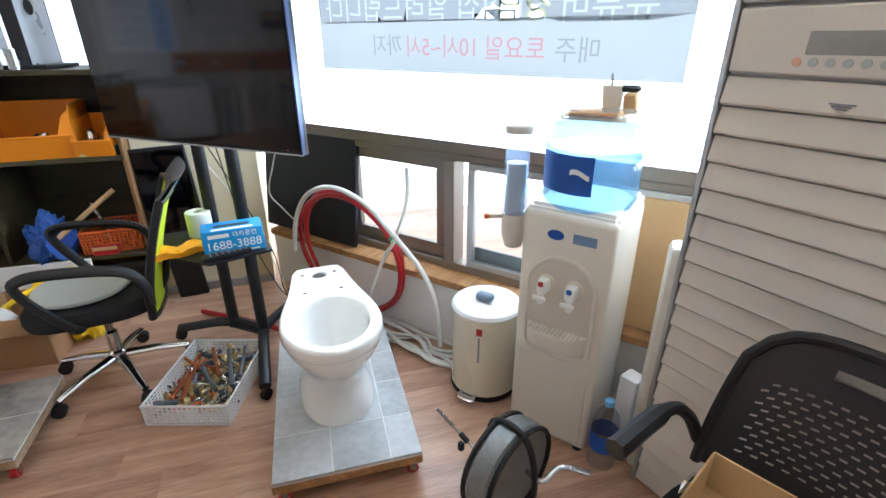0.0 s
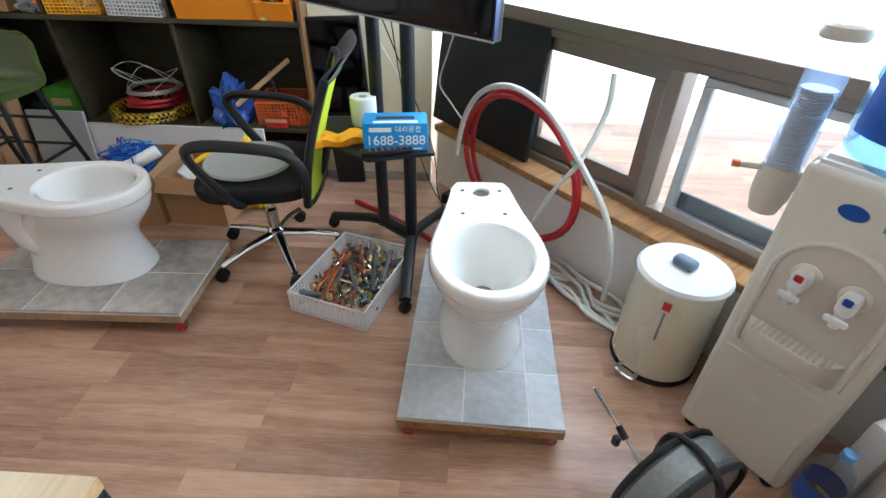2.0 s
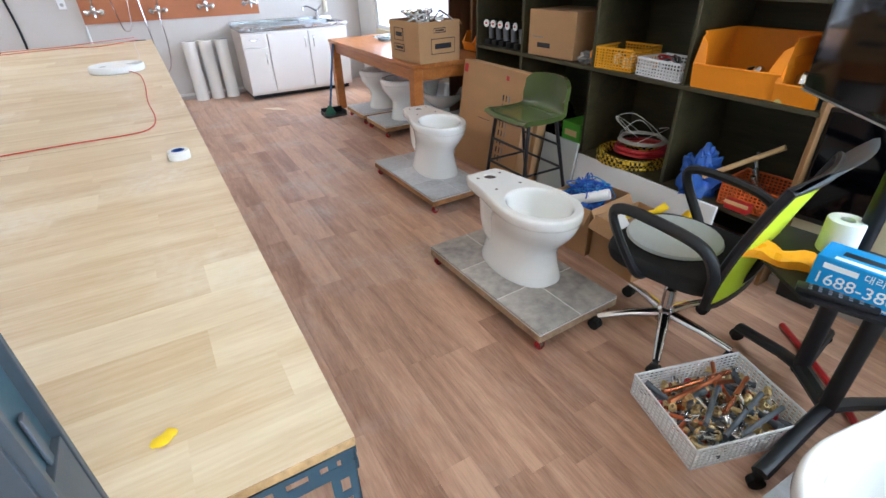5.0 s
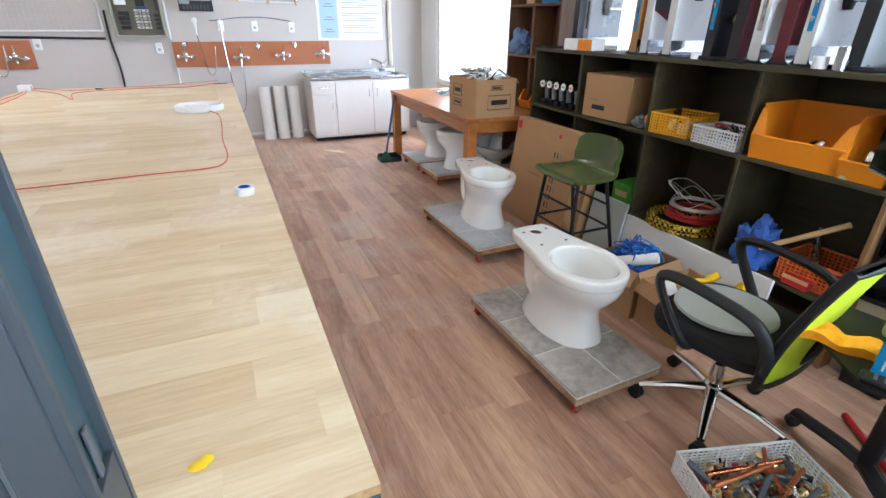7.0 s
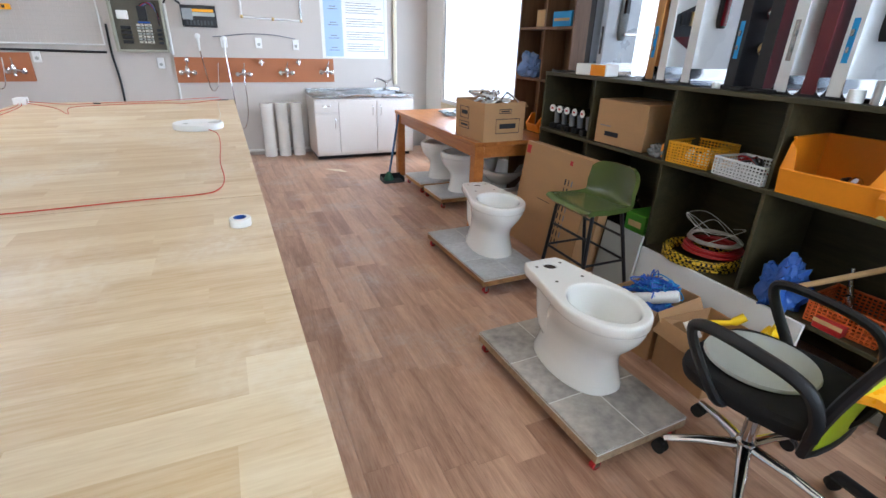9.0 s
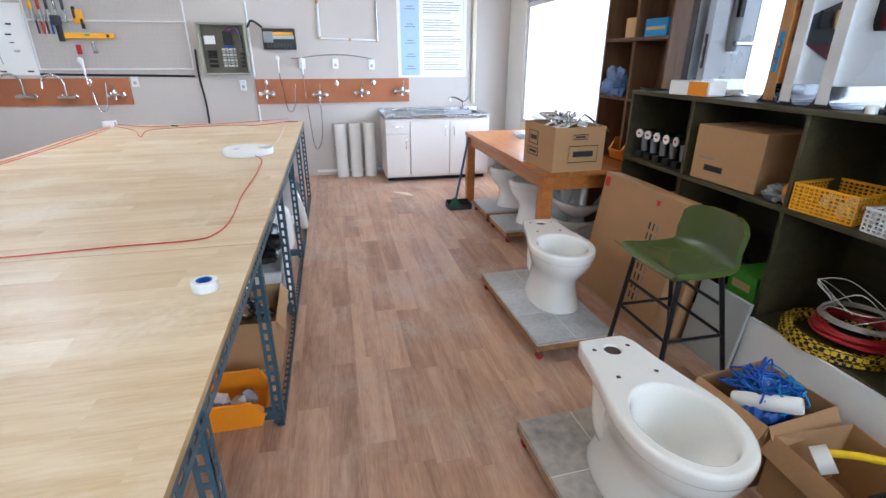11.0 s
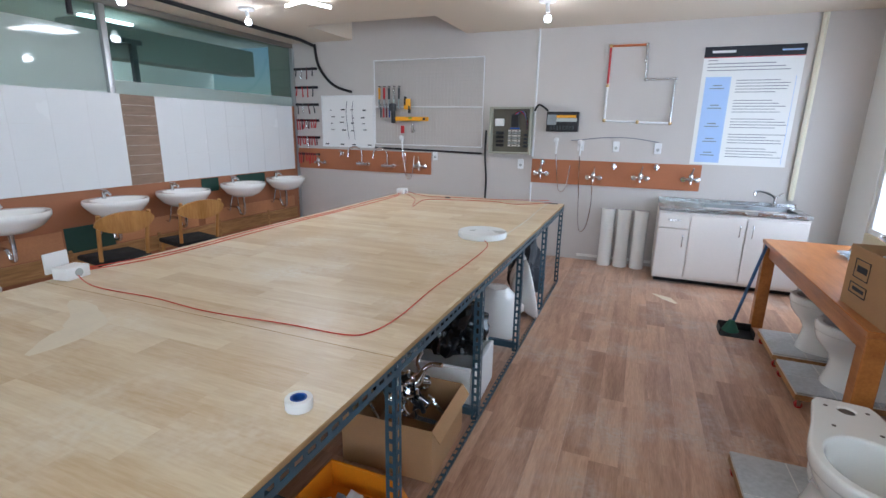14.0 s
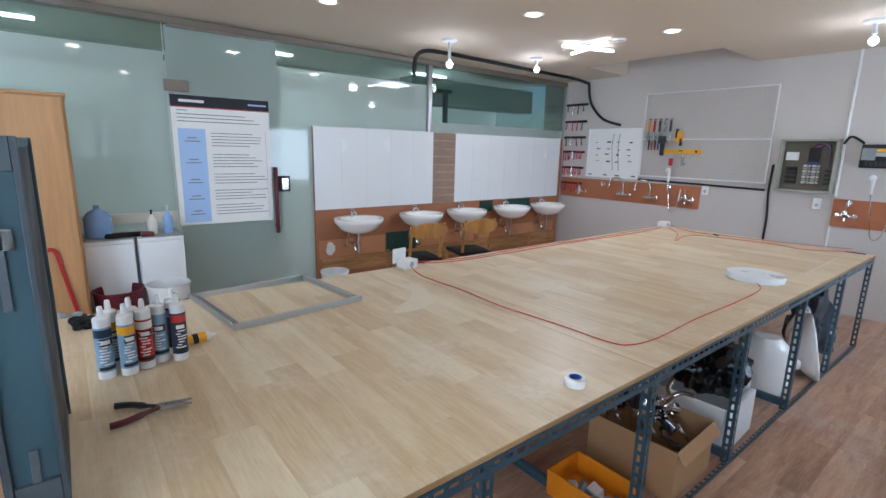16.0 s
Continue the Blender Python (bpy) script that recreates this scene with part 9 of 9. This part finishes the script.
smear("plaster_smear", (0.39, 5.56, BZ + 0.0006), [(-0.07, 0.06, 0.006), (0.0, 0.0, 0.025), (0.10, -0.03, 0.006)], "small white plaster smear near the bench end")
smear("plaster_smear", (-0.55, 5.95, BZ + 0.0006), [(-0.09, 0.0, 0.015), (0.0, 0.01, 0.025), (0.09, 0.0, 0.012)], "small white smear near the socket box")
smear("plaster_smear", (1.80, 6.26, 0.0008), [(-0.12, 0.10, 0.01), (0.0, 0.0, 0.05), (0.08, -0.12, 0.015)], "white dust smear on the floor before the sink")
bm = bmesh.new()
tube(bm, smooth_path([(0.585, 4.61, BZ + 0.003), (0.60, 5.2, BZ + 0.003), (0.585, 5.8, BZ + 0.003), (0.59, 6.28, BZ + 0.003)], 6), 0.0022, 6)
solid("white_string", bm, M_whitepipe, "thin white string lying along the bench top", "string")

# ---- tiled board with basins, in front of the glass wall ----
TX = -3.40
def tile_board():
    t = tagged(new("wall_tiled_board"), "half-height board with white wall tiles, brown board and basins below", "tiled wall", "", "structure")
    boxpart("backing_board", M_backing, t, (TX - 0.02, 5.20, 0.93), (0.03, 4.22, 1.84), 0.0, "reddish-brown backing board, stained and patched")
    boxpart("grout_bed", M_grout, t, (TX - 0.0015, 5.17, 1.40), (0.009, 4.16, 0.90))
    me = {}
    def tiles(y0, y1, n, z0, z1, rows, mt, nm):
        for i in range(n):
            for j in range(rows):
                w, h = (y1 - y0) / n, (z1 - z0) / rows
                key = (round(w, 3), round(h, 3), nm)
                if key not in me:
                    bm = bmesh.new()
                    B(bm, (0, 0, 0), (0.009, w - 0.0016, h - 0.0016), 0.0006)
                    me[key] = mesh(nm, bm, mt)
                ob = new(nm, me[key])
                ob.parent = t
                ob.location = (TX, y0 + w * (i + 0.5), z0 + h * (j + 0.5))
    tiles(3.09, 4.70, 5, 0.95, 1.855, 3, M_wtile, "tile")
    tiles(4.70, 5.07, 1, 0.95, 1.85, 9, M_striptile, "stone_strip")
    tiles(5.07, 7.25, 7, 0.95, 1.85, 3, M_wtile, "tile")
    for y0, y1, z0, z1 in ((4.0, 4.45, 0.35, 0.62), (5.55, 5.80, 0.78, 0.94), (6.1, 6.6, 0.80, 0.94)):
        boxpart("green_patch", M_darkgreen, t, (TX - 0.002, (y0 + y1) / 2, (z0 + z1) / 2), (0.01, y1 - y0, z1 - z0), 0.0, "dark green board patch")
    M_patch = mat("patched_orange_board", "B5805A", 0.7, var=0.18, scale=3, fine=70)
    for y0, y1, z0, z1 in ((3.12, 3.98, 0.39, 0.60), (4.47, 5.45, 0.39, 0.58), (5.55, 7.2, 0.39, 0.55)):
        boxpart("board_patch", M_patch, t, (TX - 0.003, (y0 + y1) / 2, (z0 + z1) / 2), (0.008, y1 - y0, z1 - z0), 0.0, "lighter orange board patch")
    for y in (4.02, 4.92, 5.75, 6.62):
        boxpart("low_stud", M_cartwood, t, (TX + 0.002, y, 0.29), (0.02, 0.03, 0.24), 0.001)
    boxpart("low_rail", M_cartwood, t, (TX - 0.001, 5.2, 0.30), (0.012, 4.1, 0.16), 0.0, "pale lower board")
tile_board()

def basin(y):
    t = thing("washbasin", pose(TX + 0.006, y, 0.0), "white wall-hung washbasin with chrome tap and trap", "washbasin", "wall-hung basins")
    bm = bmesh.new()
    n = 32
    def rg2(k, z, sh=0.0):
        return [(max(0.235 + 0.245 * k * math.cos(a) + sh, 0.0), 0.285 * k * math.sin(a), z) for a in [2 * math.pi * i / n for i in range(n)]]
    loft(bm, [rg2(0.28, 0.70), rg2(0.52, 0.712), rg2(0.78, 0.755), rg2(0.93, 0.805), rg2(0.985, 0.826), rg2(1.0, 0.838), rg2(1.0, 0.862), rg2(0.985, 0.870), rg2(0.83, 0.868, 0.025), rg2(0.77, 0.85, 0.03), rg2(0.5, 0.77, 0.03), rg2(0.1, 0.75, 0.03)])
    part("bowl", bm, M_porc, t)
    bm = bmesh.new()
    cyl(bm, (0.06, 0, 0.86), (0.06, 0, 0.93), 0.02, 14)
    tube(bm, [(0.06, 0, 0.905), (0.13, 0, 0.925), (0.16, 0, 0.905)], 0.012, 8)
    B(bm, (0.075, 0, 0.942), (0.09, 0.02, 0.012), 0.004)
    part("tap", bm, M_chrome, t)
    bm = bmesh.new()
    tube(bm, smooth_path([(0.22, 0, 0.70), (0.22, 0, 0.52), (0.20, 0, 0.47), (0.15, 0, 0.47), (0.13, 0, 0.52), (0.10, 0, 0.55), (0.0, 0, 0.55)], 5), 0.016, 10)
    part("trap", bm, M_chrome, t)
    for s in (-1, 1):
        bm = bmesh.new()
        tube(bm, smooth_path([(0.0, 0.07 * s, 0.53), (0.05, 0.07 * s, 0.53), (0.07, 0.04 * s, 0.70)], 4), 0.008, 8)
        part("supply_pipe", bm, M_chrome, t)
    return t
bm = bmesh.new()
pts = [(0.075 + 0.03 * noise.noise(Vector((k * 0.7, 3.1, 0)))) for k in range(18)]
loft(bm, [[(dx, r * g * 0.75 * math.cos(2 * math.pi * k / 18), r * g * math.sin(2 * math.pi * k / 18)) for k, r in enumerate(pts)] for dx, g in ((0, 1.0), (0.004, 0.9))])
solid("plaster_patch", bm, M_grout, "white dried plaster blot on the brown board", "stain", m=pose(TX + 0.002, 3.26, 0.50))
b0 = basin(3.50)
for y in (4.36, 5.10, 5.96, 6.75):
    copy_thing(b0, pose(TX + 0.006, y, 0))

def dining_chair(m, label):
    t = thing("wooden_chair", m, label, "chair", "wooden chairs by the basins")
    # local y is its front
    M = M_chairwood
    bm = bmesh.new()
    B(bm, (0, 0, 0.45), (0.42, 0.42, 0.045), 0.02, 3)
    part("seat_pad", bm, M_blackmesh, t, "black padded seat")
    for s in (-1, 1):
        bm = bmesh.new()
        tube(bm, smooth_path([(0.18 * s, -0.20, 0.0), (0.18 * s, -0.18, 0.43), (0.185 * s, -0.22, 0.70), (0.19 * s, -0.27, 0.86)], 5), 0.017, 8)
        part("back_post", bm, M, t)
        bm = bmesh.new()
        tube(bm, [(0.18 * s, 0.18, 0.43), (0.19 * s, 0.20, 0.0)], [0.018, 0.012], 8)
        part("front_leg", bm, M, t)
    bm = bmesh.new()
    ring = []
    for z0, z1, w in ((0.70, 0.86, 0.02),):
        for k in range(17):
            a = -1 + 2 * k / 16
            x, y = 0.20 * a, -0.255 - 0.045 * (1 - a * a)
            hh = 0.09 * math.sqrt(max(0.04, 1 - a * a))
            x *= 1.12
            ring.append([(x, y - w / 2, 0.79 - hh), (x, y + w / 2, 0.79 - hh), (x, y + w / 2 - 0.02, 0.79 + hh), (x, y - w / 2 - 0.02, 0.79 + hh)])
    loft(bm, ring)
    part("backrest", bm, M, t)
    bm = bmesh.new()
    for y in (-0.16, 0.17):
        B(bm, (0, y, 0.415), (0.34, 0.02, 0.04), 0.004)
    part("seat_rail", bm, M, t)
M_chairwood = wood("honey_wood", "C39257", "9A6A35", 0.35, "z", 10, 80)
dining_chair(pose(-2.70, 3.98, 0, 0, 0, 80), "honey-coloured wooden chair with black seat beside the bench")
dining_chair(pose(-2.68, 4.72, 0, 0, 0, 78), "honey-coloured wooden chair with black seat before the basins")

def bucket(m, r, h, mt, label, group="", band=None):
    t = thing("bucket", m, label, "bucket", group)
    bm = bmesh.new()
    lathe(bm, [(r * 0.82, 0), (r * 0.84, 0.004), (r, h), (r * 1.04, h), (r * 1.04, h - 0.02), (r * 0.98, h - 0.02), (r * 0.8, 0.01)], 32, caps=False)
    lathe(bm, [(r * 0.8, 0.006), (r * 0.8, 0.01)], 32)
    part("pail", bm, mt, t)
    bm = bmesh.new()
    tube(bm, smooth_path([(r * 1.0, 0, h - 0.03), (r * 1.08, 0.05, h - 0.12), (r * 0.9, r * 0.6, h - 0.16)], 4), 0.004, 6)
    part("handle", bm, M_steel, t)
    if band:
        bm = bmesh.new()
        loft(bm, [[(rr * math.cos(a), rr * math.sin(a), z) for a in [radians(-60 + 120 * i / 16) for i in range(17)]] for rr, z in ((r * 0.885, h * 0.2), (r * 0.97, h * 0.75))], False, False)
        part("printed_band", bm, band, t, "blue mountain-shaped print")
    return t
bucket(pose(-3.18, 3.20, 0), 0.15, 0.30, M_whiteplast, "white plastic bucket under the first basin")
for y, w in ((1.18, 0.34), (1.545, 0.34)):
    t = thing("small_fridge", pose(-3.20, y, 0), "low white cabinet fridge standing against the glass wall", "fridge", "low white cabinets")
    boxpart("body", M_whiteplast, t, (0, 0, 0.43), (0.36, w, 0.86), 0.01)
    boxpart("door", M_whiteplast, t, (0.19, 0, 0.46), (0.03, w - 0.01, 0.74), 0.01)
    boxpart("top_lip", M_greyseat, t, (0.0, 0, 0.865), (0.38, w, 0.012), 0.003)
bucket(pose(-2.86, 1.20, 0), 0.17, 0.50, M_maroon, "deep maroon plastic tub before the fridges")
bucket(pose(-2.84, 1.54, 0), 0.16, 0.50, M_whiteplast, "white paint pail with blue print before the fridges", band=mat("pail_print", "3F6CB0", 0.5, var=0.4, scale=14))
bm = bmesh.new()
lathe(bm, [(0.09, 0), (0.095, 0.01), (0.095, 0.16), (0.07, 0.20), (0.02, 0.23), (0.02, 0.26)], 28)
solid("water_can", bm, M_bluepale, "pale blue water can on the low fridge", "water can", m=pose(-3.17, 1.13, 0.871))
bm = bmesh.new()
tube(bm, smooth_path([(0, 0, 0.03), (0.04, 0.09, 0.04), (-0.02, 0.2, 0.03), (0.0, 0.3, 0.03)], 5), 0.03, 8, flat=0.7)
solid("black_pouch", bm, M_blackmesh, "long black pouch lying on the fridge", "pouch", m=pose(-3.05, 1.17, 0.86))
for y, h, mt, lab in ((1.50, 0.17, M_ivory, "white pump bottle on the low fridge"), (1.62, 0.20, M_bluepale, "pale blue spray bottle on the low fridge")):
    t = thing("pump_bottle", pose(-3.12, y, 0.871), lab, "bottle", "bottles on the fridge")
    bm = bmesh.new()
    lathe(bm, [(0.035, 0), (0.038, 0.01), (0.038, h * 0.7), (0.02, h * 0.85), (0.012, h)], 20)
    part("flask", bm, mt, t)
    bm = bmesh.new()
    cyl(bm, (0, 0, h), (0, 0, h + 0.03), 0.008, 8)
    B(bm, (0.015, 0, h + 0.035), (0.05, 0.018, 0.014), 0.004)
    part("pump", bm, M_black if y < 1.55 else M_whiteplast, t)
bm = bmesh.new()
B(bm, (0, 0, 0.02), (0.06, 0.10, 0.04), 0.015, 2)
solid("red_sponge", bm, M_maroon, "dark red sponge on the fridge top", "sponge", m=pose(-3.02, 1.45, 0.871))

def wardrobe():
    t = thing("wardrobe", pose(-3.0, 0.62, 0), "tall tan wood-veneer cabinet", "wardrobe")
    boxpart("carcass", M_wardrobe, t, (0, 0, 0.97), (0.60, 0.78, 1.92), 0.003)
    boxpart("top_board", M_wardrobe, t, (0.0, 0, 1.94), (0.63, 0.80, 0.022), 0.003)
    boxpart("plinth", M_black, t, (0, 0, 0.004), (0.56, 0.74, 0.008))
    boxpart("door", M_wardrobe, t, (0.31, 0.19, 1.0), (0.018, 0.37, 1.84), 0.002)
    boxpart("door", M_wardrobe, t, (0.31, -0.19, 1.0), (0.018, 0.37, 1.84), 0.002)
M_wardrobe = wood("tan_veneer", "BC9062", "A37A4F", 0.45, "z", 8, 60)
wardrobe()
bm = bmesh.new()
tube(bm, smooth_path([(0, -0.10, 0.86), (0, -0.03, 0.885), (0, 0.02, 0.87), (0, 0.05, 0.70), (0, 0.10, 0.40), (0, 0.12, 0.30)], 5), 0.012, 8)
hs = solid("hanging_hose", bm, M_red, "red gas hose with brass ends hanging on the tan cabinet", "hose", m=pose(-2.665, 0.83, 0))
for p in ((0, -0.10, 0.86), (0, 0.12, 0.30)):
    bm = bmesh.new()
    cyl(bm, (p[0], p[1] - 0.01, p[2] - 0.02), (p[0], p[1] + 0.01, p[2] + 0.02), 0.016, 10)
    part("brass_end", bm, M_brass, hs, "brass hose end")
crumple("plastic_bag", pose(-2.3, 0.85, 0.40), (0.15, 0.15, 0.10), M_film, "clear plastic bag beyond the bench", "plastic bag", 131)
bm = bmesh.new()
B(bm, (0, 0, 0.2), (0.35, 0.4, 0.4), 0.01)
solid("storage_crate", bm, M_whiteplast, "white storage crate on the floor by the cabinet", "crate", m=pose(-2.3, 0.85, 0))

# ---- glass door, its poster and lock ----
poster("door_poster", pose(-3.415, 1.765, 0.88, 0, 0, 90) @ Matrix.Diagonal((1, -1, 1, 1)), 0.87, 1.19, "white printed timetable poster stuck on the glass door", "timetable posters")
def glass_door():
    t = tagged(new("door_1"), "frameless frosted glass door with red pull handle and digital lock", "door", "", "structure")
    boxpart("door_pane", M_frost, t, (GX + 0.012, 2.255, 1.33), (0.012, 0.97, 2.62))
    bm = bmesh.new()
    B(bm, (GX + 0.07, 2.665, 1.08), (0.03, 0.035, 0.68), 0.006)
    B(bm, (GX + 0.04, 2.665, 1.35), (0.05, 0.02, 0.02))
    B(bm, (GX + 0.04, 2.665, 0.82), (0.05, 0.02, 0.02))
    part("door_handle", bm, M_maroon, t, "dark red pull handle")
    boxpart("digital_lock", M_black, t, (GX + 0.045, 2.75, 1.25), (0.05, 0.13, 0.16), 0.008)
    boxpart("lock_plate", M_chrome, t, (GX + 0.072, 2.76, 1.25), (0.006, 0.07, 0.12), 0.003)
    boxpart("top_clamp", M_chromesheet, t, (GX + 0.02, 1.83, 2.14), (0.03, 0.20, 0.10), 0.004)
    boxpart("hinge_bar", M_chromesheet, t, (GX + 0.02, 2.26, 2.64), (0.03, 0.95, 0.03), 0.003)
glass_door()
# steel bars of the office behind the glass
def office_frame():
    t = tagged(new("wall_office_frame"), "dark window bars of the office behind the glass", "window frame", "", "structure")
    for y in (1.52, 2.29, 3.35, 5.2):
        boxpart("upright", M_slate, t, (GX - 0.35, y, 2.2), (0.05, 0.06, 0.42), 0.003)
    boxpart("crossbar", M_slate, t, (GX - 0.35, 3.0, 2.42), (0.05, 4.6, 0.05), 0.003)
    boxpart("duct", M_greyseat, t, (GX - 0.6, 5.9, 2.42), (0.3, 2.4, 0.34), 0.01)
office_frame()

# ---- ceiling fittings ----
def downlight(x, y, warm=True):
    t = thing("ceiling_downlight", pose(x, y, CEIL), "round recessed ceiling downlight, switched on", "downlight", "downlights")
    bm = bmesh.new()
    lathe(bm, [(0.062, -0.001), (0.085, -0.004), (0.088, -0.001), (0.088, 0.0), (0.062, 0.0)], 32, caps=False)
    part("trim_ring", bm, M_whiteplast, t)
    bm = bmesh.new()
    lathe(bm, [(0.062, -0.003), (0.062, -0.002)], 32)
    part("diffuser", bm, M_lampwarm if warm else M_lampw, t, "glowing warm diffuser")
    lamp("downlight", "AREA", pose(x, y, CEIL - 0.02), 4, (1, 0.88, 0.74), 0.12)
# the last three downlights are added out of view
for x, y in ((-2.12, 2.69), (-1.28, 4.09), (-0.776, 5.38), (0.9, 4.5), (0.9, 1.9), (-1.28, 1.2)):
    downlight(x, y)
def bulb(x, y, drop, e):
    t = thing("hanging_bulb", pose(x, y, CEIL), "bare white bulb on a short ceiling fitting, switched on", "bulb", "bare bulbs")
    bm = bmesh.new()
    lathe(bm, [(0.02, -0.03), (0.075, -0.02), (0.08, 0.0)], 24)
    part("ceiling_rose", bm, M_whiteplast, t)
    bm = bmesh.new()
    cyl(bm, (0, 0, -0.02), (0.01, 0, -drop + 0.05), 0.018, 12)
    part("lampholder", bm, M_whiteplast, t)
    bm = bmesh.new()
    bmesh.ops.create_uvsphere(bm, u_segments=20, v_segments=12, radius=0.034, matrix=Matrix.Translation((0.012, 0, -drop)))
    part("glass_bulb", bm, M_lampw, t, "glowing white bulb")
    lamp("bulb", "POINT", pose(x + 0.012, y, CEIL - drop - 0.06), e * 0.4, (1, 0.98, 0.96), 0.05)
bulb(-2.45, 4.16, 0.24, 22)
bulb(-2.47, 5.51, 0.13, 22)
bulb(0.478, 6.14, 0.16, 22)
def cross_light(x, y):
    t = thing("cross_tube_light", pose(x, y, CEIL, 0, 0, 25), "x-shaped LED tube ceiling light, switched on", "ceiling light")
    boxpart("base", M_whiteplast, t, (0, 0, -0.015), (0.14, 0.14, 0.03), 0.006)
    for a in (45, -45):
        bm = bmesh.new()
        cyl(bm, (-0.30, 0, -0.045), (0.30, 0, -0.045), 0.015, 14)
        part("tube", bm, M_lampw, t, "glowing white tube", m=pose(0, 0, 0, 0, 0, a))
    lamp("cross_light", "AREA", pose(x, y, CEIL - 0.085), 26, (0.97, 0.99, 1.0), 0.5)
cross_light(-1.60, 5.30)
t = thing("ceiling_sensor", pose(-1.284, 5.34, CEIL), "round white ceiling sensor", "sensor")
bm = bmesh.new()
lathe(bm, [(0.06, -0.02), (0.075, 0)], 20)
part("housing", bm, M_whiteplast, t)
boxpart("sensor_eye", M_whiteplast, t, (0, 0, -0.021), (0.03, 0.03, 0.004))
bm = bmesh.new()
tube(bm, smooth_path([(-2.98, 4.1, 2.42), (-2.99, 4.12, 2.60), (-2.95, 4.2, 2.69), (-2.92, 4.5, 2.705), (-2.95, 5.2, 2.705), (-3.0, 6.2, 2.705), (-3.03, 7.0, 2.705), (-3.05, 7.36, 2.68)], 6), 0.022, 8)
solid("ceiling_cable", bm, M_black, "black corrugated conduit running along the ceiling", "conduit")
# made-up battens and lamps that brighten the office behind the glass
for y in (0.6, 3.0, 5.4):
    t = thing("office_ceiling_panel", pose(GX - 1.0, y, CEIL), "added slim glowing batten that brightens the office behind glass", "ceiling light", "office ceiling panels")
    boxpart("diffuser", M_lampw, t, (0, 0, -0.012), (0.07, 0.60, 0.02))
    lamp("office_light", "AREA", pose(GX - 1.0, y, CEIL - 0.03), 25, (0.94, 1.0, 0.98), 0.5)
